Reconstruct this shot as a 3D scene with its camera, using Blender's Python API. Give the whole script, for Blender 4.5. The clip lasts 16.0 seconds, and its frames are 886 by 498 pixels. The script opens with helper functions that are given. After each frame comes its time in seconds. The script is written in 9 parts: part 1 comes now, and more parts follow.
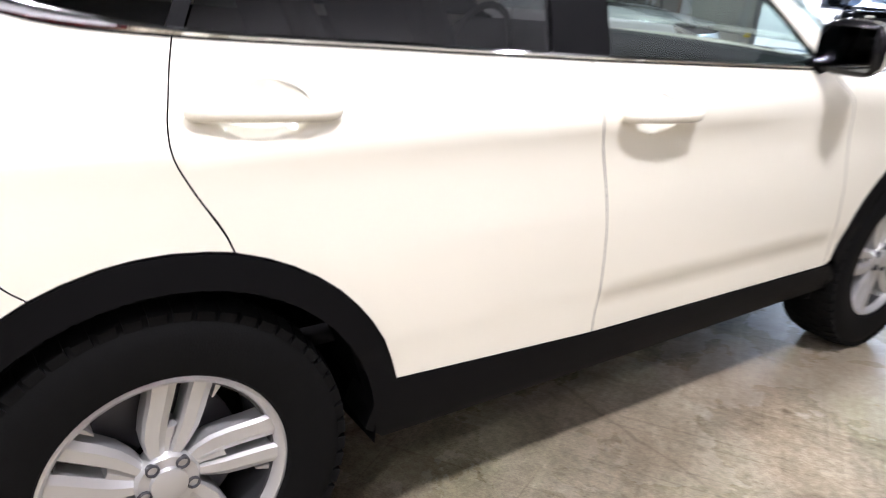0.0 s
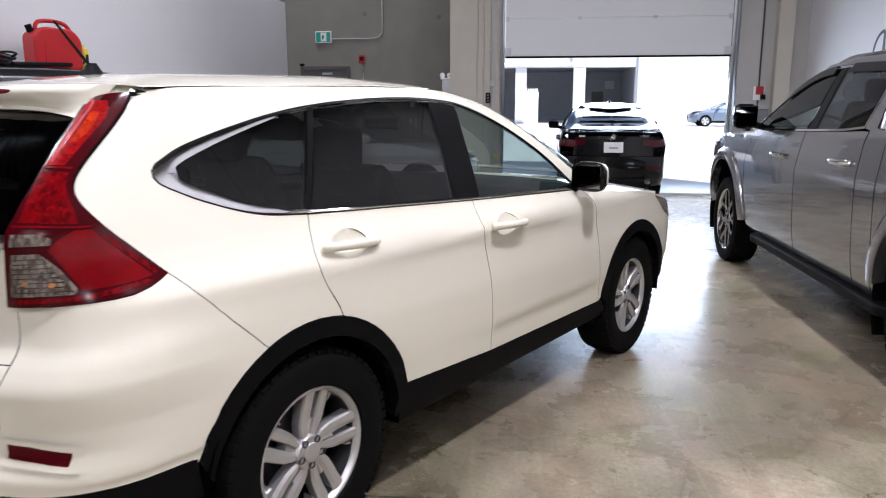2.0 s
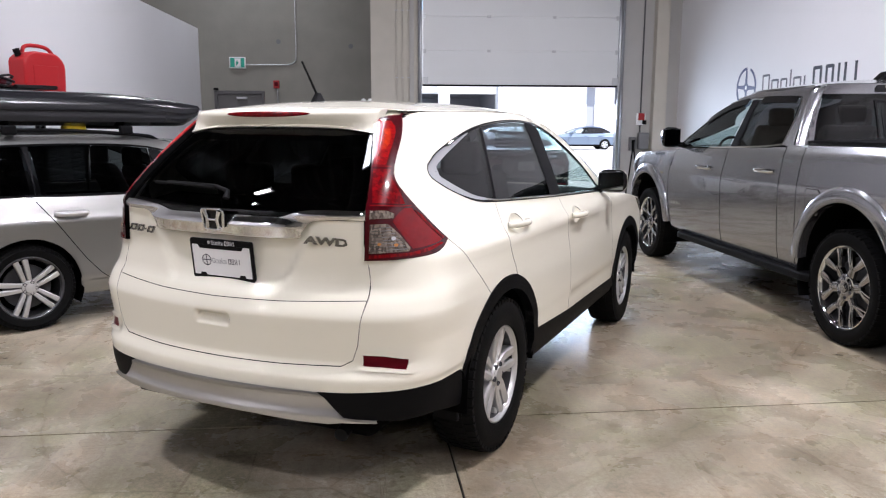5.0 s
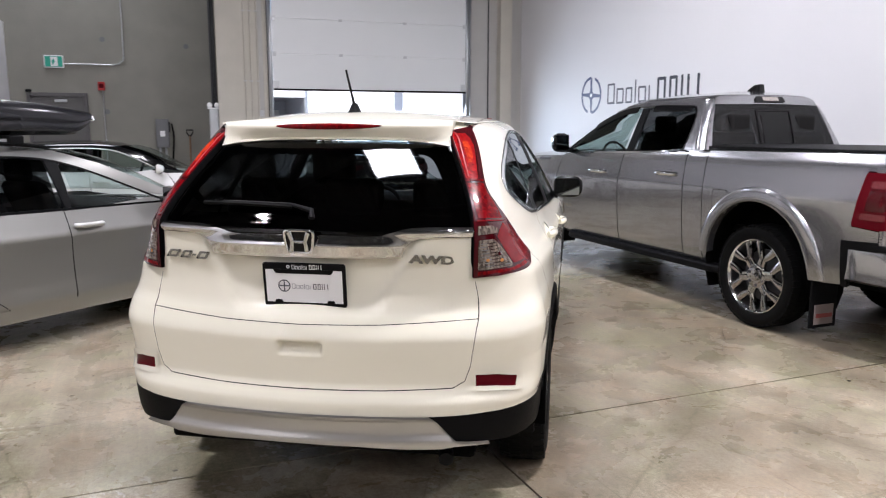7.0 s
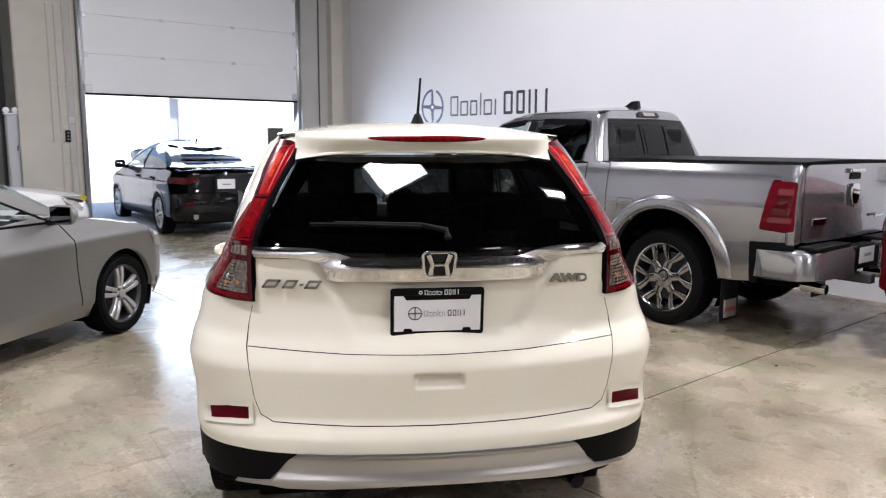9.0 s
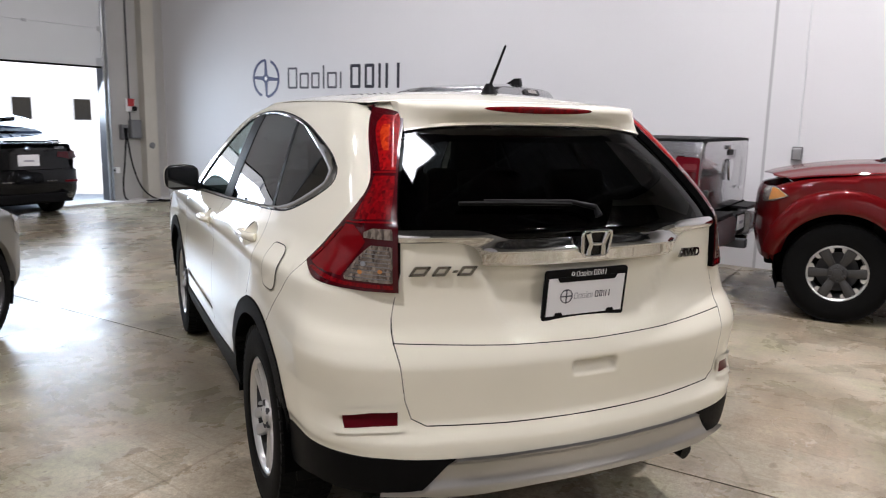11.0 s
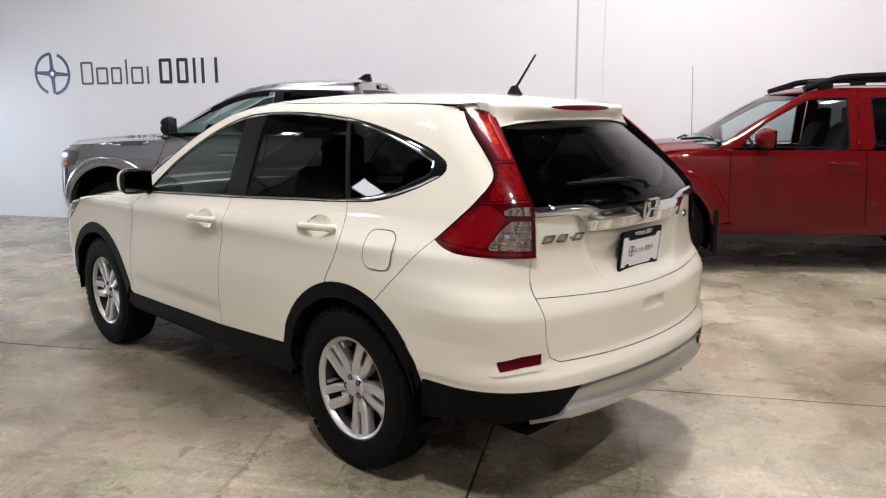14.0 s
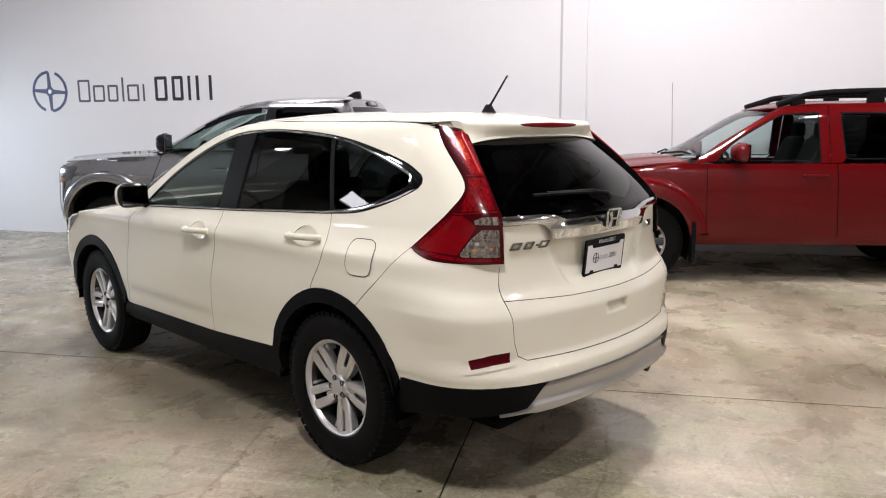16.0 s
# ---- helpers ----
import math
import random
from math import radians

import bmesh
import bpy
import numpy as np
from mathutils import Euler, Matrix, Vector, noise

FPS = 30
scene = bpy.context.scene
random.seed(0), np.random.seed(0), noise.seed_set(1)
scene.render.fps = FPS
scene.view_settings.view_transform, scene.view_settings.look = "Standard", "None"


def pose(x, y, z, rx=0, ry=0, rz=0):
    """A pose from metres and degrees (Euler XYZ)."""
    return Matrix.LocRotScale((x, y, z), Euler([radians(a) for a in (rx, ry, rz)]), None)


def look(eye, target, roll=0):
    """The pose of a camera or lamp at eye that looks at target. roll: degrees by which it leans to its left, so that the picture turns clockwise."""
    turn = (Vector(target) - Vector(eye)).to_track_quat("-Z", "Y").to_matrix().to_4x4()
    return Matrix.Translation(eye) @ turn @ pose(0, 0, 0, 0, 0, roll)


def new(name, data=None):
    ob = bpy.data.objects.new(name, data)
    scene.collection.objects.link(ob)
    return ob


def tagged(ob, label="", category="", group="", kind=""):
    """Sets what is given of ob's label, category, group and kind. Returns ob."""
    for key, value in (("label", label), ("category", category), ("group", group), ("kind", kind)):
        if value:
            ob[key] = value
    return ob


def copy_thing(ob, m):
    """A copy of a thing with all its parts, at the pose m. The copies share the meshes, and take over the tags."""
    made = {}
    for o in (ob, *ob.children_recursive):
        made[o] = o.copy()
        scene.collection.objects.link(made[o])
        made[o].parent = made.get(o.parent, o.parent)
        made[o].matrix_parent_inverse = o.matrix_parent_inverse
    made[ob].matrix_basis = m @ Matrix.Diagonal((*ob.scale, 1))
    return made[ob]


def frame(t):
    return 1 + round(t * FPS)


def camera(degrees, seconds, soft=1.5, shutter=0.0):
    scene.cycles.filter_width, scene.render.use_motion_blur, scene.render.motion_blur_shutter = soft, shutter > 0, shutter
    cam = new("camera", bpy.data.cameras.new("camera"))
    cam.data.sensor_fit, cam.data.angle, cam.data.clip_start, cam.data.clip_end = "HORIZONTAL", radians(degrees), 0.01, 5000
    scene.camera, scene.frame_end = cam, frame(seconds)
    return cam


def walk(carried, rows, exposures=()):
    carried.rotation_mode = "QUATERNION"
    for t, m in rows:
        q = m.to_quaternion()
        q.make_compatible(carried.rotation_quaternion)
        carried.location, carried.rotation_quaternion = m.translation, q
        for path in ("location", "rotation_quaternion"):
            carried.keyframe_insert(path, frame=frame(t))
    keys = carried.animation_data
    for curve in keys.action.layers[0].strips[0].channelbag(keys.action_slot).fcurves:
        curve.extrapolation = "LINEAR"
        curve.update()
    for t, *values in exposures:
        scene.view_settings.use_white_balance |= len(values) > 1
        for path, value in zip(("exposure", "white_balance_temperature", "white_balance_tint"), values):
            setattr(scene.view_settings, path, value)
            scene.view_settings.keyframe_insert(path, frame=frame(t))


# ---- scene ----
cam = camera(61.7, 16.0, 1.1, 0.4)
PATH = [
    (0, (2.029, -0.26, 1.295), (0.511, 0.824, 0.573), 4.0),
    (0.5, (2.237, -0.504, 1.433), (0.84, 0.788, 0.818), 2.6),
    (1, (2.262, -0.869, 1.48), (0.976, 0.579, 0.979), 1.7),
    (1.5, (2.47, -1.274, 1.487), (1.241, 0.247, 1.066), 0.3),
    (2, (2.592, -1.587, 1.513), (1.412, -0.019, 1.127), -0.0),
    (2.5, (2.584, -1.971, 1.507), (1.443, -0.37, 1.14), 0.1),
    (2.7, (2.604, -2.109, 1.503), (1.483, -0.491, 1.146), 0.1),
    (3, (2.643, -2.275, 1.499), (1.531, -0.652, 1.143), 0.3),
    (3.5, (2.645, -2.517, 1.508), (1.571, -0.866, 1.159), 0.6),
    (4, (2.463, -2.782, 1.495), (1.448, -1.093, 1.156), 0.6),
    (4.2, (2.383, -2.85, 1.486), (1.394, -1.144, 1.153), 0.5),
    (6.3, (1.366, -3.411, 1.504), (0.818, -1.515, 1.183), 0.1),
    (6.5, (1.253, -3.417, 1.497), (0.755, -1.506, 1.178), 0.1),
    (7, (0.958, -3.409, 1.527), (0.618, -1.463, 1.214), -0.0),
    (7.5, (0.641, -3.456, 1.516), (0.443, -1.488, 1.215), -0.3),
    (8, (0.313, -3.484, 1.522), (0.286, -1.505, 1.23), -0.2),
    (8.5, (0.002, -3.395, 1.511), (0.122, -1.419, 1.222), 0.1),
    (9, (-0.309, -3.29, 1.535), (-0.044, -1.329, 1.25), 0.3),
    (9.2, (-0.422, -3.253, 1.515), (-0.094, -1.301, 1.23), 0.4),
    (11.3, (-1.57, -2.668, 1.503), (-0.624, -0.942, 1.149), 1.0),
    (11.5, (-1.672, -2.602, 1.513), (-0.662, -0.914, 1.149), 0.8),
    (12, (-1.885, -2.422, 1.476), (-0.774, -0.803, 1.098), 0.5),
    (12.5, (-2.069, -2.203, 1.487), (-0.831, -0.682, 1.096), 0.4),
    (13, (-2.333, -2.154, 1.507), (-1.008, -0.706, 1.123), 0.1),
    (13.5, (-2.602, -2.201, 1.519), (-1.225, -0.8, 1.145), -0.1),
    (14, (-2.748, -2.413, 1.522), (-1.342, -1.036, 1.164), -0.2),
    (14.5, (-2.857, -2.615, 1.531), (-1.441, -1.247, 1.183), -0.4),
    (15, (-2.875, -2.628, 1.538), (-1.454, -1.261, 1.204), -0.5),
    (15.5, (-2.862, -2.624, 1.542), (-1.438, -1.257, 1.215), -0.5),
    (16, (-2.854, -2.628, 1.533), (-1.435, -1.256, 1.213), -0.4),
]
walk(cam, [(t, look(eye, target, roll)) for t, eye, target, roll in PATH], [(0, 1.99, 6090, 16), (0.5, 1.76, 6070, 16), (1, 1.57, 6070, 16), (2.5, 1.24, 6090, 16), (4, 1.40, 6090, 16), (8, 1.64, 6220, 14), (9.2, 1.6, 6240, 14), (11.5, 1.20, 6440, 13), (13, 1.43, 6480, 13), (14.3, 1.47, 6520, 13), (16, 1.48, 6540, 13)])

# ---- light ----
world = bpy.data.worlds.new("sky")
scene.world = world
world.use_nodes = True
_n = world.node_tree.nodes
_sky = _n.new("ShaderNodeTexSky")
_sky.sky_type, _sky.sun_disc = "NISHITA", False
_sky.sun_elevation, _sky.sun_rotation = radians(53), radians(106)
world.node_tree.links.new(_sky.outputs[0], _n["Background"].inputs[0])
_n["Background"].inputs[1].default_value = 0.12
sun_data = bpy.data.lights.new("sun", "SUN")
sun_data.energy, sun_data.angle, sun_data.color = 3.4, radians(0.5), (1.0, 0.95, 0.88)
sun = new("sun", sun_data)
sun.matrix_world = look((0, 0, 0), Vector((math.cos(radians(28.5)) * -0.55 - math.sin(radians(28.5)) * 0.55, math.sin(radians(28.5)) * -0.55 + math.cos(radians(28.5)) * 0.55, -1.05)))
scene.view_settings.exposure = 1.75


# ---- small helpers ----
def hall(u, v, z=0.0, turn=0.0):
    """A pose in the hall's own frame: u along the door wall, v towards it."""
    return pose(0, 0, 0, 0, 0, 28.5) @ pose(u, v, z, 0, 0, turn)


def mesh_of(bm, name, smooth=None):
    me = bpy.data.meshes.new(name)
    bm.to_mesh(me)
    bm.free()
    if smooth is not None:
        me.shade_smooth()
        me.set_sharp_from_angle(angle=radians(smooth))
        area = np.array([p.area for p in me.polygons])
        big = area > 10 * np.median(area)
        if big.any() and len(area) < 400:
            me.polygons.foreach_set("use_smooth", ~big)
    return me


def part(name, bm, material, parent=None, label="", m=None, smooth=50):
    """Links a bmesh as one mesh object, under parent if there is one."""
    me = mesh_of(bm, name, smooth)
    me.materials.append(material)
    ob = new(name, me)
    if parent is not None:
        ob.parent = parent
    if m is not None:
        ob.matrix_basis = m
    if label:
        ob["label"] = label
    return ob


def thing(name, m, label, category, group="", kind=""):
    ob = new(name)
    ob.empty_display_size = 0.1
    ob.matrix_basis = m
    return tagged(ob, label, category, group, kind)


def box_bm(x0, x1, y0, y1, z0, z1, bevel=0.0, seg=2, bm=None):
    made = bm or bmesh.new()
    vs = [made.verts.new((x, y, z)) for x in (x0, x1) for y in (y0, y1) for z in (z0, z1)]
    a = [(0, 1, 3, 2), (4, 6, 7, 5), (0, 4, 5, 1), (2, 3, 7, 6), (0, 2, 6, 4), (1, 5, 7, 3)]
    fs = [made.faces.new([vs[i] for i in f]) for f in a]
    if bevel:
        edges = list({e for f in fs for e in f.edges})
        bmesh.ops.bevel(made, geom=edges, offset=bevel, segments=seg, affect="EDGES", profile=0.5)
    return made


def tube_bm(points, radius, sides=8, bm=None, closed=False):
    """A round bar along points; radius is a number or one for each point."""
    made = bm or bmesh.new()
    pts = [Vector(p) for p in points]
    rings = []
    for i, p in enumerate(pts):
        a = pts[i - 1] if i or closed else p
        b = pts[(i + 1) % len(pts)] if i + 1 < len(pts) or closed else p
        d = (b - a).normalized()
        side = d.orthogonal().normalized() if not rings else (side - d * side.dot(d)).normalized()
        up = d.cross(side)
        r = radius[i] if isinstance(radius, (list, tuple)) else radius
        rings.append([made.verts.new(p + r * (math.cos(2 * math.pi * k / sides) * side + math.sin(2 * math.pi * k / sides) * up)) for k in range(sides)])
    last = len(rings) if closed else len(rings) - 1
    for i in range(last):
        q, w = rings[i], rings[(i + 1) % len(rings)]
        for k in range(sides):
            made.faces.new((q[k], q[(k + 1) % sides], w[(k + 1) % sides], w[k]))
    if not closed:
        made.faces.new(rings[0][::-1])
        made.faces.new(rings[-1])
    return made


def spin_bm(profile, steps=48, bm=None, axis="x", closed=False):
    """A turned solid: profile of (along the axis, radius)."""
    made = bm or bmesh.new()
    rings = []
    for k in range(steps):
        a = 2 * math.pi * k / steps
        c, s = math.cos(a), math.sin(a)
        rings.append([made.verts.new((h, r * c, r * s) if axis == "x" else (r * c, r * s, h)) for h, r in profile])
    n = len(profile)
    for k in range(steps):
        q, w = rings[k], rings[(k + 1) % steps]
        for i in range(n if closed else n - 1):
            j = (i + 1) % n
            if profile[i][1] < 1e-5 and profile[j][1] < 1e-5:
                continue
            made.faces.new((q[i], q[j], w[j], w[i]))
    bmesh.ops.remove_doubles(made, verts=made.verts, dist=1e-5)
    bmesh.ops.recalc_face_normals(made, faces=made.faces)
    return made


def prism_bm(outline, h0, h1, bevel=0.0, axis="z", bm=None):
    """A flat shape of any outline, from h0 to h1 along the axis."""
    made = bm or bmesh.new()
    to = {"z": lambda a, b, h: (a, b, h), "y": lambda a, b, h: (a, h, b), "x": lambda a, b, h: (h, a, b)}[axis]
    lo = [made.verts.new(to(a, b, h0)) for a, b in outline]
    hi = [made.verts.new(to(a, b, h1)) for a, b in outline]
    fs = [made.faces.new(lo[::-1]), made.faces.new(hi)]
    for i in range(len(lo)):
        j = (i + 1) % len(lo)
        fs.append(made.faces.new((lo[i], lo[j], hi[j], hi[i])))
    bmesh.ops.recalc_face_normals(made, faces=fs)
    if bevel:
        bmesh.ops.bevel(made, geom=list(fs[1].edges) + list(fs[0].edges), offset=bevel, segments=2, affect="EDGES", profile=0.5)
    return made


def words(text, size, material, parent, m, depth=0.002, name="lettering", label="", weight=0.022):
    cu = bpy.data.curves.new(name, "FONT")
    cu.body, cu.size, cu.extrude, cu.align_x, cu.align_y = text, size, depth, "CENTER", "CENTER"
    cu.offset = size * weight
    tmp = bpy.data.objects.new(name, cu)
    scene.collection.objects.link(tmp)
    me = bpy.data.meshes.new_from_object(tmp.evaluated_get(bpy.context.evaluated_depsgraph_get()))
    bpy.data.objects.remove(tmp)
    me.materials.append(material)
    ob = new(name, me)
    ob.parent, ob.matrix_basis = parent, m
    if label:
        ob["label"] = label
    return ob


# ---- materials ----
def mat(name, color, rough=0.5, metal=0.0, coat=0.0, coat_rough=0.03, spec=0.5, var=0.0, scale=20.0, bump=0.0, bump_scale=200.0, rvar=0.0, alpha=1.0, transmission=0.0, ior=1.45, detail=4.0):
    m = bpy.data.materials.new(name)
    m.use_nodes = True
    nt = m.node_tree
    b = nt.nodes["Principled BSDF"]
    b.inputs["Base Color"].default_value = (*color, 1)
    b.inputs["Roughness"].default_value, b.inputs["Metallic"].default_value = rough, metal
    b.inputs["Coat Weight"].default_value, b.inputs["Coat Roughness"].default_value = coat, coat_rough
    b.inputs["Specular IOR Level"].default_value, b.inputs["IOR"].default_value = spec, ior
    b.inputs["Transmission Weight"].default_value = transmission
    tc = nt.nodes.new("ShaderNodeTexCoord")
    if var or rvar:
        no = nt.nodes.new("ShaderNodeTexNoise")
        no.inputs["Scale"].default_value, no.inputs["Detail"].default_value = scale, detail
        nt.links.new(tc.outputs["Object"], no.inputs["Vector"])
        if var:
            mx = nt.nodes.new("ShaderNodeMix")
            mx.data_type = "RGBA"
            mx.inputs[6].default_value = (*[c * (1 - var) for c in color], 1)
            mx.inputs[7].default_value = (*[min(1, c * (1 + var)) for c in color], 1)
            nt.links.new(no.outputs[0], mx.inputs[0])
            nt.links.new(mx.outputs[2], b.inputs["Base Color"])
        if rvar:
            mr = nt.nodes.new("ShaderNodeMapRange")
            mr.inputs["From Min"].default_value, mr.inputs["From Max"].default_value = 0.3, 0.7
            mr.inputs["To Min"].default_value, mr.inputs["To Max"].default_value = rough - rvar, rough + rvar
            nt.links.new(no.outputs[0], mr.inputs[0])
            nt.links.new(mr.outputs[0], b.inputs["Roughness"])
    if bump:
        nb = nt.nodes.new("ShaderNodeTexNoise")
        nb.inputs["Scale"].default_value, nb.inputs["Detail"].default_value = bump_scale, 3
        nt.links.new(tc.outputs["Object"], nb.inputs["Vector"])
        bp = nt.nodes.new("ShaderNodeBump")
        bp.inputs["Strength"].default_value, bp.inputs["Distance"].default_value = 1.0, bump
        nt.links.new(nb.outputs[0], bp.inputs["Height"])
        nt.links.new(bp.outputs[0], b.inputs["Normal"])
    return m


def emitter(name, color, strength):
    m = bpy.data.materials.new(name)
    m.use_nodes = True
    b = m.node_tree.nodes["Principled BSDF"]
    b.inputs["Base Color"].default_value = (*color, 1)
    b.inputs["Emission Color"].default_value, b.inputs["Emission Strength"].default_value = (*color, 1), strength
    return m


def pane(name, tint, keep, rough=0.0):
    """Window glass: gloss over a tinted see-through sheet."""
    m = bpy.data.materials.new(name)
    m.use_nodes = True
    nt = m.node_tree
    nt.nodes.remove(nt.nodes["Principled BSDF"])
    tr, gl, mx, lw, pw, fr = (nt.nodes.new("ShaderNode" + k) for k in ("BsdfTransparent", "BsdfGlossy", "MixShader", "LayerWeight", "Math", "Math"))
    tr.inputs[0].default_value = (*[t * keep for t in tint], 1)
    gl.inputs["Roughness"].default_value = rough
    lw.inputs[0].default_value = 0.5
    pw.operation, fr.operation = "POWER", "MULTIPLY_ADD"
    pw.inputs[1].default_value, fr.inputs[1].default_value, fr.inputs[2].default_value = 5.0, 0.9, 0.04
    nt.links.new(lw.outputs["Facing"], pw.inputs[0])
    nt.links.new(pw.outputs[0], fr.inputs[0])
    nt.links.new(fr.outputs[0], mx.inputs[0])
    nt.links.new(tr.outputs[0], mx.inputs[1])
    nt.links.new(gl.outputs[0], mx.inputs[2])
    nt.links.new(mx.outputs[0], nt.nodes["Material Output"].inputs[0])
    return m


def lens(name, light, dark, scale):
    """Moulded lamp plastic, clear-skinned: facet sparkle painted as cells of lighter and darker red."""
    m = mat(name, light, 0.25, coat=0.30, coat_rough=0.02, spec=0.06)
    nt = m.node_tree
    tc, vo, mx = (nt.nodes.new("ShaderNode" + k) for k in ("TexCoord", "TexVoronoi", "Mix"))
    mp = nt.nodes.new("ShaderNodeMapping")
    mp.inputs["Scale"].default_value = (1.0, 1.0, 0.45)
    vo.inputs["Scale"].default_value = scale
    mx.data_type = "RGBA"
    mx.inputs[6].default_value, mx.inputs[7].default_value = (*dark, 1), (*light, 1)
    nt.links.new(tc.outputs["Object"], mp.inputs[0])
    nt.links.new(mp.outputs[0], vo.inputs["Vector"])
    nt.links.new(vo.outputs["Color"], mx.inputs[0])
    nt.links.new(mx.outputs[2], nt.nodes["Principled BSDF"].inputs["Base Color"])
    return m


def concrete_floor():
    m = mat("polished_concrete", (0.36, 0.335, 0.29), 0.32)
    nt = m.node_tree
    b = nt.nodes["Principled BSDF"]
    geo = nt.nodes.new("ShaderNodeNewGeometry")

    def noise_node(scale, detail, rough=0.55, dist=0.0, stretch=None):
        no = nt.nodes.new("ShaderNodeTexNoise")
        no.inputs["Scale"].default_value, no.inputs["Detail"].default_value = scale, detail
        no.inputs["Roughness"].default_value, no.inputs["Distortion"].default_value = rough, dist
        src = geo.outputs["Position"]
        if stretch:
            mp = nt.nodes.new("ShaderNodeMapping")
            mp.vector_type = "TEXTURE"
            mp.inputs["Scale"].default_value, mp.inputs["Rotation"].default_value = [1 / q for q in stretch[:3]], (0, 0, stretch[3])
            nt.links.new(src, mp.inputs[0])
            src = mp.outputs[0]
        nt.links.new(src, no.inputs["Vector"])
        return no

    def ramp(src, stops):
        r = nt.nodes.new("ShaderNodeValToRGB")
        r.color_ramp.elements[0].position, r.color_ramp.elements[0].color = stops[0][0], (*stops[0][1], 1)
        r.color_ramp.elements[1].position, r.color_ramp.elements[1].color = stops[-1][0], (*stops[-1][1], 1)
        for p, c in stops[1:-1]:
            e = r.color_ramp.elements.new(p)
            e.color = (*c, 1)
        nt.links.new(src, r.inputs[0])
        return r.outputs[0]

    def mul(a, c, f=1.0, mode="MULTIPLY"):
        x = nt.nodes.new("ShaderNodeMix")
        x.data_type, x.blend_type = "RGBA", mode
        x.inputs[0].default_value = f
        nt.links.new(a, x.inputs[6])
        nt.links.new(c, x.inputs[7])
        return x.outputs[2]

    big = ramp(noise_node(0.55, 5, 0.6, 0.6).outputs[0], [(0.36, (0.200, 0.171, 0.124)), (0.5, (0.312, 0.275, 0.209)), (0.64, (0.438, 0.396, 0.316))])
    mid = ramp(noise_node(3.2, 7, 0.68, 0.4).outputs[0], [(0.30, (0.60, 0.58, 0.54)), (0.5, (0.98, 0.975, 0.955)), (0.70, (1.22, 1.22, 1.22))])
    fine = ramp(noise_node(42, 5, 0.75).outputs[0], [(0.32, (0.66, 0.645, 0.62)), (0.62, (1.12, 1.12, 1.12))])
    scuff = ramp(noise_node(9, 4, 0.6, 0.2, (0.06, 1, 1, 2.13)).outputs[0], [(0.44, (1, 1, 1)), (0.58, (0.9, 0.89, 0.87)), (0.66, (1.05, 1.05, 1.05))])
    spots = ramp(noise_node(6.5, 2, 0.4).outputs[0], [(0.70, (1, 1, 1)), (0.745, (0.55, 0.52, 0.48))])
    grit = ramp(noise_node(190, 3, 0.7).outputs[0], [(0.36, (0.72, 0.705, 0.68)), (0.56, (1.09, 1.09, 1.09))])

    def voronoi(scale, kind):
        vo = nt.nodes.new("ShaderNodeTexVoronoi")
        vo.feature = kind
        vo.inputs["Scale"].default_value = scale
        warp = nt.nodes.new("ShaderNodeMix")
        warp.data_type = "VECTOR"
        warp.inputs[0].default_value = 0.12
        nt.links.new(geo.outputs["Position"], warp.inputs[4])
        nt.links.new(noise_node(1.6, 4).outputs["Color"], warp.inputs[5])
        nt.links.new(warp.outputs[1], vo.inputs["Vector"])
        return vo.outputs["Distance"]

    cracks = ramp(voronoi(0.55, "DISTANCE_TO_EDGE"), [(0.0, (0.66, 0.63, 0.60)), (0.004, (0.93, 0.92, 0.91)), (0.012, (1, 1, 1))])
    specks = ramp(voronoi(3.3, "F1"), [(0.0, (0.16, 0.15, 0.14)), (0.028, (0.30, 0.28, 0.26)), (0.045, (1, 1, 1))])
    drag = ramp(noise_node(5, 5, 0.6, 0.1, (0.05, 1.6, 1, 0.57)).outputs[0], [(0.40, (1.03, 1.03, 1.03)), (0.60, (1, 1, 1)), (0.655, (0.80, 0.78, 0.76)), (0.70, (1, 1, 1))])
    pale = ramp(noise_node(16, 3, 0.5, 0.0, (0.025, 1, 1, 2.13)).outputs[0], [(0.60, (1, 1, 1)), (0.66, (1.16, 1.16, 1.16)), (0.70, (1, 1, 1))])
    col = mul(mul(mul(mul(big, mid), fine), scuff), spots)
    thin = [ramp(noise_node(f, 2, 0.5, 0.0, (0.011, 1, 1, a)).outputs[0], [(0.665, (1, 1, 1)), (0.695, (0.74, 0.71, 0.68)), (0.725, (1, 1, 1))]) for f, a in ((38, 2.13), (30, 0.60), (26, 2.02))]
    tint = ramp(noise_node(1.7, 5, 0.6, 0.5).outputs[0], [(0.38, (0.97, 1.02, 0.93)), (0.5, (1, 1, 1)), (0.62, (1.04, 0.98, 0.95))])
    for layer in (grit, cracks, specks, drag, pale, tint, *thin):
        col = mul(col, layer)
    nt.links.new(col, b.inputs["Base Color"])
    rr = nt.nodes.new("ShaderNodeMapRange")
    rr.inputs["From Min"].default_value, rr.inputs["From Max"].default_value = 0.3, 0.7
    rr.inputs["To Min"].default_value, rr.inputs["To Max"].default_value = 0.17, 0.40
    nt.links.new(noise_node(2.1, 6, 0.65, 0.3).outputs[0], rr.inputs[0])
    nt.links.new(rr.outputs[0], b.inputs["Roughness"])
    bp = nt.nodes.new("ShaderNodeBump")
    bp.inputs["Distance"].default_value, bp.inputs["Strength"].default_value = 0.0012, 0.5
    nt.links.new(noise_node(14, 6, 0.6).outputs[0], bp.inputs["Height"])
    nt.links.new(bp.outputs[0], b.inputs["Normal"])
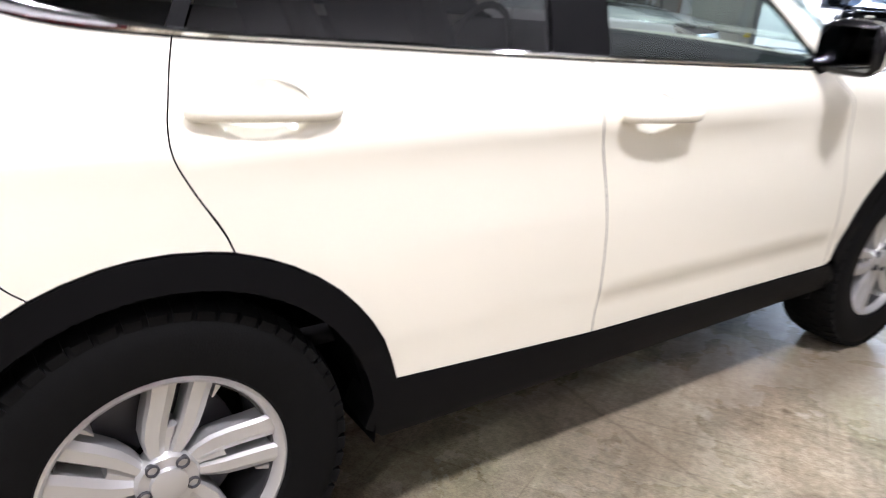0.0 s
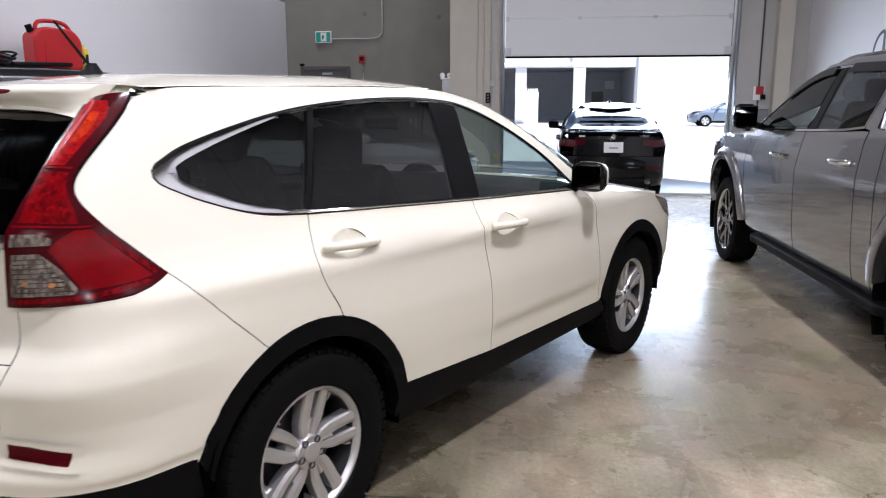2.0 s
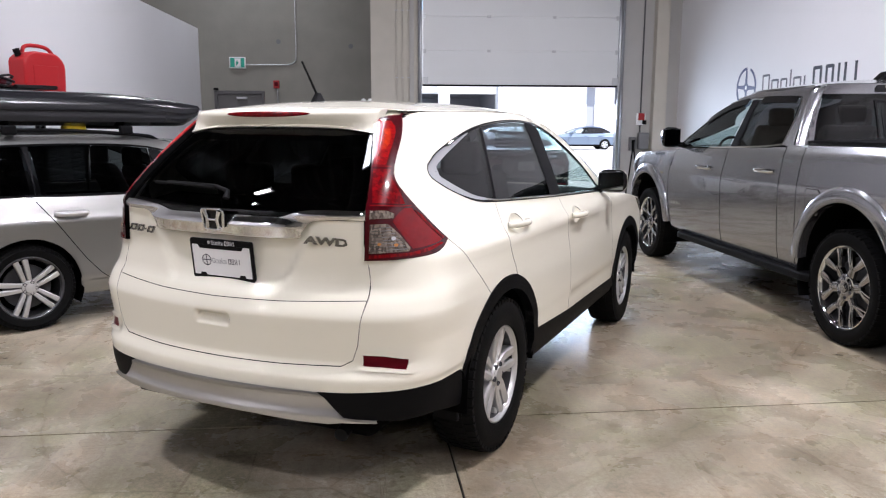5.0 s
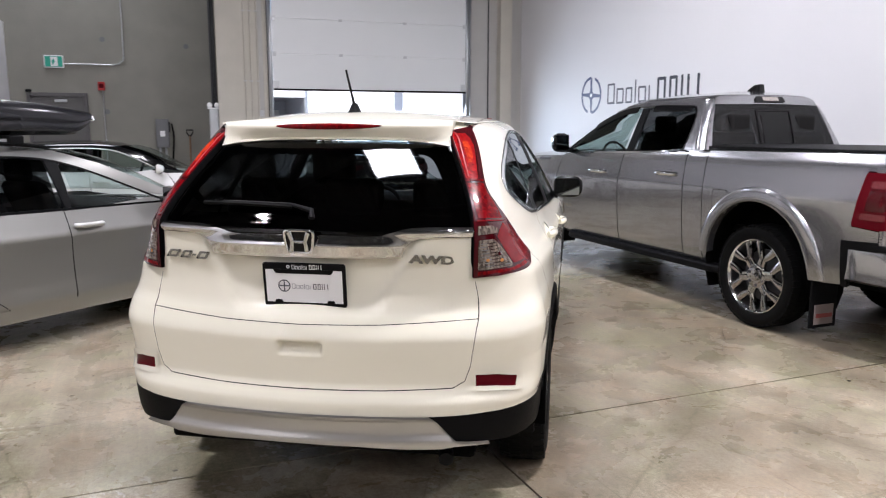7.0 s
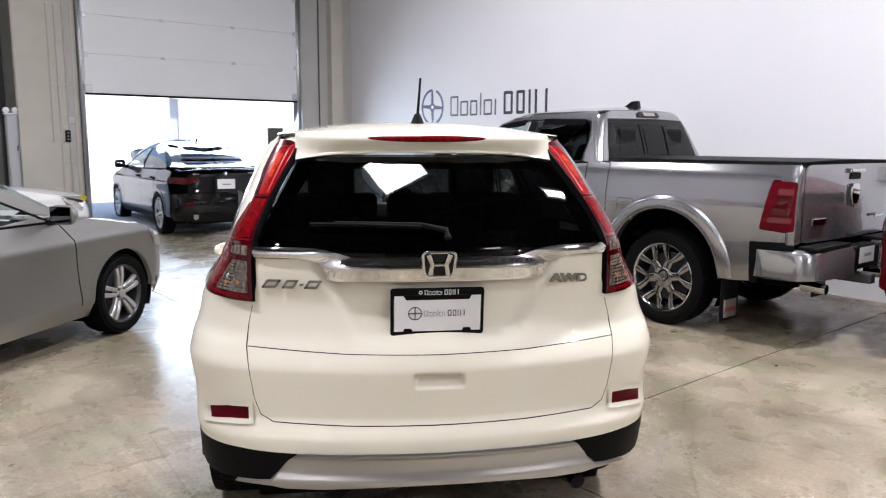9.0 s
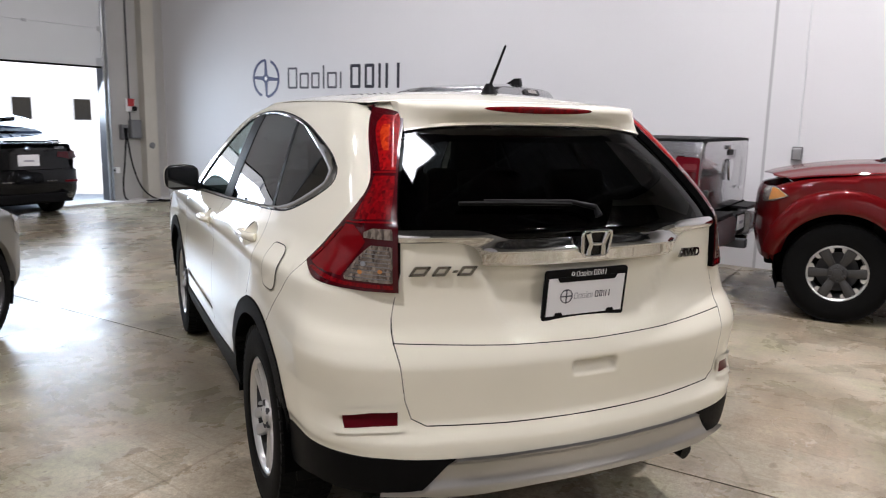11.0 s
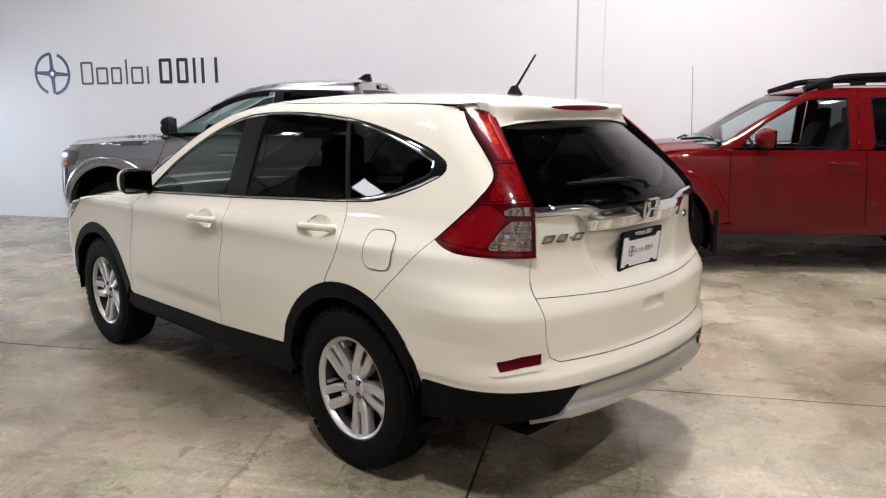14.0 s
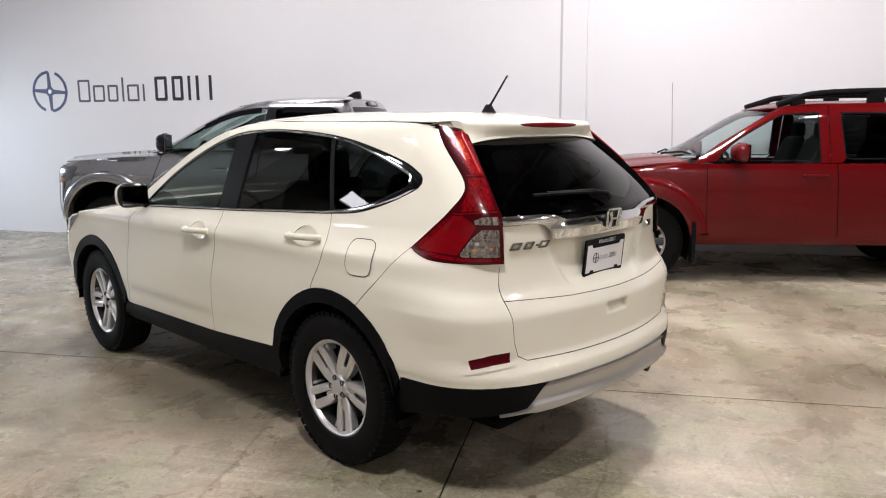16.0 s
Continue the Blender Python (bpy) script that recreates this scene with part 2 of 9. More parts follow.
    return m


M_FLOOR = concrete_floor()
M_JOINT = mat("joint_filler", (0.02, 0.018, 0.016), 0.9, spec=0.1)
M_WHITEWALL = mat("white_wall_paint", (0.67, 0.665, 0.675), 0.55, var=0.03, scale=1.2, bump=0.0006, bump_scale=60)
M_GREYWALL = mat("bare_concrete_wall", (0.225, 0.215, 0.185), 0.75, var=0.16, scale=2.2, bump=0.002, bump_scale=25, detail=8)
M_PALECONC = mat("pale_concrete", (0.47, 0.445, 0.385), 0.7, var=0.10, scale=3.0, bump=0.0015, bump_scale=30, detail=8)
M_COLUMN = mat("grey_painted_column", (0.42, 0.41, 0.39), 0.6, var=0.08, scale=3.0, bump=0.001, bump_scale=40)
M_SHUTTER = mat("white_door_steel", (0.66, 0.675, 0.68), 0.4, var=0.03, scale=2.0)
M_STEEL = mat("galvanised_steel", (0.5, 0.51, 0.52), 0.38, metal=0.9, var=0.1, scale=30)
M_DARKSTEEL = mat("dark_steel", (0.07, 0.07, 0.075), 0.5, metal=0.5)
M_GREYMETAL = mat("grey_enclosure_paint", (0.15, 0.152, 0.155), 0.45, var=0.05, scale=8)
M_GREYDOOR = mat("grey_door_paint", (0.10, 0.096, 0.092), 0.5, var=0.06, scale=4)
M_DOORFRAME = mat("dark_frame_paint", (0.09, 0.085, 0.085), 0.5)
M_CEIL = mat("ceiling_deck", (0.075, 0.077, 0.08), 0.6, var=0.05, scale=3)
M_BLACKPL = mat("black_plastic", (0.004, 0.004, 0.0045), 0.5, spec=0.10, var=0.15, scale=30, bump=0.0004, bump_scale=700)
M_CLAD = mat("grained_black_cladding", (0.0035, 0.0035, 0.004), 0.55, spec=0.09, bump=0.0003, bump_scale=900, var=0.2, scale=15)
M_GLOSSBLK = mat("gloss_black_trim", (0.006, 0.006, 0.0065), 0.12, spec=0.3)
M_RUBBER = mat("tyre_rubber", (0.0045, 0.0045, 0.0045), 0.65, spec=0.09, var=0.25, scale=25, bump=0.0006, bump_scale=250)
M_INNER = mat("dark_liner_and_gap_shade", (0.003, 0.003, 0.003), 0.9, spec=0.04)
M_CHROME = mat("chrome", (0.72, 0.73, 0.74), 0.05, metal=1.0)
M_DARKCHROME = mat("dark_chrome_badge", (0.33, 0.33, 0.32), 0.12, metal=1.0)
# Mirror colour darkened, standing in for the dark hall it would reflect.
M_MIRROR = mat("dimmed_mirror_glass", (0.16, 0.17, 0.18), 0.03, metal=1.0)
M_SATIN = mat("satin_metal_trim", (0.60, 0.60, 0.60), 0.10, metal=1.0)
M_ALLOY = mat("silver_alloy_paint", (0.58, 0.575, 0.565), 0.36, metal=0.7, coat=0.3, var=0.04, scale=12)
M_DARKALLOY = mat("dark_alloy_and_barrel_shade", (0.05, 0.05, 0.052), 0.35, metal=0.4, coat=0.4)
M_PEARL = mat("pearl_white_paint", (0.79, 0.755, 0.63), 0.5, coat=1.0, coat_rough=0.008, spec=0.2, var=0.012, scale=400)
M_SILVER = mat("silver_metallic_paint", (0.33, 0.33, 0.345), 0.21, metal=0.85, coat=1.0, coat_rough=0.03, var=0.03, scale=500)
M_GREYPAINT = mat("warm_grey_metallic_paint", (0.27, 0.265, 0.255), 0.36, metal=0.7, coat=1.0, var=0.03, scale=500)
M_RED = mat("deep_red_paint", (0.092, 0.0007, 0.0016), 0.45, metal=0.15, coat=0.65, coat_rough=0.015, spec=0.05, var=0.03, scale=500)
M_BLACKPAINT = mat("black_car_paint", (0.004, 0.004, 0.0045), 0.3, coat=0.7, coat_rough=0.015, spec=0.05)
M_WHITECAR = mat("plain_white_car_paint", (0.75, 0.75, 0.74), 0.35, coat=1.0)
M_BLUEGREY = mat("blue_grey_car_paint", (0.12, 0.16, 0.22), 0.35, metal=0.5, coat=1.0)
M_BUMPSILVER = mat("silver_skid_plastic", (0.40, 0.39, 0.37), 0.33, metal=0.6, coat=0.3)
M_TINT = pane("privacy_glass", (0.9, 0.97, 1.0), 0.11)
M_CLEAR = pane("clear_green_glass", (0.88, 0.98, 0.96), 0.84)
M_DOORGLASS = pane("green_door_glass", (0.80, 0.97, 0.93), 0.5)
M_TRUCKGLASS = pane("dark_truck_glass", (0.9, 0.95, 1.0), 0.08)
M_REDLENS = lens("red_lamp_lens", (0.22, 0.0012, 0.0034), (0.05, 0.0006, 0.0018), 110)
M_TURNLENS = mat("plain_bright_red_lens", (0.155, 0.0014, 0.0036), 0.25, coat=0.5, coat_rough=0.02, spec=0.08, var=0.35, scale=22)
M_PINKLENS = mat("pale_red_light_pipe", (0.42, 0.05, 0.055), 0.2, coat=0.5, spec=0.3)
M_LENSEDGE = mat("dark_red_lens_edge", (0.048, 0.0009, 0.003), 0.2, coat=0.6, coat_rough=0.02, spec=0.15)
M_ORANGEGLINT = lens("orange_bulb_glint", (0.55, 0.045, 0.006), (0.22, 0.004, 0.002), 90)
M_REDDEEP = mat("deep_red_reflector", (0.085, 0.002, 0.006), 0.3, coat=0.0, spec=0.1)
M_BRIGHTLENS = lens("bright_red_lens", (0.34, 0.004, 0.005), (0.10, 0.001, 0.002), 130)
M_CLEARLENS = mat("ribbed_clear_lens", (0.58, 0.53, 0.48), 0.14, metal=0.8, coat=0.5, var=0.5, scale=55, bump=0.0012, bump_scale=70)
M_REVERSE = lens("faceted_reversing_lens", (0.27, 0.225, 0.185), (0.03, 0.02, 0.017), 130)
M_SMOKELENS = mat("smoked_headlight_lens", (0.14, 0.14, 0.15), 0.18, metal=0.5, coat=0.6, var=0.5, scale=40)
M_CLEARROSE = mat("rose_clear_lens", (0.13, 0.022, 0.026), 0.2, coat=0.3, spec=0.3, var=0.2, scale=60)
M_AMBERLENS = mat("amber_lens", (0.45, 0.19, 0.06), 0.2, coat=0.5)
M_PLATE = mat("white_plate", (0.78, 0.78, 0.79), 0.35)
M_NAVY = mat("navy_graphic", (0.045, 0.055, 0.13), 0.45)
M_INK = mat("charcoal_graphic", (0.055, 0.055, 0.075), 0.45)
M_INKGREY = mat("grey_graphic", (0.32, 0.32, 0.36), 0.45)
M_SEAT = mat("dark_seat_cloth", (0.014, 0.0135, 0.0135), 0.85, spec=0.15, bump=0.001, bump_scale=300)
M_REDPL = mat("red_can_plastic", (0.40, 0.006, 0.009), 0.38, var=0.06, scale=20, bump=0.0005, bump_scale=150)
M_YELLOW = mat("yellow_plastic", (0.75, 0.55, 0.02), 0.45)
M_SIGNGREEN = mat("green_sign_face", (0.02, 0.32, 0.22), 0.4)
M_SIGNWHITE = mat("white_sign_face", (0.8, 0.8, 0.8), 0.4)
M_ALARMRED = mat("red_enamel", (0.35, 0.02, 0.02), 0.4)
M_WOOD = mat("ash_handle_wood", (0.22, 0.12, 0.06), 0.55, var=0.2, scale=30)
M_PAVING = mat("outside_paving", (0.55, 0.54, 0.52), 0.8, var=0.1, scale=1.5, bump=0.002, bump_scale=40)
M_OUTWALL = mat("outside_white_wall", (0.74, 0.74, 0.74), 0.7, var=0.04, scale=1.0)
# Concrete inside the bays: their shade is put into this darker colour.
M_OUTSHADE = mat("concrete_shade_tone", (0.30, 0.31, 0.34), 0.8, var=0.1, scale=1.0)
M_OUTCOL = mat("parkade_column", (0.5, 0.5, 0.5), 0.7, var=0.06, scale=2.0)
M_LAMP = emitter("lamp_diffuser", (1.0, 0.98, 0.95), 9.0)
M_SKYPANE = emitter("daylight_glow_acrylic", (0.92, 0.97, 1.0), 2.5)
M_HEADLINER = mat("grey_headliner_cloth", (0.16, 0.155, 0.15), 0.9, spec=0.1)


# ---- the hall ----
def struct(name, bm, material, m, label="", smooth=50):
    ob = part(name, bm, material, None, label, m, smooth)
    ob["kind"] = "structure"
    return ob


H0 = hall(0, 0)
FLOORTURN = pose(0, 0, 0, 0, 0, 32.0)


def floor_slabs():
    """Concrete slabs between sawn joints, over one sheet of subfloor."""
    base = struct("floor", box_bm(-14, 11, -16, 9.9, -0.30, -0.012), M_JOINT, FLOORTURN, "worn polished concrete warehouse floor with sawn joints and stains")
    base["category"] = "floor"
    us = [-14, -9.95, -4.75, 0.49, 5.65, 11]
    vs = [-16, -10.4, -5.2, -0.085, 5.16, 9.9]
    g = 0.0055
    for i in range(5):
        for j in range(5):
            bm = box_bm(us[i] + g, us[i + 1] - g, vs[j] + g, vs[j + 1] - g, -0.011, 0.0)
            part("slab", bm, M_FLOOR, base, smooth=None)
    return base


floor_slabs()
ground = struct("ground", box_bm(-400, 400, 10.1, 700, -0.4, -0.004), M_PAVING, H0 @ pose(0, 0, 0, 0.27, 0, 0), "sunlit concrete yard outside the overhead door")
_skirt = struct("ground_behind", box_bm(-400, 400, -500, -17, -0.4, -0.02), M_PAVING, H0, "plain ground round the building")

LOGOTURN = H0 @ pose(5.62, 7.0, 0, 0, 0, 2.0)
logo_wall = struct("wall_logo", box_bm(0, 0.25, -23, 3.5, -0.01, 6.9), M_WHITEWALL, LOGOTURN, "smooth white painted wall with a dark painted mark")
struct("wall_logo_joint", box_bm(-0.003, 0.004, -6.85, -6.82, 0, 6.9), mat("joint_shadow_grey", (0.42, 0.42, 0.43), 0.6), LOGOTURN, "thin grey panel joint in the white wall")
struct("wall_exit", box_bm(-10, 0.2, 12.35, 12.6, -0.01, 6.9), M_GREYWALL, H0, "bare grey concrete wall with cast tie holes")
struct("wall_return", box_bm(-0.03, 0.2, 10.56, 12.35, -0.01, 6.9), M_GREYWALL, H0, "short concrete return wall beside the overhead door")
struct("wall_door_left", box_bm(-0.29, 0.42, 10.38, 10.56, -0.01, 6.9), M_PALECONC, H0, "pale bare concrete pier beside the overhead door")
struct("pier_edge", box_bm(0.42, 0.50, 10.40, 10.56, -0.01, 6.9), M_COLUMN, H0, "grey steel door post set in the wall")
struct("pier_post", box_bm(0.50, 0.58, 10.385, 10.56, -0.01, 6.9, 0.004), M_PALECONC, H0, "pale post beside the door track")
struct("wall_door_right", box_bm(4.44, 5.62, 10.38, 10.6, -0.01, 6.9), M_COLUMN, H0, "grey concrete wall strip with conduits")
struct("pier_right", box_bm(4.98, 5.22, 10.20, 10.379, -0.01, 6.9, 0.006), M_PALECONC, H0, "pale concrete pilaster beside the white wall")
struct("lintel", box_bm(0.58, 4.44, 10.42, 10.6, 4.45, 6.9), M_PALECONC, H0, "concrete wall over the overhead door")
struct("wall_partition", box_bm(-4.07, -3.92, 6.37, 12.34, -0.01, 3.5), M_WHITEWALL, H0, "low white painted partition wall")
struct("wall_partition_end", box_bm(-4.07, -3.915, 3.55, 6.362, -0.01, 3.5), M_WHITEWALL, H0, "white painted partition panel")
# Closing walls out of view: white to bounce light, grey to darken reflections.
struct("wall_left", box_bm(-10.2, -10, -14, 12.6, -0.01, 6.9), M_WHITEWALL, H0, "unseen white side wall, added to bounce light")
struct("wall_back", box_bm(-10, 6.6, -14.2, -14, -0.01, 6.9), M_GREYWALL, H0, "unseen grey end wall, added to keep reflections dark")
SKY = [(-0.20, -0.04, 0.52, 46.0), (-3.0, 11.1, 0.62, 22.0)]
# Deck out of view, coloured near-black to darken reflections and the upper walls.
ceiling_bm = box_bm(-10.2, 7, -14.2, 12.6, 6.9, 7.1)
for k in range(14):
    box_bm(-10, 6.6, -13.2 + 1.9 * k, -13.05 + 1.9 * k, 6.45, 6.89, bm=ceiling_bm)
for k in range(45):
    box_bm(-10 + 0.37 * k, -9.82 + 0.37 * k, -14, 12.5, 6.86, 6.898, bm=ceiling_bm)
ceiling = struct("ceiling", ceiling_bm, M_CEIL, H0, "dark steel roof deck with open joists")


# ---- lamps under the ceiling ----
def high_bay():
    lamp = thing("ceiling_light", H0, "white linear high-bay light hung under the roof deck, out of view", "lamp", "lights under the ceiling")
    part("housing", box_bm(-0.30, 0.30, -0.17, 0.17, 0.0, 0.06, 0.01), M_SHUTTER, lamp)
    for y in (-0.085, 0.085):
        part("diffuser", box_bm(-0.28, 0.28, y - 0.025, y + 0.025, -0.012, -0.001), M_LAMP, lamp)
    for x in (-0.2, 0.2):
        part("hanger", tube_bm([(x, 0, 0.06), (x, 0, 1.0)], 0.004, 6), M_STEEL, lamp)
    return lamp


_first = high_bay()
# Strip lights stand out of view; rear and left ones are added as fill.
LAMPS = [(2.85, -1.3, 120), (2.7, 4.2, 60), (-1.7, 5.6, 44), (-3.5, -0.3, 84), (-0.2, -5.6, 30), (2.6, -6.6, 62), (0.4, -12.3, 90), (-8.4, -6.0, 75)]
for i, (u, v, watts) in enumerate(LAMPS):
    here = _first if i == 0 else copy_thing(_first, H0)
    here.matrix_basis = hall(u, v, 5.85)
for u, v, watts in LAMPS:
    la = bpy.data.lights.new("lamp_light", "AREA")
    la.shape, la.size, la.size_y, la.energy, la.color = "RECTANGLE", 0.50, 0.12, watts, (1.0, 0.965, 0.975)
    lo = new("lamp_light", la)
    lo.matrix_basis = hall(u, v, 5.82)


def skylight(u, v, h, watts):
    sk = thing("skylight", hall(u, v, 6.40), "square daylit white skylight with a metal curb", "skylight", "skylights in the roof", "structure")
    # The pane's own glow and an area lamp stand in for daylight.
    part("diffuser", box_bm(-h, h, -h, h, 0.0, 0.03, 0.01), M_SKYPANE, sk, "daylit white acrylic pane")
    for a in ((-h - 0.05, -h, -h - 0.05, h + 0.05), (h, h + 0.05, -h - 0.05, h + 0.05), (-h, h, -h - 0.05, -h), (-h, h, h, h + 0.05)):
        part("curb", box_bm(a[0], a[1], a[2], a[3], -0.05, 0.50), M_STEEL, sk)
    la = bpy.data.lights.new("skylight_light", "AREA")
    la.shape, la.size, la.energy, la.color = "SQUARE", 2 * h - 0.04, watts, (0.94, 0.94, 1.0)
    new("skylight_light", la).matrix_basis = hall(u, v, 6.38)


for u, v, h, watts in SKY:
    skylight(u, v, h, watts)
# the sky's light in the overhead door's opening
la = bpy.data.lights.new("doorway_daylight", "AREA")
la.shape, la.size, la.size_y, la.energy, la.color = "RECTANGLE", 2.6, 0.8, 63.0, (0.72, 0.86, 1.0)
new("doorway_daylight", la).matrix_basis = hall(3.02, 10.66, 1.75) @ pose(0, 0, 0, -50, 0, 0)


# ---- overhead door ----
def overhead_door():
    door = thing("door_overhead", H0, "white sectional overhead door, raised about halfway", "overhead door", kind="structure")
    z = 2.285
    for k in range(5):
        bm = box_bm(0.66, 4.30, 10.30, 10.345, z + 0.002, z + 0.608, 0.004)
        sec = part("section", bm, M_SHUTTER, door)
        for u in (1.88, 3.09):
            part("hinge", box_bm(u - 0.035, u + 0.035, 10.288, 10.302, z + 0.585, z + 0.630, 0.003), M_STEEL, sec)
        for u in (0.69, 4.27):
            part("end_hinge", box_bm(u - 0.03, u + 0.03, 10.285, 10.302, z + 0.56, z + 0.64, 0.003), M_STEEL, sec)
        z += 0.61
    part("bottom_seal", box_bm(0.66, 4.30, 10.295, 10.35, 2.255, 2.286, 0.006), M_RUBBER, door, "black rubber bottom seal")
    for u, s in ((0.62, 1), (4.34, -1)):
        part("corner_bracket", box_bm(u + s * 0.03, u + s * 0.14, 10.288, 10.302, 2.29, 2.42, 0.003), M_STEEL, door)
        track = box_bm(u - 0.03, u + 0.03, 10.30, 10.306, 0, 5.4)
        box_bm(u - s * 0.03 - 0.004, u - s * 0.03 + 0.004, 10.24, 10.34, 0, 5.4, bm=track)
        part("track", track, M_STEEL, door, "galvanised steel track")
        part("jamb", box_bm(min(u, u - s * 0.045), max(u, u - s * 0.045), 10.35, 10.56, 0, 4.6), M_DARKSTEEL, door, "dark steel jamb")
    part("orange_tag", box_bm(0.585, 0.60, 10.27, 10.29, 1.50, 1.56), mat("orange_tape", (0.8, 0.2, 0.02), 0.5), door)
    return door


overhead_door()
struct("threshold", box_bm(0.62, 4.34, 10.2, 10.75, -0.3, 0.001), M_PAVING, H0, "concrete door threshold")
# ---- vehicle bodies: a shell of plan outlines, and panels cut from it ----
from mathutils.geometry import delaunay_2d_cdt


def curve1(points):
    """A smooth function through (at, value) points (monotone cubic)."""
    xs, ys = np.array([p[0] for p in points], float), np.array([p[1] for p in points], float)
    d = np.diff(ys) / np.diff(xs)
    m = np.concatenate([[d[0]], np.where(d[:-1] * d[1:] > 0, 2 * d[:-1] * d[1:] / np.where(np.abs(d[:-1] + d[1:]) < 1e-9, 1, d[:-1] + d[1:]), 0), [d[-1]]])

    def f(q):
        q = np.clip(np.asarray(q, float), xs[0], xs[-1])
        i = np.clip(np.searchsorted(xs, q) - 1, 0, len(xs) - 2)
        h = xs[i + 1] - xs[i]
        t = (q - xs[i]) / h
        return (2 * t**3 - 3 * t**2 + 1) * ys[i] + (t**3 - 2 * t**2 + t) * h * m[i] + (-2 * t**3 + 3 * t**2) * ys[i + 1] + (t**3 - t**2) * h * m[i + 1]
    return f


class Shell:
    """Plan outlines at every height: width(z), rear(z), front(z), with rounded corners. A point of it is (s, z), s the way round from the rear's middle."""
    N, K = 181, 900

    def __init__(self, z0, z1, width, rear, front, bow_rear, bow_front, corner_rear, corner_front, taper_rear, taper_front, bulge=None):
        self.z0, self.z1 = z0, z1
        self.zs = np.linspace(z0, z1, self.N)
        self.P, self.S = np.zeros((self.N, self.K, 2)), np.zeros((self.N, self.K))
        for i, z in enumerate(self.zs):
            w, r, f = float(width(z)), float(rear(z)), float(front(z))
            br, bf, cr, cf = (float(g(z)) for g in (bow_rear, bow_front, corner_rear, corner_front))
            ta, tb = (taper_rear[0], float(taper_rear[1](z)) if callable(taper_rear[1]) else taper_rear[1]), taper_front
            side = lambda y: w - ta[1] * np.clip(ta[0] - y, 0, 9) ** 2 - tb[1] * np.clip(y - tb[0], 0, 9) ** 2 + (bulge(y, z) if bulge else 0)
            back, nose = (lambda x: r + br * x * x), (lambda x: f - bf * x * x)

            def meet(end):
                x = w
                for _ in range(40):
                    x = 0.5 * x + 0.5 * float(side(end(x)))
                return x, float(end(x))
            xa, ya = meet(back)
            xb, yb = meet(nose)
            e1, e2 = max(0.02, xa - cr), max(0.02, xb - cf)
            rx = np.linspace(0, e1, 200)
            A, C = np.array([e1, back(e1)]), np.array([float(side(ya + cr)), ya + cr])
            t = np.linspace(0, 1, 120)[1:-1, None]
            rc = (1 - t) ** 2 * A + 2 * t * (1 - t) * np.array([xa, ya]) + t**2 * C
            sy = np.linspace(ya + cr, yb - cf, 700)
            D, E = np.array([float(side(yb - cf)), yb - cf]), np.array([e2, nose(e2)])
            fc = (1 - t) ** 2 * D + 2 * t * (1 - t) * np.array([xb, yb]) + t**2 * E
            fx = np.linspace(e2, 0, 200)
            pts = np.concatenate([np.stack([rx, back(rx)], 1), rc, np.stack([side(sy), sy], 1), fc, np.stack([fx, nose(fx)], 1)])
            s = np.concatenate([[0], np.cumsum(np.hypot(*np.diff(pts, axis=0).T))])
            g = np.linspace(0, s[-1], self.K)
            self.P[i] = np.stack([np.interp(g, s, pts[:, 0]), np.interp(g, s, pts[:, 1])], 1)
            self.S[i] = g

    def at(self, s, z):
        """Places of the shell for arrays s (signed) and z."""
        s, z = np.atleast_1d(np.asarray(s, float)), np.atleast_1d(np.asarray(z, float))
        q = np.clip((z - self.z0) / (self.z1 - self.z0), 0, 1) * (self.N - 1)
        i = np.minimum(q.astype(int), self.N - 2)
        f = (q - i)[:, None]
        out = 0
        for j, wt in ((i, 1 - f), (i + 1, f)):
            k = np.clip(np.abs(s) / self.S[j, 1], 0, self.K - 1.001)
            a = k.astype(int)
            h = (k - a)[:, None]
            out = out + wt * ((1 - h) * self.P[j, a] + h * self.P[j, a + 1])
        return np.stack([np.sign(s + 1e-12) * out[:, 0], out[:, 1], z], 1)

    def line(self, z):
        q = min(max((z - self.z0) / (self.z1 - self.z0), 0), 1) * (self.N - 1)
        i = min(int(q), self.N - 2)
        return (1 - (q - i)) * self.P[i] + (q - i) * self.P[i + 1], (1 - (q - i)) * self.S[i] + (q - i) * self.S[i + 1]

    def side(self, y, z):
        """The chart point on the right side at that y and z."""
        p, s = self.line(z)
        return float(np.interp(y, np.maximum.accumulate(p[:, 1]), s)), z

    def back(self, x, z):
        """The chart point on the rear at that x and z."""
        p, s = self.line(z)
        k = int(np.argmax(p[:, 0] > p[:, 0].max() - 0.004))
        return math.copysign(float(np.interp(abs(x), p[:k, 0], s[:k])), x), z

    def normal(self, s, z):
        e = 0.006
        du, dz = self.at(s + e, z) - self.at(s - e, z), self.at(s, np.clip(z + e, self.z0, self.z1)) - self.at(s, np.clip(z - e, self.z0, self.z1))
        n = np.cross(du, dz)
        return n / np.maximum(np.linalg.norm(n, axis=1, keepdims=True), 1e-9)


class Cap:
    """A sheet over the plan: z = height(x, y). Its chart is (x, y)."""

    def __init__(self, height):
        self.height = height

    def at(self, a, b):
        a, b = np.atleast_1d(np.asarray(a, float)), np.atleast_1d(np.asarray(b, float))
        return np.stack([a, b, self.height(a, b)], 1)

    def normal(self, a, b):
        e = 0.006
        n = np.cross(self.at(a + e, b) - self.at(a - e, b), self.at(a, b + e) - self.at(a, b - e))
        return n / np.linalg.norm(n, axis=1, keepdims=True)


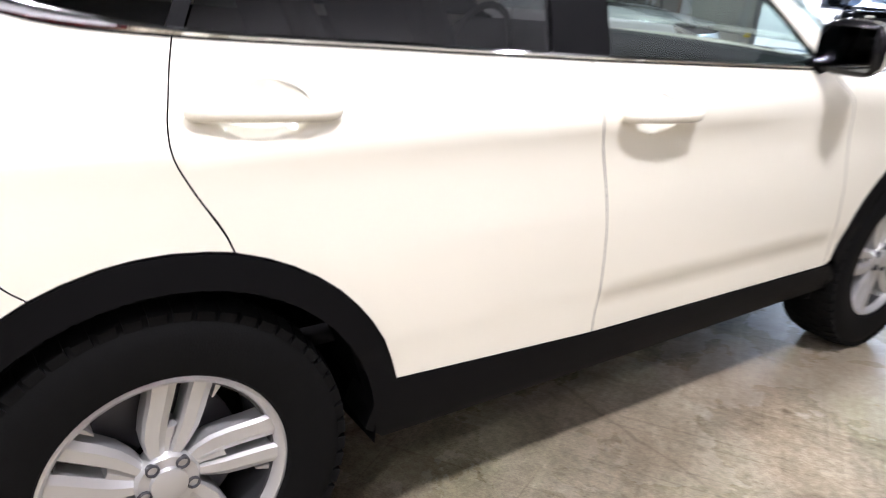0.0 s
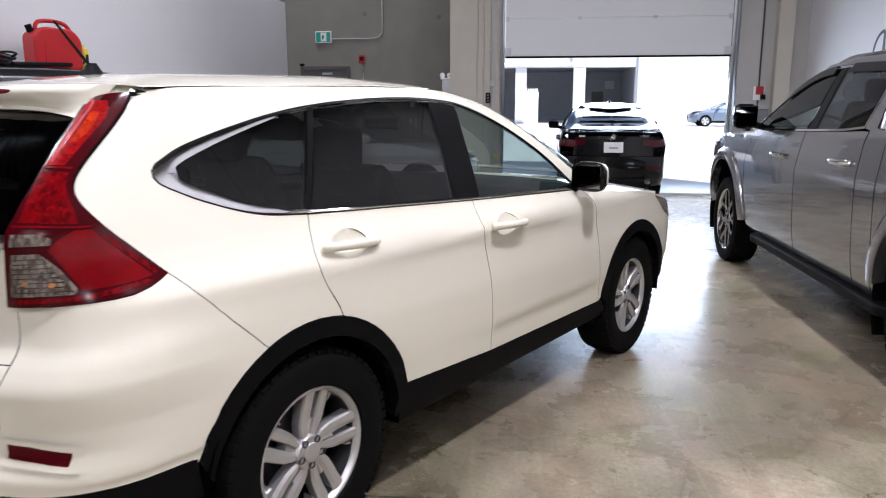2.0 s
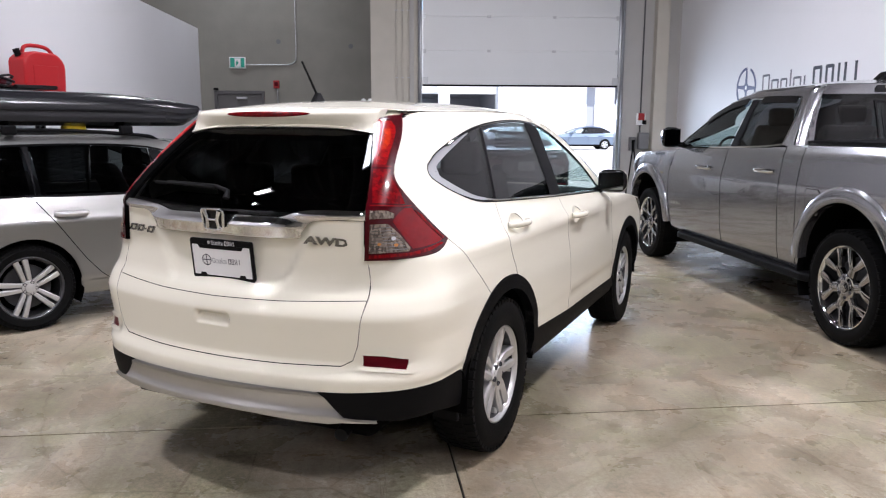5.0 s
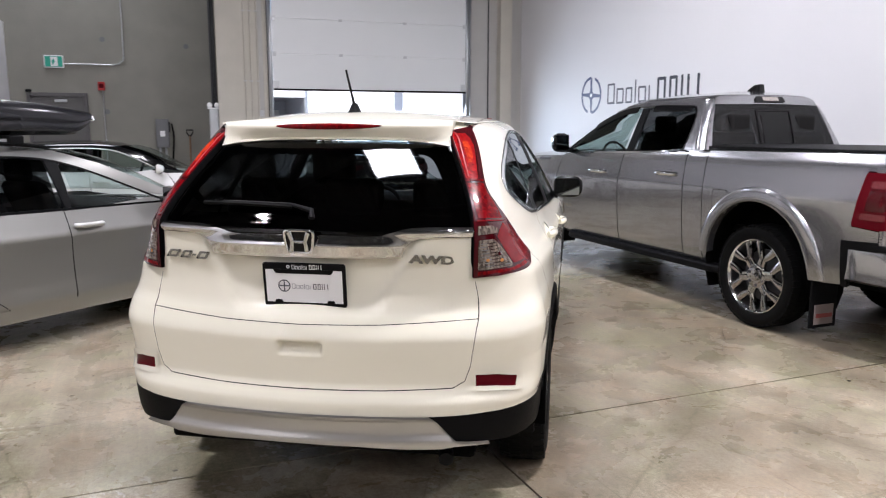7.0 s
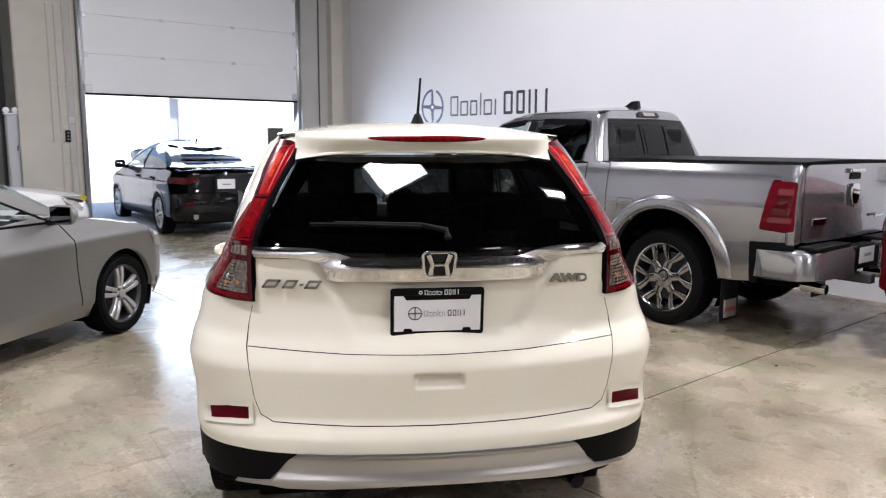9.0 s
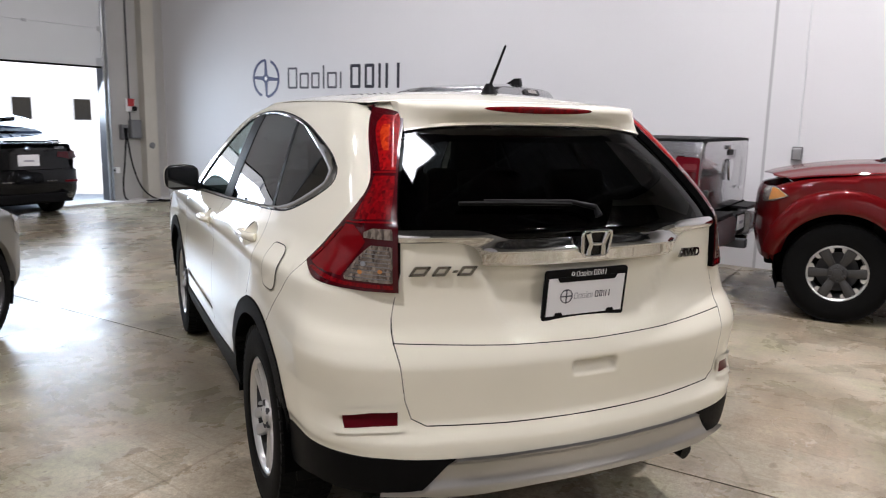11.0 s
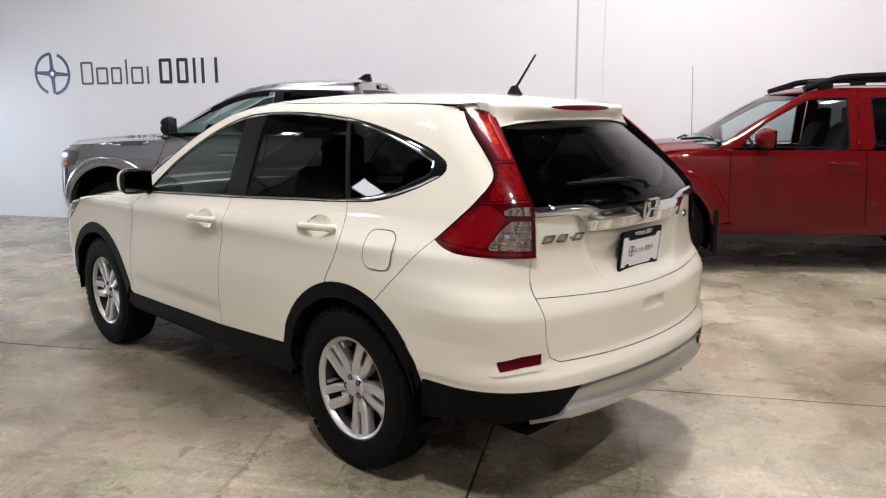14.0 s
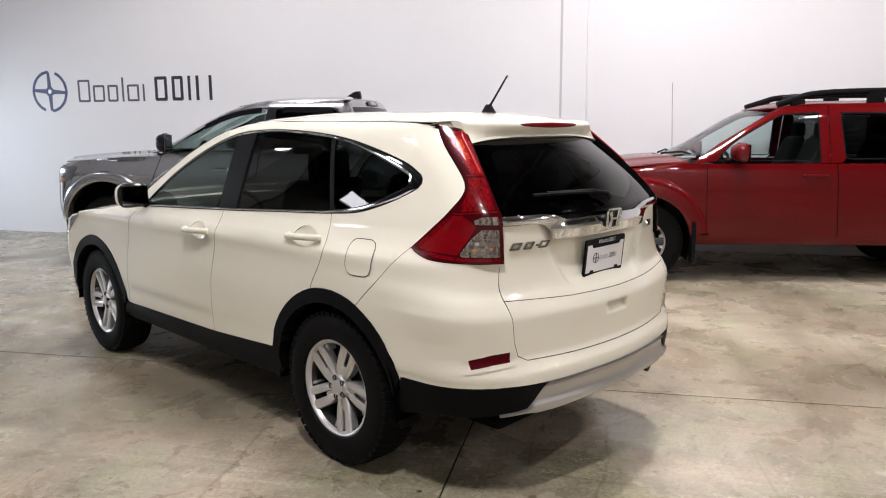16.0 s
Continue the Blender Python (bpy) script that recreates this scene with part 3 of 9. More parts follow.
def rounded(points, radius, steps=5):
    """A closed outline with its corners rounded; radius one number, or one a corner."""
    out, n = [], len(points)
    for i, p in enumerate(points):
        r = radius[i] if isinstance(radius, (list, tuple)) else radius
        p, a, b = Vector(p), Vector(points[i - 1]), Vector(points[(i + 1) % n])
        if r <= 0:
            out.append(tuple(p))
            continue
        la, lb = (a - p).length, (b - p).length
        q, w = p + (a - p) * min(r / la, 0.48), p + (b - p) * min(r / lb, 0.48)
        for k in range(steps + 1):
            t = k / steps
            out.append(tuple((1 - t) ** 2 * q + 2 * t * (1 - t) * p + t * t * w))
    return out


def arc(cx, cz, r, a0, a1, n=14):
    return [(cx + r * math.cos(math.radians(a0 + (a1 - a0) * k / n)), cz + r * math.sin(math.radians(a0 + (a1 - a0) * k / n))) for k in range(n + 1)]


def smooth_line(points, per=6):
    """A soft open line through points (Catmull-Rom)."""
    p = [Vector(q) for q in points]
    p = [2 * p[0] - p[1]] + p + [2 * p[-1] - p[-2]]
    out = []
    for i in range(1, len(p) - 2):
        for k in range(per):
            t = k / per
            out.append(tuple(0.5 * (2 * p[i] + (p[i + 1] - p[i - 1]) * t + (2 * p[i - 1] - 5 * p[i] + 4 * p[i + 1] - p[i + 2]) * t * t + (3 * p[i] - p[i - 1] - 3 * p[i + 1] + p[i + 2]) * t**3)))
    return out + [tuple(p[-2])]


def inset(outline, d):
    n = len(outline)
    area = sum(outline[i - 1][0] * outline[i][1] - outline[i][0] * outline[i - 1][1] for i in range(n))
    sg = 1 if area > 0 else -1
    out = []
    for i in range(n):
        a, p, b = Vector(outline[i - 1]), Vector(outline[i]), Vector(outline[(i + 1) % n])
        e, f = (p - a), (b - p)
        if e.length < 1e-9 or f.length < 1e-9:
            out.append(tuple(p))
            continue
        e, f = e.normalized(), f.normalized()
        n1, n2 = Vector((-e.y, e.x)), Vector((-f.y, f.x))
        h = (n1 + n2)
        h = h / max(h.length_squared / 2, 0.35) if h.length > 1e-6 else n1
        out.append(tuple(p + h * d * sg))
    return out


def panel(name, sheet, outline, material, parent, gap=0.0, lift=0.0, depth=0.012, step=0.045, mirror=False, label="", holes=(), shape=None, curl=0.0):
    """One panel cut from a sheet along an outline in its chart, with returned edges. lift: metres off the sheet; shape: further lift as a function of the chart;
    curl: how far the rim rolls in."""
    def dense(o):
        made = []
        for i in range(len(o)):
            a, b = Vector(o[i]), Vector(o[(i + 1) % len(o)])
            k = max(1, int((b - a).length / step))
            made += [tuple(a + (b - a) * j / k) for j in range(k)]
        return made
    loop = [outline[i] for i in range(len(outline)) if (Vector(outline[i]) - Vector(outline[i - 1])).length > 1e-4]
    if gap:
        loop = inset(loop, gap)
    loops = [dense(loop)] + [dense(h) for h in holes]
    verts, edges = [], []
    for l in loops:
        k = len(verts)
        verts += l
        edges += [(k + i, k + (i + 1) % len(l)) for i in range(len(l))]
    rim = len(verts)
    L = np.array(loops[0])
    lo, hi = L.min(0), L.max(0)
    ga, gb = np.meshgrid(np.arange(lo[0] + step / 2, hi[0], step), np.arange(lo[1] + step / 2, hi[1], step))
    pts = np.stack([ga.ravel(), gb.ravel()], 1)
    if len(pts):
        ins = np.zeros(len(pts), bool)
        near = np.full(len(pts), 9.0)
        for l in loops:
            q = np.array(l)
            for i in range(len(q)):
                a, b = q[i], q[(i + 1) % len(q)]
                c = (a[1] > pts[:, 1]) != (b[1] > pts[:, 1])
                with np.errstate(divide="ignore", invalid="ignore"):
                    ins ^= c & (pts[:, 0] < (b[0] - a[0]) * (pts[:, 1] - a[1]) / (b[1] - a[1]) + a[0])
                d = b - a
                t = np.clip(((pts - a) @ d) / max(d @ d, 1e-12), 0, 1)
                near = np.minimum(near, np.hypot(*(pts - a - t[:, None] * d).T))
        verts += [tuple(p) for p in pts[ins & (near > step * 0.45)]]
    cv, _, cf, _, _, _ = delaunay_2d_cdt([Vector(v) for v in verts], edges, [], 1, 1e-6)
    cv = np.array([tuple(v) for v in cv])
    for h in loops[1:]:
        mid = np.array([cv[list(f)].mean(0) for f in cf])
        q, cut = np.array(h), np.zeros(len(cf), bool)
        for i in range(len(q)):
            a, b = q[i], q[(i + 1) % len(q)]
            c = (a[1] > mid[:, 1]) != (b[1] > mid[:, 1])
            with np.errstate(divide="ignore", invalid="ignore"):
                cut ^= c & (mid[:, 0] < (b[0] - a[0]) * (mid[:, 1] - a[1]) / (b[1] - a[1]) + a[0])
        cf = [f for f, k in zip(cf, cut) if not k]
    place, norm = sheet.at(cv[:, 0], cv[:, 1]), sheet.normal(cv[:, 0], cv[:, 1])
    up = lift + (np.array([shape(a, b) for a, b in cv]) if shape else 0)
    place = place + norm * np.reshape(up, (-1, 1) if shape else ())
    faces = []
    for f in cf:
        a, b, c = (place[i] for i in f[:3])
        n = np.cross(b - a, c - a)
        faces.append(list(f) if n @ norm[f[0]] > 0 else list(f)[::-1])
    if shape:
        e = 0.006
        da = (np.array([shape(a + e, b) - shape(a - e, b) for a, b in cv]) / (2 * e))[:, None]
        db = (np.array([shape(a, b + e) - shape(a, b - e) for a, b in cv]) / (2 * e))[:, None]
        ta, tb = sheet.at(cv[:, 0] + e, cv[:, 1]) - sheet.at(cv[:, 0] - e, cv[:, 1]), sheet.at(cv[:, 0], cv[:, 1] + e) - sheet.at(cv[:, 0], cv[:, 1] - e)
        ta, tb = ta / (2 * e) + norm * da, tb / (2 * e) + norm * db
        bent = np.cross(ta, tb)
        bent /= np.maximum(np.linalg.norm(bent, axis=1, keepdims=True), 1e-9)
        bent *= np.sign((bent * norm).sum(1))[:, None]
    else:
        bent = norm
    count = {}
    for f in faces:
        for i in range(len(f)):
            k = (f[i], f[(i + 1) % len(f)])
            count[k] = 1
    border = [k for k in count if (k[1], k[0]) not in count]
    pl, nl = place.tolist(), bent.tolist()
    if depth:
        back = {}
        for a, b in border:
            for i in (a, b):
                if i not in back:
                    back[i] = len(pl)
                    pl.append((place[i] - norm[i] * depth).tolist())
                    nl.append(bent[i].tolist())
        for a, b in border:
            faces.append([b, a, back[a], back[b]])
    if mirror:
        pl = [(-x, y, z) for x, y, z in pl]
        nl = [(-x, y, z) for x, y, z in nl]
        faces = [f[::-1] for f in faces]
    me = bpy.data.meshes.new(name)
    me.from_pydata(pl, [], faces)
    inner_face = len(cf)
    me.shade_smooth()
    me.normals_split_custom_set_from_vertices(nl)
    me.materials.append(material)
    # Edges inside gaps take the liner's near-black: seam shade put into the colour.
    if gap and depth:
        me.materials.append(M_INNER)
        me.polygons.foreach_set("material_index", [int(i >= inner_face) for i in range(len(me.polygons))])
    ob = new(name, me)
    ob.parent = parent
    if label:
        ob["label"] = label
    return ob


def filled(pts, far=0.07, closed=False):
    """The same outline with points along its long edges."""
    out = []
    for i in range(len(pts)):
        a, b = pts[i], pts[(i + 1) % len(pts)]
        out.append(tuple(a))
        k = int(math.hypot(b[0] - a[0], b[1] - a[1]) / far) if closed or i + 1 < len(pts) else 0
        out += [(a[0] + (b[0] - a[0]) * j / (k + 1), a[1] + (b[1] - a[1]) * j / (k + 1)) for j in range(1, k + 1)]
    return out


# ---- other vehicles ----
class Kit:
    """Panels, lamps and fittings for one vehicle, cut from its shell."""

    def __init__(self, car, shell, paint):
        self.car, self.C, self.paint = car, shell, paint

    def S(self, pts):
        return [self.C.side(*p) for p in filled(pts, closed=True)]

    def B(self, pts):
        return [self.C.back(*p) if abs(p[0]) > 1e-4 else (0.0, p[1]) for p in pts]

    def both(self, name, outline, material=None, parent=None, **k):
        return [panel(name, self.C, outline, material or self.paint, (parent[i] if parent else self.car), mirror=bool(i), **k) for i in (0, 1)]

    def full(self, name, half, material=None, **k):
        """A rear panel from its right half, whose first and last points lie in the middle."""
        out = half + [(-a, b) for a, b in half[::-1] if abs(a) > 1e-6]
        return panel(name, self.C, out, material or self.paint, self.car, **k)

    def over(self, name, height, half, material=None, step=0.08, **k):
        out = half + [(-a, b) for a, b in half[::-1] if abs(a) > 1e-6]
        return panel(name, Cap(height), out, material or self.paint, self.car, step=step, **k)

    def nose(self, z0, z1, y, name="front_bumper", material=None):
        a, b = float(self.C.line(z0)[1][-1]) - 0.004, float(self.C.line(z1)[1][-1]) - 0.004
        self.both(name, [self.C.side(y, z0), self.C.side(y, (z0 + z1) / 2), self.C.side(y, z1), (b, z1), (a, (z0 + z1) / 2), (a, z0)], material)

    def screen(self, edge, z0, z1, material=M_CLEAR, name="windscreen"):
        a, b = float(self.C.line(z0)[1][-1]) - 0.001, float(self.C.line(z1)[1][-1]) - 0.001
        self.both(name, [self.C.side(*p) for p in filled(edge)] + [(b, z1), (a, z0)], material, depth=0.004)

    def arch(self, y, z, r, name="wheel_well"):
        for s in (1, -1):
            bm = bmesh.new()
            pr = arc(y, z, r, 205, -25, 18)
            w = float(self.C.at(*[np.array([q]) for q in self.C.side(y, z + r * 0.7)])[0][0]) - 0.02
            va, vb = [bm.verts.new((s * w, a, b)) for a, b in pr], [bm.verts.new((s * (w - 0.36), a, b)) for a, b in pr]
            for i in range(len(pr) - 1):
                bm.faces.new((va[i], va[i + 1], vb[i + 1], vb[i]))
            bm.faces.new(vb)
            part(name, bm, M_INNER, self.car)

    def flare(self, y, z, r_in, r_out, lift, a0=182, a1=0, thin_front=0.0, material=None):
        """A swollen lip round a wheel arch: it rises from the body, runs flat and turns in at the opening."""
        rows = ((0.0, -0.004), (0.05, lift * 0.42), (0.16, lift * 0.72), (0.40, lift * 0.90), (0.75, lift), (0.93, lift * 0.98), (1.0, lift * 0.84), (1.0, -0.05))
        turns = np.radians(np.linspace(a0, a1, 44))
        grid = []
        for q, up in rows:
            line = []
            for k in turns:
                r = r_out - thin_front * max(0.0, 1 - math.degrees(k) / 60) + (r_in - r_out + thin_front * max(0.0, 1 - math.degrees(k) / 60)) * q
                line.append((*self.C.side(y + r * math.cos(k), z + r * math.sin(k)), up))
            c, b = np.array([p[0] for p in line]), np.array([p[1] for p in line])
            grid.append(self.C.at(c, b) + self.C.normal(c, b) * np.array([[p[2]] for p in line]))
        for side in (1, -1):
            bm = bmesh.new()
            vs = [[bm.verts.new((side * p[0], p[1], p[2])) for p in line] for line in grid]
            for i in range(len(vs) - 1):
                for k in range(len(turns) - 1):
                    bm.faces.new((vs[i][k], vs[i + 1][k], vs[i + 1][k + 1], vs[i][k + 1]))
            bmesh.ops.recalc_face_normals(bm, faces=bm.faces)
            part("arch_flare", bm, material or self.paint, self.car, smooth=55)

    def handle(self, doors, y, z, half=0.11, material=None, r=0.015):
        x = float(self.C.at(*[np.array([q]) for q in self.C.side(y, z)])[0][0])
        for s, d in ((1, doors[0]), (-1, doors[1])):
            pts = [(s * (x + o), y + k, z) for k, o in ((-half, 0.003), (-half * 0.85, 0.03), (0, 0.038), (half * 0.85, 0.03), (half, 0.003))]
            part("handle", tube_bm([Vector(p) for p in smooth_line(pts, 3)], r, 10), material or self.paint, d)
            cup = rounded(self.S([(y - 0.07, z - 0.04), (y + 0.07, z - 0.04), (y + 0.07, z + 0.04), (y - 0.07, z + 0.04)]), 0.04, 4)
            c = self.C.side(y, z)
            panel("handle_cup", self.C, cup, self.paint, d, lift=0.0015, depth=0.001, step=0.02, mirror=s < 0, shape=lambda a, b: -0.014 * max(0.0, 1 - ((a - c[0]) / 0.07) ** 2 - ((b - c[1]) / 0.042) ** 2))

    def mirrors(self, x, y, z, size, cap, shell=M_GLOSSBLK, arm=0.16):
        for s in (1, -1):
            bm = bmesh.new()
            bmesh.ops.create_uvsphere(bm, u_segments=20, v_segments=12, radius=1.0)
            for v in bm.verts:
                p = v.co
                q = [math.copysign(abs(c) ** 0.6, c) for c in p]
                k = 1.0 if p.y < 0 else 0.92 - 0.25 * p.y
                v.co = Vector((q[0] * size[0] * k, q[1] * (size[1] if p.y > 0 else size[1] * 0.45), q[2] * size[2] * k))
            m = part("mirror", bm, cap, self.car, m=pose(s * x, y, z, 0, 0, -8 * s), smooth=60)
            part("mirror_glass", box_bm(-size[0] * 0.86, size[0] * 0.86, -size[1] * 0.50, -size[1] * 0.44, -size[2] * 0.82, size[2] * 0.82, 0.004), M_MIRROR, m)
            part("mirror_arm", tube_bm([(s * -size[0] * 0.6, 0, -size[2] * 0.6), (s * (-size[0] - arm * 0.5), 0, -size[2] * 0.85), (s * (-size[0] - arm), 0, -size[2])], 0.03, 8), shell, m)

    def cabin(self, x, rows, floor, belt, top, dash):
        for y in rows:
            for s in (1, -1):
                part("seat", prism_bm(smooth_line([(y, floor), (y - 0.06, belt - 0.1), (y - 0.16, top - 0.24), (y - 0.06, top - 0.22), (y + 0.08, belt - 0.1), (y + 0.18, floor + 0.22), (y + 0.55, floor + 0.24), (y + 0.58, floor)], 3), s * x - 0.23, s * x + 0.23, 0.03, "x"), M_SEAT, self.car)
                part("headrest", box_bm(s * x - 0.12, s * x + 0.12, y - 0.19, y - 0.09, top - 0.20, top - 0.04, 0.03), M_SEAT, self.car)
        w = x + 0.30
        part("dashboard", prism_bm(rounded([(dash, floor), (dash, belt - 0.06), (dash + 0.1, belt - 0.01), (dash + 0.6, belt - 0.04), (dash + 0.6, floor)], 0.05), -w, w, 0, "x"), M_SEAT, self.car)
        part("steering_wheel", tube_bm([(-x + 0.18 * math.cos(k * math.pi / 10), dash - 0.08 + 0.06 * math.sin(k * math.pi / 10), belt - 0.06 + 0.17 * math.sin(k * math.pi / 10)) for k in range(20)], 0.014, 6, closed=True), M_SEAT, self.car)
        part("cabin_floor", box_bm(-w, w, min(rows) - 0.5, dash + 0.5, floor - 0.05, floor), M_SEAT, self.car)

    def under(self, x, y0, y1, z0, z1):
        part("underbody", box_bm(-x, x, y0, y1, z0, z1, 0.03), M_INNER, self.car)


def windows(kit, outline, cuts, glass, frame_mat, doors, d=0.014):
    """Splits a window line into panes: cuts are the slanted pillars between them, as pairs of (y at the belt, lean)."""
    inner = inset(outline, d)
    zb = min(p[1] for p in inner)
    bands = [(-99, 0)] + list(cuts) + [(99, 0)]
    panes = []
    for i in range(len(bands) - 1):
        lo, hi = bands[i], bands[i + 1]
        keep = []
        for j in range(len(inner)):
            p, q = inner[j - 1], inner[j]
            for k in range(16):
                t = k / 16
                y, z = p[0] + (q[0] - p[0]) * t, p[1] + (q[1] - p[1]) * t
                if lo[0] + lo[1] * (z - zb) <= y <= hi[0] + hi[1] * (z - zb):
                    if not keep or abs(y - keep[-1][0]) + abs(z - keep[-1][1]) > 0.018:
                        keep.append((y, z))
        if len(keep) > 2:
            keep = filled(keep + keep[:1])[:-1]
            even = i % 2 == 0
            made = kit.both("door_glass" if even else "pillar_trim", kit.S(keep), glass[i // 2] if even else M_BLACKPL, lift=-0.004 if even else -0.001, depth=0.004 if even else 0.02)
            panes.append(made)
    kit_band(kit, outline, inner, frame_mat)
    return panes


def kit_band(kit, outer, inner, material, name="window_moulding", lift=0.001, ridge=0.0):
    """A thin closed moulding between two outlines of the same length, in one mesh a side."""
    n = len(outer)
    a, b = [kit.C.side(*p) for p in outer], [kit.C.side(*p) for p in inner]
    for flip in (False, True):
        pa = kit.C.at([p[0] for p in a], [p[1] for p in a]) + lift * kit.C.normal(np.array([p[0] for p in a]), np.array([p[1] for p in a]))
        pb = kit.C.at([p[0] for p in b], [p[1] for p in b]) + lift * kit.C.normal(np.array([p[0] for p in b]), np.array([p[1] for p in b]))
        if flip:
            pa, pb = pa * [-1, 1, 1], pb * [-1, 1, 1]
        bm = bmesh.new()
        out = np.array([-0.008 if not flip else 0.008, 0, 0])
        va, vb, vc, vd = ([bm.verts.new(p) for p in q] for q in (pa, pb, pa + out, pb + out))
        vm = [bm.verts.new(p) for p in pa * 0.55 + pb * 0.45 + np.array([-ridge if flip else ridge, 0, 0])] if ridge else None
        for i in range(n):
            j = (i + 1) % n
            if vm:
                bm.faces.new((va[i], va[j], vm[j], vm[i]))
                bm.faces.new((vm[i], vm[j], vb[j], vb[i]))
            else:
                bm.faces.new((va[i], va[j], vb[j], vb[i]))
            bm.faces.new((va[i], vc[i], vc[j], va[j]))
            bm.faces.new((vb[i], vb[j], vd[j], vd[i]))
        bmesh.ops.recalc_face_normals(bm, faces=bm.faces)
        part(name, bm, material, kit.car)




# ---- wheels ----
def wheel(name, R, rim, width, spokes, alloy, back, twin=True, slant=0.0, spoke_w=0.09, hub_r=0.062, bolts=5, tread="road", chrome=None, fork=0.55, thin=None, forked=0.0, blades=False):
    """A wheel on its axle: the outer face looks along +x, the middle of the tyre at the origin."""
    base = new(name)
    h = width / 2
    prof = [(-h * 0.80, rim + 0.004), (-h * 0.98, rim + 0.03), (-h, (R + rim) / 2), (-h * 0.93, R - 0.03), (-h * 0.80, R - 0.008), (-h * 0.5, R), (h * 0.5, R),
            (h * 0.80, R - 0.008), (h * 0.93, R - 0.03), (h, (R + rim) / 2 + 0.01), (h * 0.985, rim + 0.045), (h * 0.97, rim + 0.03), (h * 0.94, rim + 0.012), (h * 0.80, rim + 0.002), (h * 0.75, rim - 0.01), (-h * 0.75, rim - 0.01)]
    tyre = part("tyre", spin_bm(prof, 72, closed=True), M_RUBBER, base, smooth=40)
    blocks = bmesh.new()
    n = 54
    for k in range(n):
        a = 2 * math.pi * k / n
        for x0, x1, off in ((-0.92 * h, -0.52 * h, 0), (-0.46 * h, -0.06 * h, 0.5), (0.06 * h, 0.46 * h, 0), (0.52 * h, 0.92 * h, 0.5)):
            b = a + off * 2 * math.pi / n
            half = math.pi / n * 0.78
            edge = 0.010 if abs(x0) > 0.5 * h or abs(x1) > 0.9 * h else 0.0
            q = []
            for r in (R - 0.015, R + 0.0025):
                for x, bb in ((x0, b - half), (x1, b - half * 0.9), (x1, b + half), (x0, b + half * 0.9)):
                    drop = edge if abs(x) > 0.9 * h else 0.0
                    q.append(blocks.verts.new((x, (r - drop) * math.cos(bb), (r - drop) * math.sin(bb))))
            for f in ((4, 5, 6, 7), (0, 1, 5, 4), (1, 2, 6, 5), (2, 3, 7, 6), (3, 0, 4, 7)):
                blocks.faces.new([q[i] for i in f])
    bmesh.ops.recalc_face_normals(blocks, faces=blocks.faces)
    part("tread", blocks, M_RUBBER, tyre, smooth=None)["kind"] = "stuff"
    lip = [(h * 0.80, rim + 0.004), (h * 0.86, rim + 0.006), (h * 0.88, rim), (h * 0.84, rim - 0.007), (h * 0.66, rim - 0.014), (h * 0.66, rim - 0.006)]
    part("rim", spin_bm(lip, 72, closed=True), alloy, base)
    # Barrel and disc are coloured dark to paint in the shade behind the spokes.
    part("barrel", spin_bm([(h * 0.655, rim - 0.018), (-h * 0.7, rim - 0.028), (-h * 0.7, rim - 0.02), (h * 0.655, rim - 0.010)], 48, closed=True), M_DARKALLOY, base)
    part("brake_disc", spin_bm([(-0.02, 0.05), (-0.02, rim * 0.72), (0.0, rim * 0.72), (0.0, 0.05)], 40, closed=True), M_DARKSTEEL, base)
    part("wheel_back", spin_bm([(-h * 0.6, 0.0), (-h * 0.6, rim - 0.02), (-h * 0.62, rim - 0.02), (-h * 0.62, 0.0)], 32), back, base)

    def spoke_points(r0, r1, w0, w1, sl, off, z_in, z_out):
        out = []
        for k in range(7):
            t = k / 6
            r = r0 + (r1 - r0) * t
            w = w0 + (w1 - w0) * t
            c = off * (fork + (1 - fork) * t) + sl * t
            depth = z_in + (z_out - z_in) * t + 0.010 * math.sin(math.pi * t)
            out.append((r, c - w / 2, c + w / 2, depth))
        return out

    face = h * 0.84
    one = bmesh.new()
    offs = (-spoke_w * 0.60, spoke_w * 0.60) if twin else (0,)
    if forked:
        stem = [(hub_r * 0.7 + (rim * 0.60 - hub_r * 0.7) * t, 0.0, 0.074 - 0.010 * t) for t in (0, 0.5, 1)]
        arms = [[(rim * 0.50 + (rim * 0.985 - rim * 0.50) * t, s * forked * (0.10 + 0.90 * t**0.8), 0.046 + 0.026 * t) for t in (0, 0.33, 0.66, 1)] for s in (1, -1)]
        for line in [stem] + arms:
            ring = []
            for r, c, w in line:
                d = face - 0.022 + 0.016 * r / rim
                ring.append([one.verts.new(p) for p in ((d - 0.034, c - w / 2, r), (d - 0.008, c - w / 2, r), (d, c - w * 0.22, r), (d, c + w * 0.22, r), (d - 0.008, c + w / 2, r), (d - 0.034, c + w / 2, r))])
            for i in range(len(ring) - 1):
                for k in range(6):
                    one.faces.new((ring[i][k], ring[i][(k + 1) % 6], ring[i + 1][(k + 1) % 6], ring[i + 1][k]))
            one.faces.new(ring[0])
            one.faces.new(ring[-1][::-1])
        offs = ()
    if blades:
        def finger(rows, drop=0.0):
            """One bar of a spoke: rows of (radius, middle, width), with a broad flat face and a steep bevel on one side."""
            ring = []
            for r, c, w in rows:
                d = face - 0.020 + 0.015 * (r / rim) ** 2 - drop
                ring.append([one.verts.new(p) for p in ((d - 0.046, c - w * 0.50, r), (d - 0.010, c - w * 0.50, r), (d - 0.001, c - w * 0.40, r), (d, c + w * 0.16, r), (d - 0.007, c + w * 0.50, r), (d - 0.046, c + w * 0.50, r))])
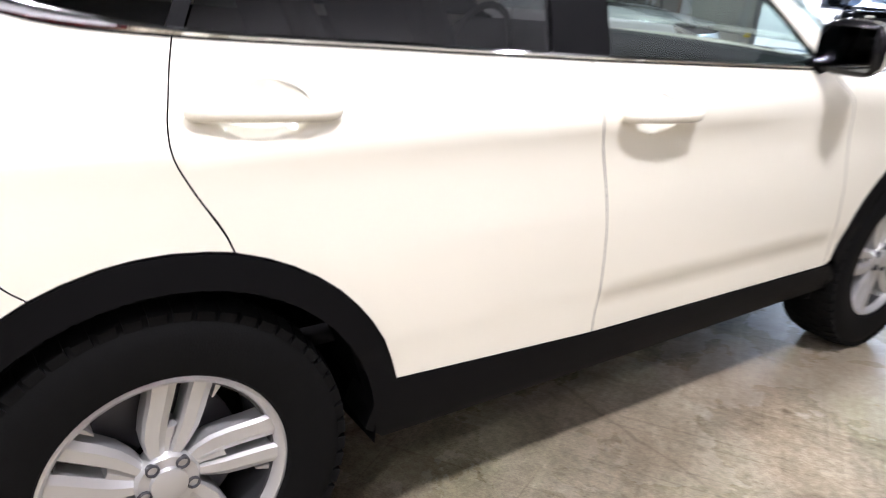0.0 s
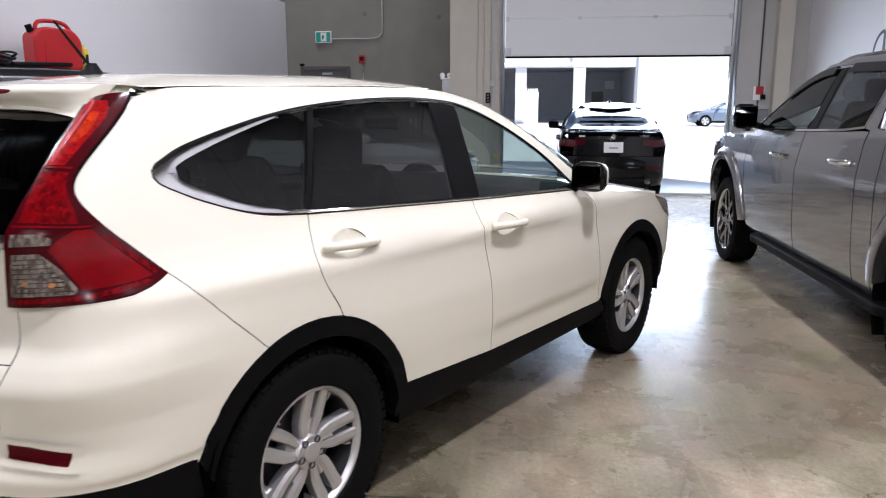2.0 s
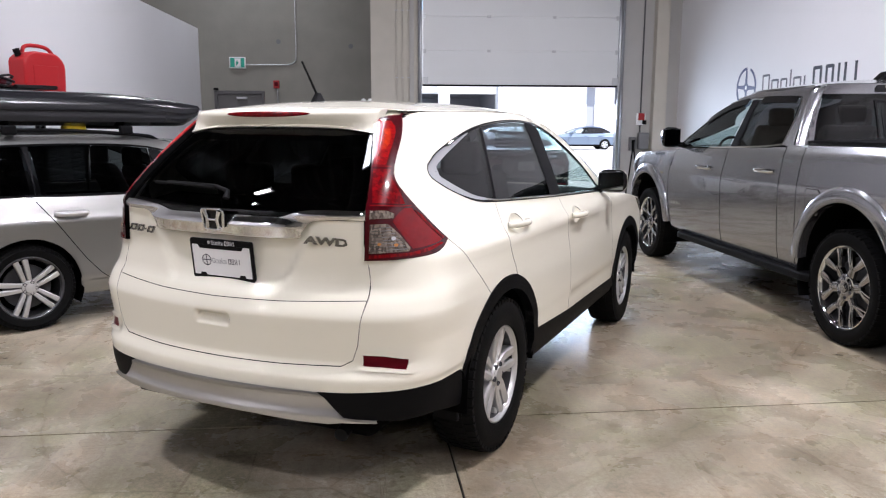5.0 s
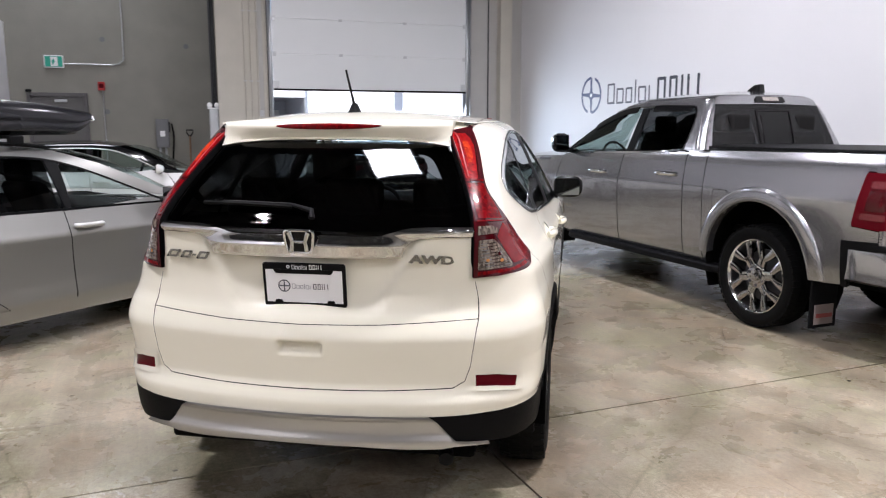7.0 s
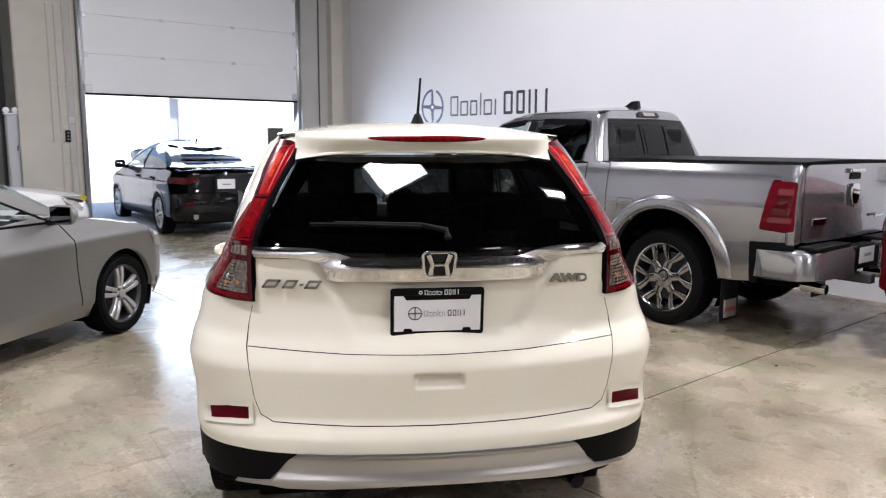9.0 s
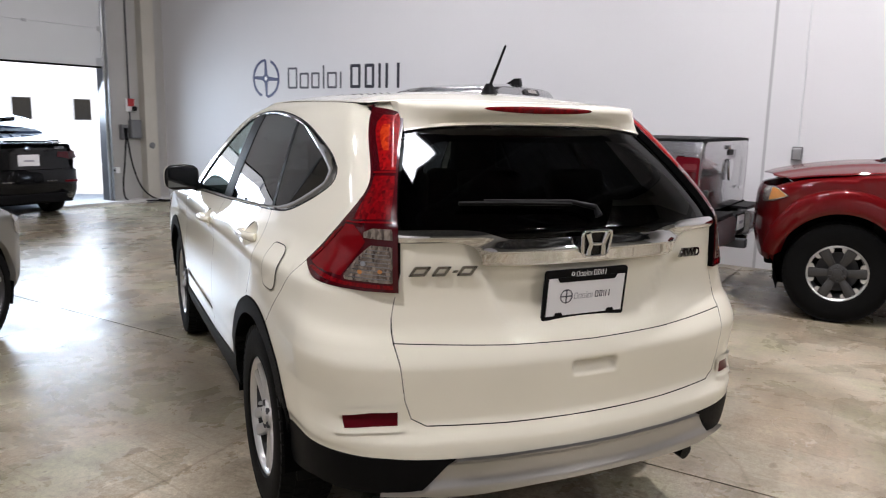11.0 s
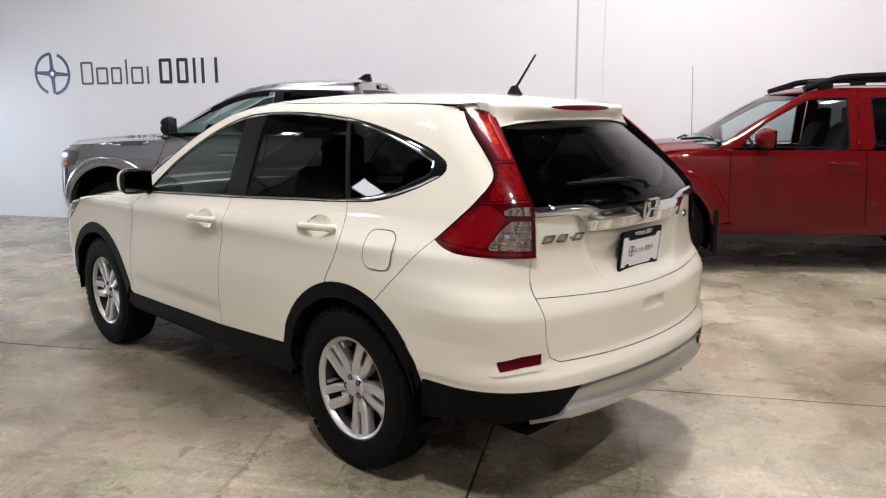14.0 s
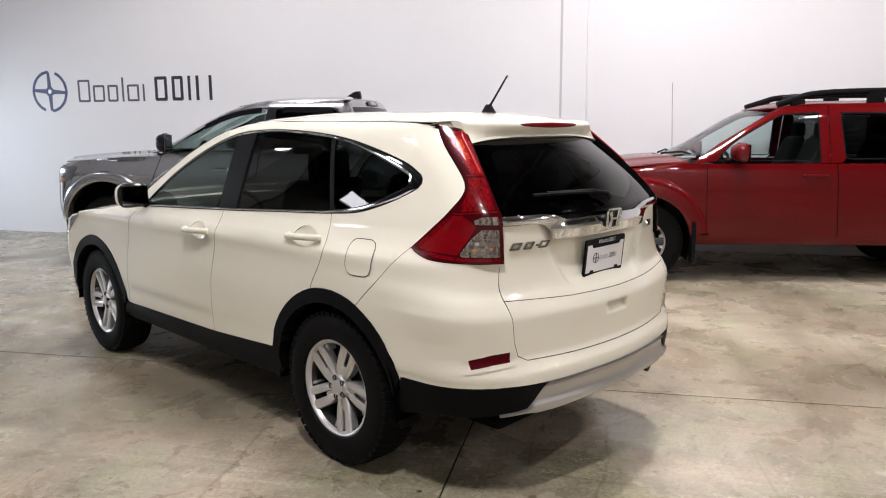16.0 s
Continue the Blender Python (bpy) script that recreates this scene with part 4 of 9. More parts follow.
            for i in range(len(ring) - 1):
                for k in range(6):
                    one.faces.new((ring[i][k], ring[i][(k + 1) % 6], ring[i + 1][(k + 1) % 6], ring[i + 1][k]))
            one.faces.new(ring[0])
            one.faces.new(ring[-1][::-1])
        lean = lambda r: 0.045 * (r - 0.04) / (rim - 0.04)
        for sgn, base_c, w1 in ((-1, -0.035, 0.046), (1, 0.032, 0.042)):
            finger([(r, base_c * k + lean(r), w1 * q) for r, k, q in ((0.040, 0.36, 0.50), (0.070, 0.70, 0.78), (0.100, 0.92, 0.94), (0.135, 1.0, 1.0), (0.175, 1.03, 1.02), (rim - 0.006, 1.10, 1.10))])
        finger([(0.040, lean(0.04), 0.012), (0.075, -0.003 + lean(0.075), 0.020), (0.112, -0.003 + lean(0.112), 0.022)], 0.006)
        finger([(0.150, 0.066 + lean(0.150), 0.004), (0.180, 0.074 + lean(0.180), 0.022), (rim - 0.006, 0.083 + lean(rim), 0.044)], 0.012)
        offs = ()
    for o in offs:
        rows = spoke_points(hub_r * 0.75, rim - 0.008, spoke_w * (0.52 if twin else 0.7), thin or spoke_w * (0.74 if twin else 1.35), slant, o, face - 0.022, face - 0.006)
        ring = []
        for r, c0, c1, d in rows:
            e = (c1 - c0) * 0.18
            ring.append([one.verts.new(p) for p in ((d - 0.032, c0, r), (d - 0.006, c0, r), (d, c0 + e, r), (d, c1 - e, r), (d - 0.006, c1, r), (d - 0.032, c1, r))])
        for i in range(len(ring) - 1):
            for k in range(6):
                one.faces.new((ring[i][k], ring[i][(k + 1) % 6], ring[i + 1][(k + 1) % 6], ring[i + 1][k]))
        one.faces.new(ring[0])
        one.faces.new(ring[-1][::-1])
    bmesh.ops.recalc_face_normals(one, faces=one.faces)
    first = part("spoke", one, chrome or alloy, base, smooth=14 if blades else 30)
    for k in range(1, spokes):
        o = new("spoke", first.data)
        o.parent, o.matrix_basis = base, Matrix.Rotation(2 * math.pi * k / spokes, 4, "X")
    part("hub", spin_bm([(face - 0.06, hub_r), (face - 0.020, hub_r * 1.05), (face - 0.012, hub_r * 0.95), (face - 0.012, 0.036), (face - 0.004, 0.034), (face - 0.001, 0.026), (face, 0.0)], 32), chrome or alloy, base)
    nut = spin_bm([(face - 0.03, 0.013), (face - 0.008, 0.013), (face - 0.006, 0.010), (face - 0.014, 0.009), (face - 0.014, 0.0)], 12)
    bmesh.ops.translate(nut, verts=nut.verts, vec=(0, 0, hub_r * 0.80))
    nut0 = part("lug_nut", nut, M_DARKSTEEL, base)
    nut0.matrix_basis = Matrix.Rotation(math.pi / bolts, 4, "X")
    for k in range(1, bolts):
        o = new("lug_nut", nut0.data)
        o.parent, o.matrix_basis = base, Matrix.Rotation(math.pi / bolts + 2 * math.pi * k / bolts, 4, "X")
    return base


def wheels_on(car, proto, half, axles, hub, turn=11, turns=()):
    """Puts four wheels under a car: proto is one finished wheel; turns: how far each is rolled."""
    for i, (y, s) in enumerate([(y, s) for y in axles for s in (1, -1)]):
        m = pose(s * half, y, hub, 0, 0, 0 if s > 0 else 180) @ pose(0, 0, 0, turns[i] if turns else turn + 31 * i)
        w = proto if i == 0 else copy_thing(proto, m)
        w.parent = car
        w.matrix_basis = m


def frame_bm(outline, stroke, h0, h1, axis="z"):
    """A flat loop: an outline of that stroke's width, from h0 to h1 along the axis."""
    made = bmesh.new()
    to = {"z": lambda a, b, h: (a, b, h), "y": lambda a, b, h: (a, h, b), "x": lambda a, b, h: (h, a, b)}[axis]
    inner = inset(outline, stroke)
    rings = [[made.verts.new(to(a, b, h)) for a, b in line] for line, h in ((outline, h0), (outline, h1), (inner, h1), (inner, h0))]
    n = len(outline)
    for i in range(n):
        j = (i + 1) % n
        for k in range(4):
            made.faces.new((rings[k][i], rings[k][j], rings[(k + 1) % 4][j], rings[(k + 1) % 4][i]))
    bmesh.ops.recalc_face_normals(made, faces=made.faces)
    return made


# letter-sized plain boxes (1) and bars (0) of the wall's graphic: start, end, height
ROW_THIN = [(0.0, 0.20, 0.315, 1), (0.25, 0.44, 0.235, 1), (0.49, 0.66, 0.235, 1), (0.725, 0.755, 0.335, 0), (0.81, 1.0, 0.235, 1), (1.06, 1.09, 0.235, 0)]
ROW_BOLD = [(1.255, 1.45, 0.335, 1), (1.525, 1.70, 0.335, 1), (1.775, 1.817, 0.335, 0), (1.90, 1.945, 0.335, 0), (2.10, 2.145, 0.335, 0)]


def glyph_row(parent, x0, y0, width, h0, h1, thin, bold, axis="z", sign=1):
    """The same row of plain loops and bars at any size."""
    k = width / 2.23
    for row, material, stroke in ((ROW_THIN, thin, 0.030), (ROW_BOLD, bold, 0.044)):
        for a, b, h, kind in row:
            line = [(x0 + sign * k * a, y0), (x0 + sign * k * b, y0), (x0 + sign * k * b, y0 + k * h), (x0 + sign * k * a, y0 + k * h)]
            if kind == 1:
                part("loop", frame_bm(rounded(line, 0.025 * k, 3), stroke * k, h0, h1, axis), material, parent)
            else:
                part("bar", prism_bm(line, h0, h1, 0, axis), material, parent)


# ---- white crossover ----
Z0, Z1 = 0.24, 1.60
REAR_LOW = [(0.24, -0.86), (0.33, -0.92), (0.40, -0.955), (0.48, -0.970), (0.552, -0.9735), (0.565, -0.9712), (0.598, -0.951), (0.625, -0.9405), (0.70, -0.9448), (0.785, -0.9502), (0.796, -0.9480), (0.85, -0.922), (0.90, -0.889), (1.0, -0.872), (1.10, -0.876), (1.17, -0.878), (1.22, -0.842), (1.29, -0.777), (1.36, -0.7067), (1.43, -0.631), (1.465, -0.5912), (1.4935, -0.5578)]


def swell(y, z):
    """The full lower quarter, and the line along the doors with a hollow below it."""
    quarter = 0.016 * max(0.0, 1 - abs(z - 0.80) / 0.11) * np.clip((-0.15 - y) / 0.4, 0, 1) ** 2
    d = np.clip(np.interp(y, [0.2, 0.97, 1.7, 2.4], [1.045, 0.985, 0.945, 0.92]) - z, 0, 1) / 0.085
    return quarter - 0.0075 * d * np.exp(1 - d) * np.clip((y - 0.05) / 0.25, 0, 1) * np.clip((2.5 - y) / 0.4, 0, 1)


def crossover_shell(high):
    """The body's skin; high: the rear line above the window."""
    return Shell(
        Z0, Z1,
        curve1([(0.24, 0.80), (0.34, 0.86), (0.45, 0.877), (0.53, 0.8805), (0.55, 0.887), (0.60, 0.889), (0.75, 0.892), (0.86, 0.8865), (0.93, 0.884), (0.978, 0.8865), (0.992, 0.8855), (1.05, 0.85), (1.12, 0.812), (1.16, 0.797), (1.33, 0.722), (1.45, 0.665), (1.53, 0.618), (1.57, 0.57), (1.60, 0.50)]),
        curve1(REAR_LOW + high),
        curve1([(0.24, 3.30), (0.45, 3.50), (0.70, 3.54), (0.85, 3.50), (0.97, 3.38), (1.02, 3.2), (1.07, 2.60), (1.10, 2.42), (1.30, 2.01), (1.50, 1.52), (1.57, 1.22), (1.60, 0.95)]),
        curve1([(0.24, 0.24), (1.0, 0.25), (1.2, 0.25), (1.55, 0.42)]),
        curve1([(0.24, 0.30), (1.0, 0.30), (1.1, 0.30), (1.6, 0.35)]),
        curve1([(0.24, 0.26), (0.5, 0.24), (0.8, 0.20), (1.1, 0.17), (1.3, 0.15), (1.6, 0.12)]),
        curve1([(0.24, 0.26), (1.0, 0.24), (1.1, 0.10), (1.6, 0.10)]),
        (0.4, curve1([(0.24, 0.04), (0.85, 0.04), (1.02, 0.075), (1.6, 0.06)])), (2.95, 0.05),
        swell,
    )


CRV = crossover_shell([(1.495, -0.5563), (1.500, -0.5545), (1.518, -0.568), (1.55, -0.545), (1.60, -0.45)])
CRV_LAMP = crossover_shell([(1.53, -0.514), (1.56, -0.474), (1.60, -0.42)])


def crv():
    car = thing("crossover_car", pose(0, 0, 0), "pearl white compact crossover with black plastic cladding, parked", "car")
    C, side, back = CRV, CRV.side, CRV.back

    def S(pts):
        return [side(*p) for p in filled(pts)]

    def mir(pts):
        return [(-a, b) for a, b in pts[::-1]]

    def both(name, outline, material, label="", sheet=C, **k):
        made = [panel(name, sheet, outline, material, car, label=label, **k), panel(name, sheet, outline, material, car, mirror=True, label=label, **k)]
        return made
    # window line, wheel arches, seams: all as (y, z) on the side
    dlo_bottom = smooth_line([(1.90, 1.075), (1.0, 1.112), (0.45, 1.140), (0.07, 1.160), (-0.12, 1.180), (-0.28, 1.232), (-0.375, 1.277)], 5) + [(-0.398, 1.292), (-0.408, 1.308), (-0.406, 1.324)]
    dlo_top = smooth_line([(-0.392, 1.341), (-0.29, 1.388), (-0.09, 1.443), (0.12, 1.486), (0.35, 1.513), (0.65, 1.530), (0.92, 1.528), (1.15, 1.500), (1.40, 1.412), (1.66, 1.275), (1.88, 1.110)], 5)
    roof_line = smooth_line([(-0.35, 1.556), (-0.1, 1.566), (0.3, 1.573), (0.7, 1.577), (1.0, 1.572), (1.22, 1.543), (1.48, 1.440), (1.74, 1.295), (2.02, 1.115)], 5)
    arch_r = arc(0.01, 0.36, 0.468, 163, 14, 22)
    arch_f = arc(2.62, 0.36, 0.468, 170, 12, 22)
    seam_c = smooth_line([(0.072, 1.160), (0.052, 1.08), (0.036, 1.0), (0.062, 0.935), (0.110, 0.855), (0.127, 0.815)], 4)
    seam_b = smooth_line([(0.978, 1.112), (0.972, 1.0), (1.010, 0.84), (1.034, 0.68), (1.046, 0.44)], 4)
    seam_a = smooth_line([(1.96, 1.06), (2.03, 0.98), (2.07, 0.855), (2.115, 0.62), (2.13, 0.43)], 4)
    G = 0.0014
    lower_arch = [p for p in arch_r if p[0] > 0.125]
    rear_door = S([p for p in dlo_bottom if 0.075 < p[0] < 0.975] + seam_c + lower_arch + [(0.463, 0.470), (0.75, 0.455)] + seam_b[::-1])
    front_door = S([p for p in dlo_bottom if 0.985 < p[0] < 1.9] + seam_b + [(1.5, 0.436)] + seam_a[::-1])
    cups = [[side(yc + 0.088 * math.cos(a), zc + 0.048 * math.sin(a)) for a in np.linspace(0, 2 * math.pi, 25)[:-1]] for yc, zc in ((0.20, 1.046), (1.155, 0.992))]
    doors_r = both("rear_door", rear_door, M_PEARL, gap=G, holes=[cups[0]], depth=0.005)
    doors_f = both("front_door", front_door, M_PEARL, gap=G, holes=[cups[1]], depth=0.005)
    tip = (-0.453, 1.055)
    LB, LSIDE = CRV_LAMP.back, CRV_LAMP.side
    lamp_out = [LSIDE(*p) for p in smooth_line([(-0.362, 1.541), (-0.402, 1.499), (-0.450, 1.454), (-0.503, 1.408), (-0.546, 1.370), (-0.582, 1.336), (-0.606, 1.308), (-0.617, 1.286), (-0.619, 1.268), (-0.611, 1.241), (-0.583, 1.198), (-0.555, 1.166), (-0.517, 1.127), tip], 3)]
    lamp_low = [side(-0.478, 1.042), side(-0.51, 1.030), side(-0.56, 1.018), side(-0.61, 1.013), side(-0.66, 1.010), side(-0.71, 1.007), back(0.70, 1.004), back(0.606, 1.002)]
    lamp_in = smooth_line([LB(0.606, 1.03), LB(0.606, 1.10), LB(0.603, 1.185), LB(0.586, 1.250), LB(0.562, 1.312), LB(0.540, 1.360), LB(0.516, 1.408), LB(0.490, 1.456), LB(0.476, 1.482), LB(0.468, 1.502), LB(0.472, 1.515), LB(0.490, 1.524), LB(0.516, 1.530), LB(0.545, 1.535)], 2)
    b_seam = [tip, (-0.300, 0.893), (-0.186, 0.785)]
    arch_top = [p for p in arch_r if -0.186 < p[0] < 0.124]
    quarter = [LSIDE(*p) for p in filled(seam_c[::-1] + [p for p in dlo_bottom if p[0] < 0.07] + dlo_top + roof_line[::-1])] + lamp_out[1:] + S(b_seam + arch_top)
    both("roof_corner", [LSIDE(-0.335, 1.552), LSIDE(-0.364, 1.543), LB(0.545, 1.536), LB(0.515, 1.532), LB(0.488, 1.526), LB(0.468, 1.516), LB(0.43, 1.520), LB(0.43, 1.566), LSIDE(-0.335, 1.575)], M_PEARL, sheet=CRV_LAMP, lift=-0.001, step=0.02, depth=0.004)
    both("roof_ditch", [LSIDE(-0.345, 1.549), LSIDE(-0.364, 1.544), LB(0.548, 1.538), LB(0.525, 1.5345), LB(0.525, 1.540), LB(0.548, 1.546), LSIDE(-0.35, 1.556)], M_BLACKPL, sheet=CRV_LAMP, lift=0.001, step=0.02, depth=0.004)
    both("body_side", quarter, M_PEARL, sheet=CRV_LAMP, gap=G, depth=0.005, step=0.03)
    # Dark strips behind the seams paint in the shade of the gaps.
    for line in (seam_a, seam_b, seam_c, [(-0.45, 1.05), b_seam[1], b_seam[2]]):
        both("seam_shade", S([(y - 0.012, z) for y, z in line] + [(y + 0.012, z) for y, z in line][::-1]), M_INNER, lift=-0.0055, depth=0.0)
    fender = S(seam_a[::-1]) + S([(2.25, 1.035), (2.6, 1.0), (3.0, 0.945), (3.12, 0.90), (3.16, 0.74), (3.12, 0.60)]) + S([p for p in arch_f[::-1] if 0.44 < p[1]])
    both("front_fender", fender, M_PEARL, gap=G, depth=0.005)
    gate_edge = [back(0.618, 0.985), back(0.632, 0.92), back(0.637, 0.86), back(0.624, 0.77), back(0.612, 0.69), back(0.592, 0.632), back(0.55, 0.609), back(0.3, 0.603), (0.0, 0.602)]
    right = [p for p in arch_r if p[0] < -0.186]
    low_edge = [side(-0.452, 0.517), side(-0.60, 0.517), back(0.80, 0.519), back(0.66, 0.519), back(0.50, 0.512), back(0.3, 0.508), (0.0, 0.507)]
    half = S([b_seam[1], b_seam[0]]) + lamp_low + gate_edge
    lower = S([b_seam[1], b_seam[2]] + right[::-1]) + low_edge
    bumper = panel("rear_bumper", C, half[:-1] + [(0.0, 0.602)] + mir(half)[1:] + [(-a, b) for a, b in lower][:-1] + [(0.0, 0.507)] + lower[::-1][1:], M_PEARL, car, gap=0.0009, lift=0.0, depth=0.005, step=0.016)
    smax = float(CRV.line(0.6)[1][-1])
    nose = S([(3.10, 0.46), (3.12, 0.60), (3.16, 0.74), (3.12, 0.895)]) + [(smax - 0.9, 0.90), (smax - 0.02, 0.90), (smax - 0.02, 0.36), (smax - 0.9, 0.36)] + S([(3.08, 0.36)])
    both("front_bumper", nose, M_PEARL)
    both("headlight", S([(2.86, 0.955), (3.12, 0.90), (3.25, 0.86), (3.20, 0.775), (3.05, 0.83)]), M_CLEARLENS, lift=0.006, label="clear headlight")
    # tailgate
    top = [back(0.618, 0.985), back(0.603, 1.06), back(0.603, 1.150)]
    recess = lambda s, z: -0.026 * (1 / (1 + math.exp((abs(s) - (0.28 + 0.55 * (z - 0.9))) / 0.010))) * (1 / (1 + math.exp((0.885 - z) / 0.012)))
    up = [(0.0, 0.838), back(0.3, 0.842), back(0.635, 0.858), back(0.630, 0.93)] + top + [back(0.40, 1.152), (0.0, 1.152)]
    gate = panel("tailgate", C, up[:-1] + mir(up)[:-1], M_PEARL, car, gap=G, step=0.022, shape=recess)
    dn = [(0.0, 0.603), back(0.3, 0.604), back(0.55, 0.610), back(0.592, 0.633), back(0.612, 0.69), back(0.624, 0.77), back(0.635, 0.858), back(0.3, 0.842), (0.0, 0.838)]
    grip = lambda s, z: -0.030 * (1 / (1 + math.exp((abs(s) - 0.080) / 0.0022))) * (1 / (1 + math.exp((z - 0.772) / 0.0012))) * max(0.0, min(1.0, (z - 0.728) / 0.03))
    panel("tailgate_lower", C, dn[:-1] + mir(dn)[:-1], M_PEARL, gate, gap=G, step=0.010, shape=grip)
    rg = [(0.0, 1.150), back(0.30, 1.150), back(0.40, 1.160), back(0.597, 1.166), back(0.594, 1.21), back(0.576, 1.265), back(0.554, 1.318), back(0.530, 1.366), back(0.505, 1.415), back(0.482, 1.460), back(0.466, 1.486), back(0.25, 1.490), (0.0, 1.491)]
    panel("rear_window", C, rg[:-1] + mir(rg)[:-1], M_TINT, gate, lift=-0.002, depth=0.004, step=0.02, label="dark privacy glass rear window")
    glass_line = rg[:-1] + mir(rg)[:-1]
    hole = rounded([back(-0.545, 1.185), back(0.545, 1.185), back(0.495, 1.32), back(0.415, 1.445), back(-0.415, 1.445), back(-0.495, 1.32)], [0.05, 0.05, 0.02, 0.05, 0.05, 0.02], 4)
    panel("window_frit", C, inset(glass_line, 0.003), M_INNER, gate, lift=-0.009, depth=0.0, step=0.03, holes=[hole], label="black printed border of the glass")
    top_line = [(0.0, 1.158), (0.19, 1.156), (0.27, 1.156), (0.30, 1.161), (0.33, 1.170), (0.375, 1.179), (0.43, 1.183), (0.515, 1.184), (0.608, 1.182)]
    low_line = [(0.606, 1.151), (0.515, 1.154), (0.445, 1.151), (0.405, 1.142), (0.380, 1.122), (0.363, 1.097), (0.352, 1.080), (0.225, 1.077), (0.0, 1.078)]
    ch = [back(x, z) if x > 0.001 else (0.0, z) for x, z in smooth_line(low_line[::-1], 3) + smooth_line(top_line[::-1], 3)]

    def bulge(s, z):
        """A folded bar: one facet looks up, one down, and both run out into the thin ends."""
        mid = 1 / (1 + math.exp((abs(s) - 0.345) / 0.018))
        fold = 0.006 + 0.018 * max(0.0, min(1.0, (1.160 - z) / 0.036)) if z > 1.124 else 0.010 + 0.014 * max(0.0, (z - 1.078) / 0.046)
        strip = 0.008 + 0.006 * max(0.0, 1 - ((z - 1.167) / 0.016) ** 2)
        return mid * fold + (1 - mid) * strip
    panel("chrome_garnish", C, ch[:-1] + [ch[-1]] + mir(ch)[1:-1], M_CHROME, gate, lift=0.002, step=0.011, shape=bulge, label="bright chrome garnish bar")
    # lamps
    lamp = lamp_out + lamp_low + lamp_in
    LS = CRV_LAMP

    def proud(s, z, more=0.0):
        """How far the lamp stands off the body: most at the tailgate, least along its front edge."""
        inner_s = float(np.interp(z, [1.0, 1.19, 1.31, 1.41, 1.47, 1.53], [0.62, 0.615, 0.575, 0.53, 0.50, 0.49]))
        t = max(0.0, min(1.0, 1 - (s - inner_s - 0.03) / 0.16))
        return 0.004 + 0.015 * t * t * (3 - 2 * t) + more
    mixp = lambda a, b, k: (a[0] + (b[0] - a[0]) * k, a[1] + (b[1] - a[1]) * k)
    at_z = lambda line, z: (float(np.interp(z, [p[1] for p in line], [p[0] for p in line])), z)
    front_up = sorted(lamp_out, key=lambda p: p[1])
    back_up = sorted([p for p in lamp_in if p[1] < 1.515], key=lambda p: p[1])
    across = lambda z, k: mixp(at_z(back_up, z), at_z(front_up, z), k)
    zs_up, zs_mid = (1.338, 1.37, 1.40, 1.43, 1.46, 1.485, 1.505), (1.204, 1.23, 1.26, 1.29, 1.322)
    upper = [across(z, 0.09) for z in zs_up] + [across(z, k) for z, k in zip(zs_up[::-1], (0.56, 0.72, 0.76, 0.74, 0.70, 0.66, 0.62))]
    middle = [across(z, 0.10) for z in zs_mid] + [across(z, k) for z, k in zip(zs_mid[::-1], (0.82, 0.84, 0.84, 0.80, 0.74))]
    # Orange glint of the bulb, painted as a patch over the upper lens.
    bulb = [across(z, 0.36) for z in (1.395, 1.42, 1.45, 1.475)] + [across(z, k) for z, k in zip((1.475, 1.45, 1.42, 1.395), (0.55, 0.62, 0.60, 0.52))]
    clear = rounded([back(0.622, 1.030), back(0.620, 1.138), side(-0.728, 1.138), side(-0.700, 1.098), side(-0.676, 1.045), side(-0.684, 1.032)], 0.006, 3)
    band = [back(0.618, 1.157), back(0.618, 1.181), side(-0.722, 1.181), side(-0.702, 1.172), side(-0.706, 1.157)]
    turn_area = [side(-0.652, 1.188), side(-0.610, 1.188), side(-0.560, 1.128), side(-0.510, 1.072), side(-0.496, 1.056), side(-0.540, 1.048), side(-0.668, 1.040), side(-0.692, 1.098), side(-0.712, 1.146), side(-0.690, 1.168)]
    turn_dark = [side(-0.600, 1.180), side(-0.566, 1.158), side(-0.520, 1.106), side(-0.478, 1.064), side(-0.490, 1.058), side(-0.548, 1.120)]
    low_strip = [back(0.622, 1.012), back(0.622, 1.024), side(-0.690, 1.026), side(-0.60, 1.038), side(-0.515, 1.048), side(-0.500, 1.042), side(-0.60, 1.026), side(-0.69, 1.016)]
    for flip in (False, True):
        tl = panel("tail_light", LS, lamp, M_LENSEDGE, car, gap=0.001, depth=0.03, step=0.016, mirror=flip, shape=proud, label="red tail light with a dark red rim and a clear lower lens")
        for name, line, material, more, label in (
            ("upper_lens", upper, M_BRIGHTLENS, 0.0016, "bright red upper lens"), ("bulb_glint", bulb, M_ORANGEGLINT, 0.0030, "orange bulb glint painted on the lens"), ("middle_lens", middle, M_REDLENS, 0.0016, "faceted red middle lens"),
            ("turn_lens", turn_area, M_TURNLENS, 0.0014, "plain bright red side lens"), ("side_marker", turn_dark, M_REDLENS, 0.0028, "darker red side marker"), ("low_strip", low_strip, M_REDLENS, 0.0014, ""),
            ("lens_band", band, M_REVERSE, 0.0018, "clear lens band"), ("clear_lens", clear, M_REVERSE, 0.0018, "ribbed clear reversing lens")):
            panel(name, LS, line, material, tl, depth=0.002, step=0.012, mirror=flip, label=label, shape=lambda a, b, m=more: proud(a, b, m))
        for k in range(8):
            a, b = 1.040 + 0.0118 * k, 1.0425 + 0.0118 * k
            end = -0.684 - 0.04 * k / 8
            p0, p1 = back(0.626, a)[0], side(end, a)[0] - 0.004
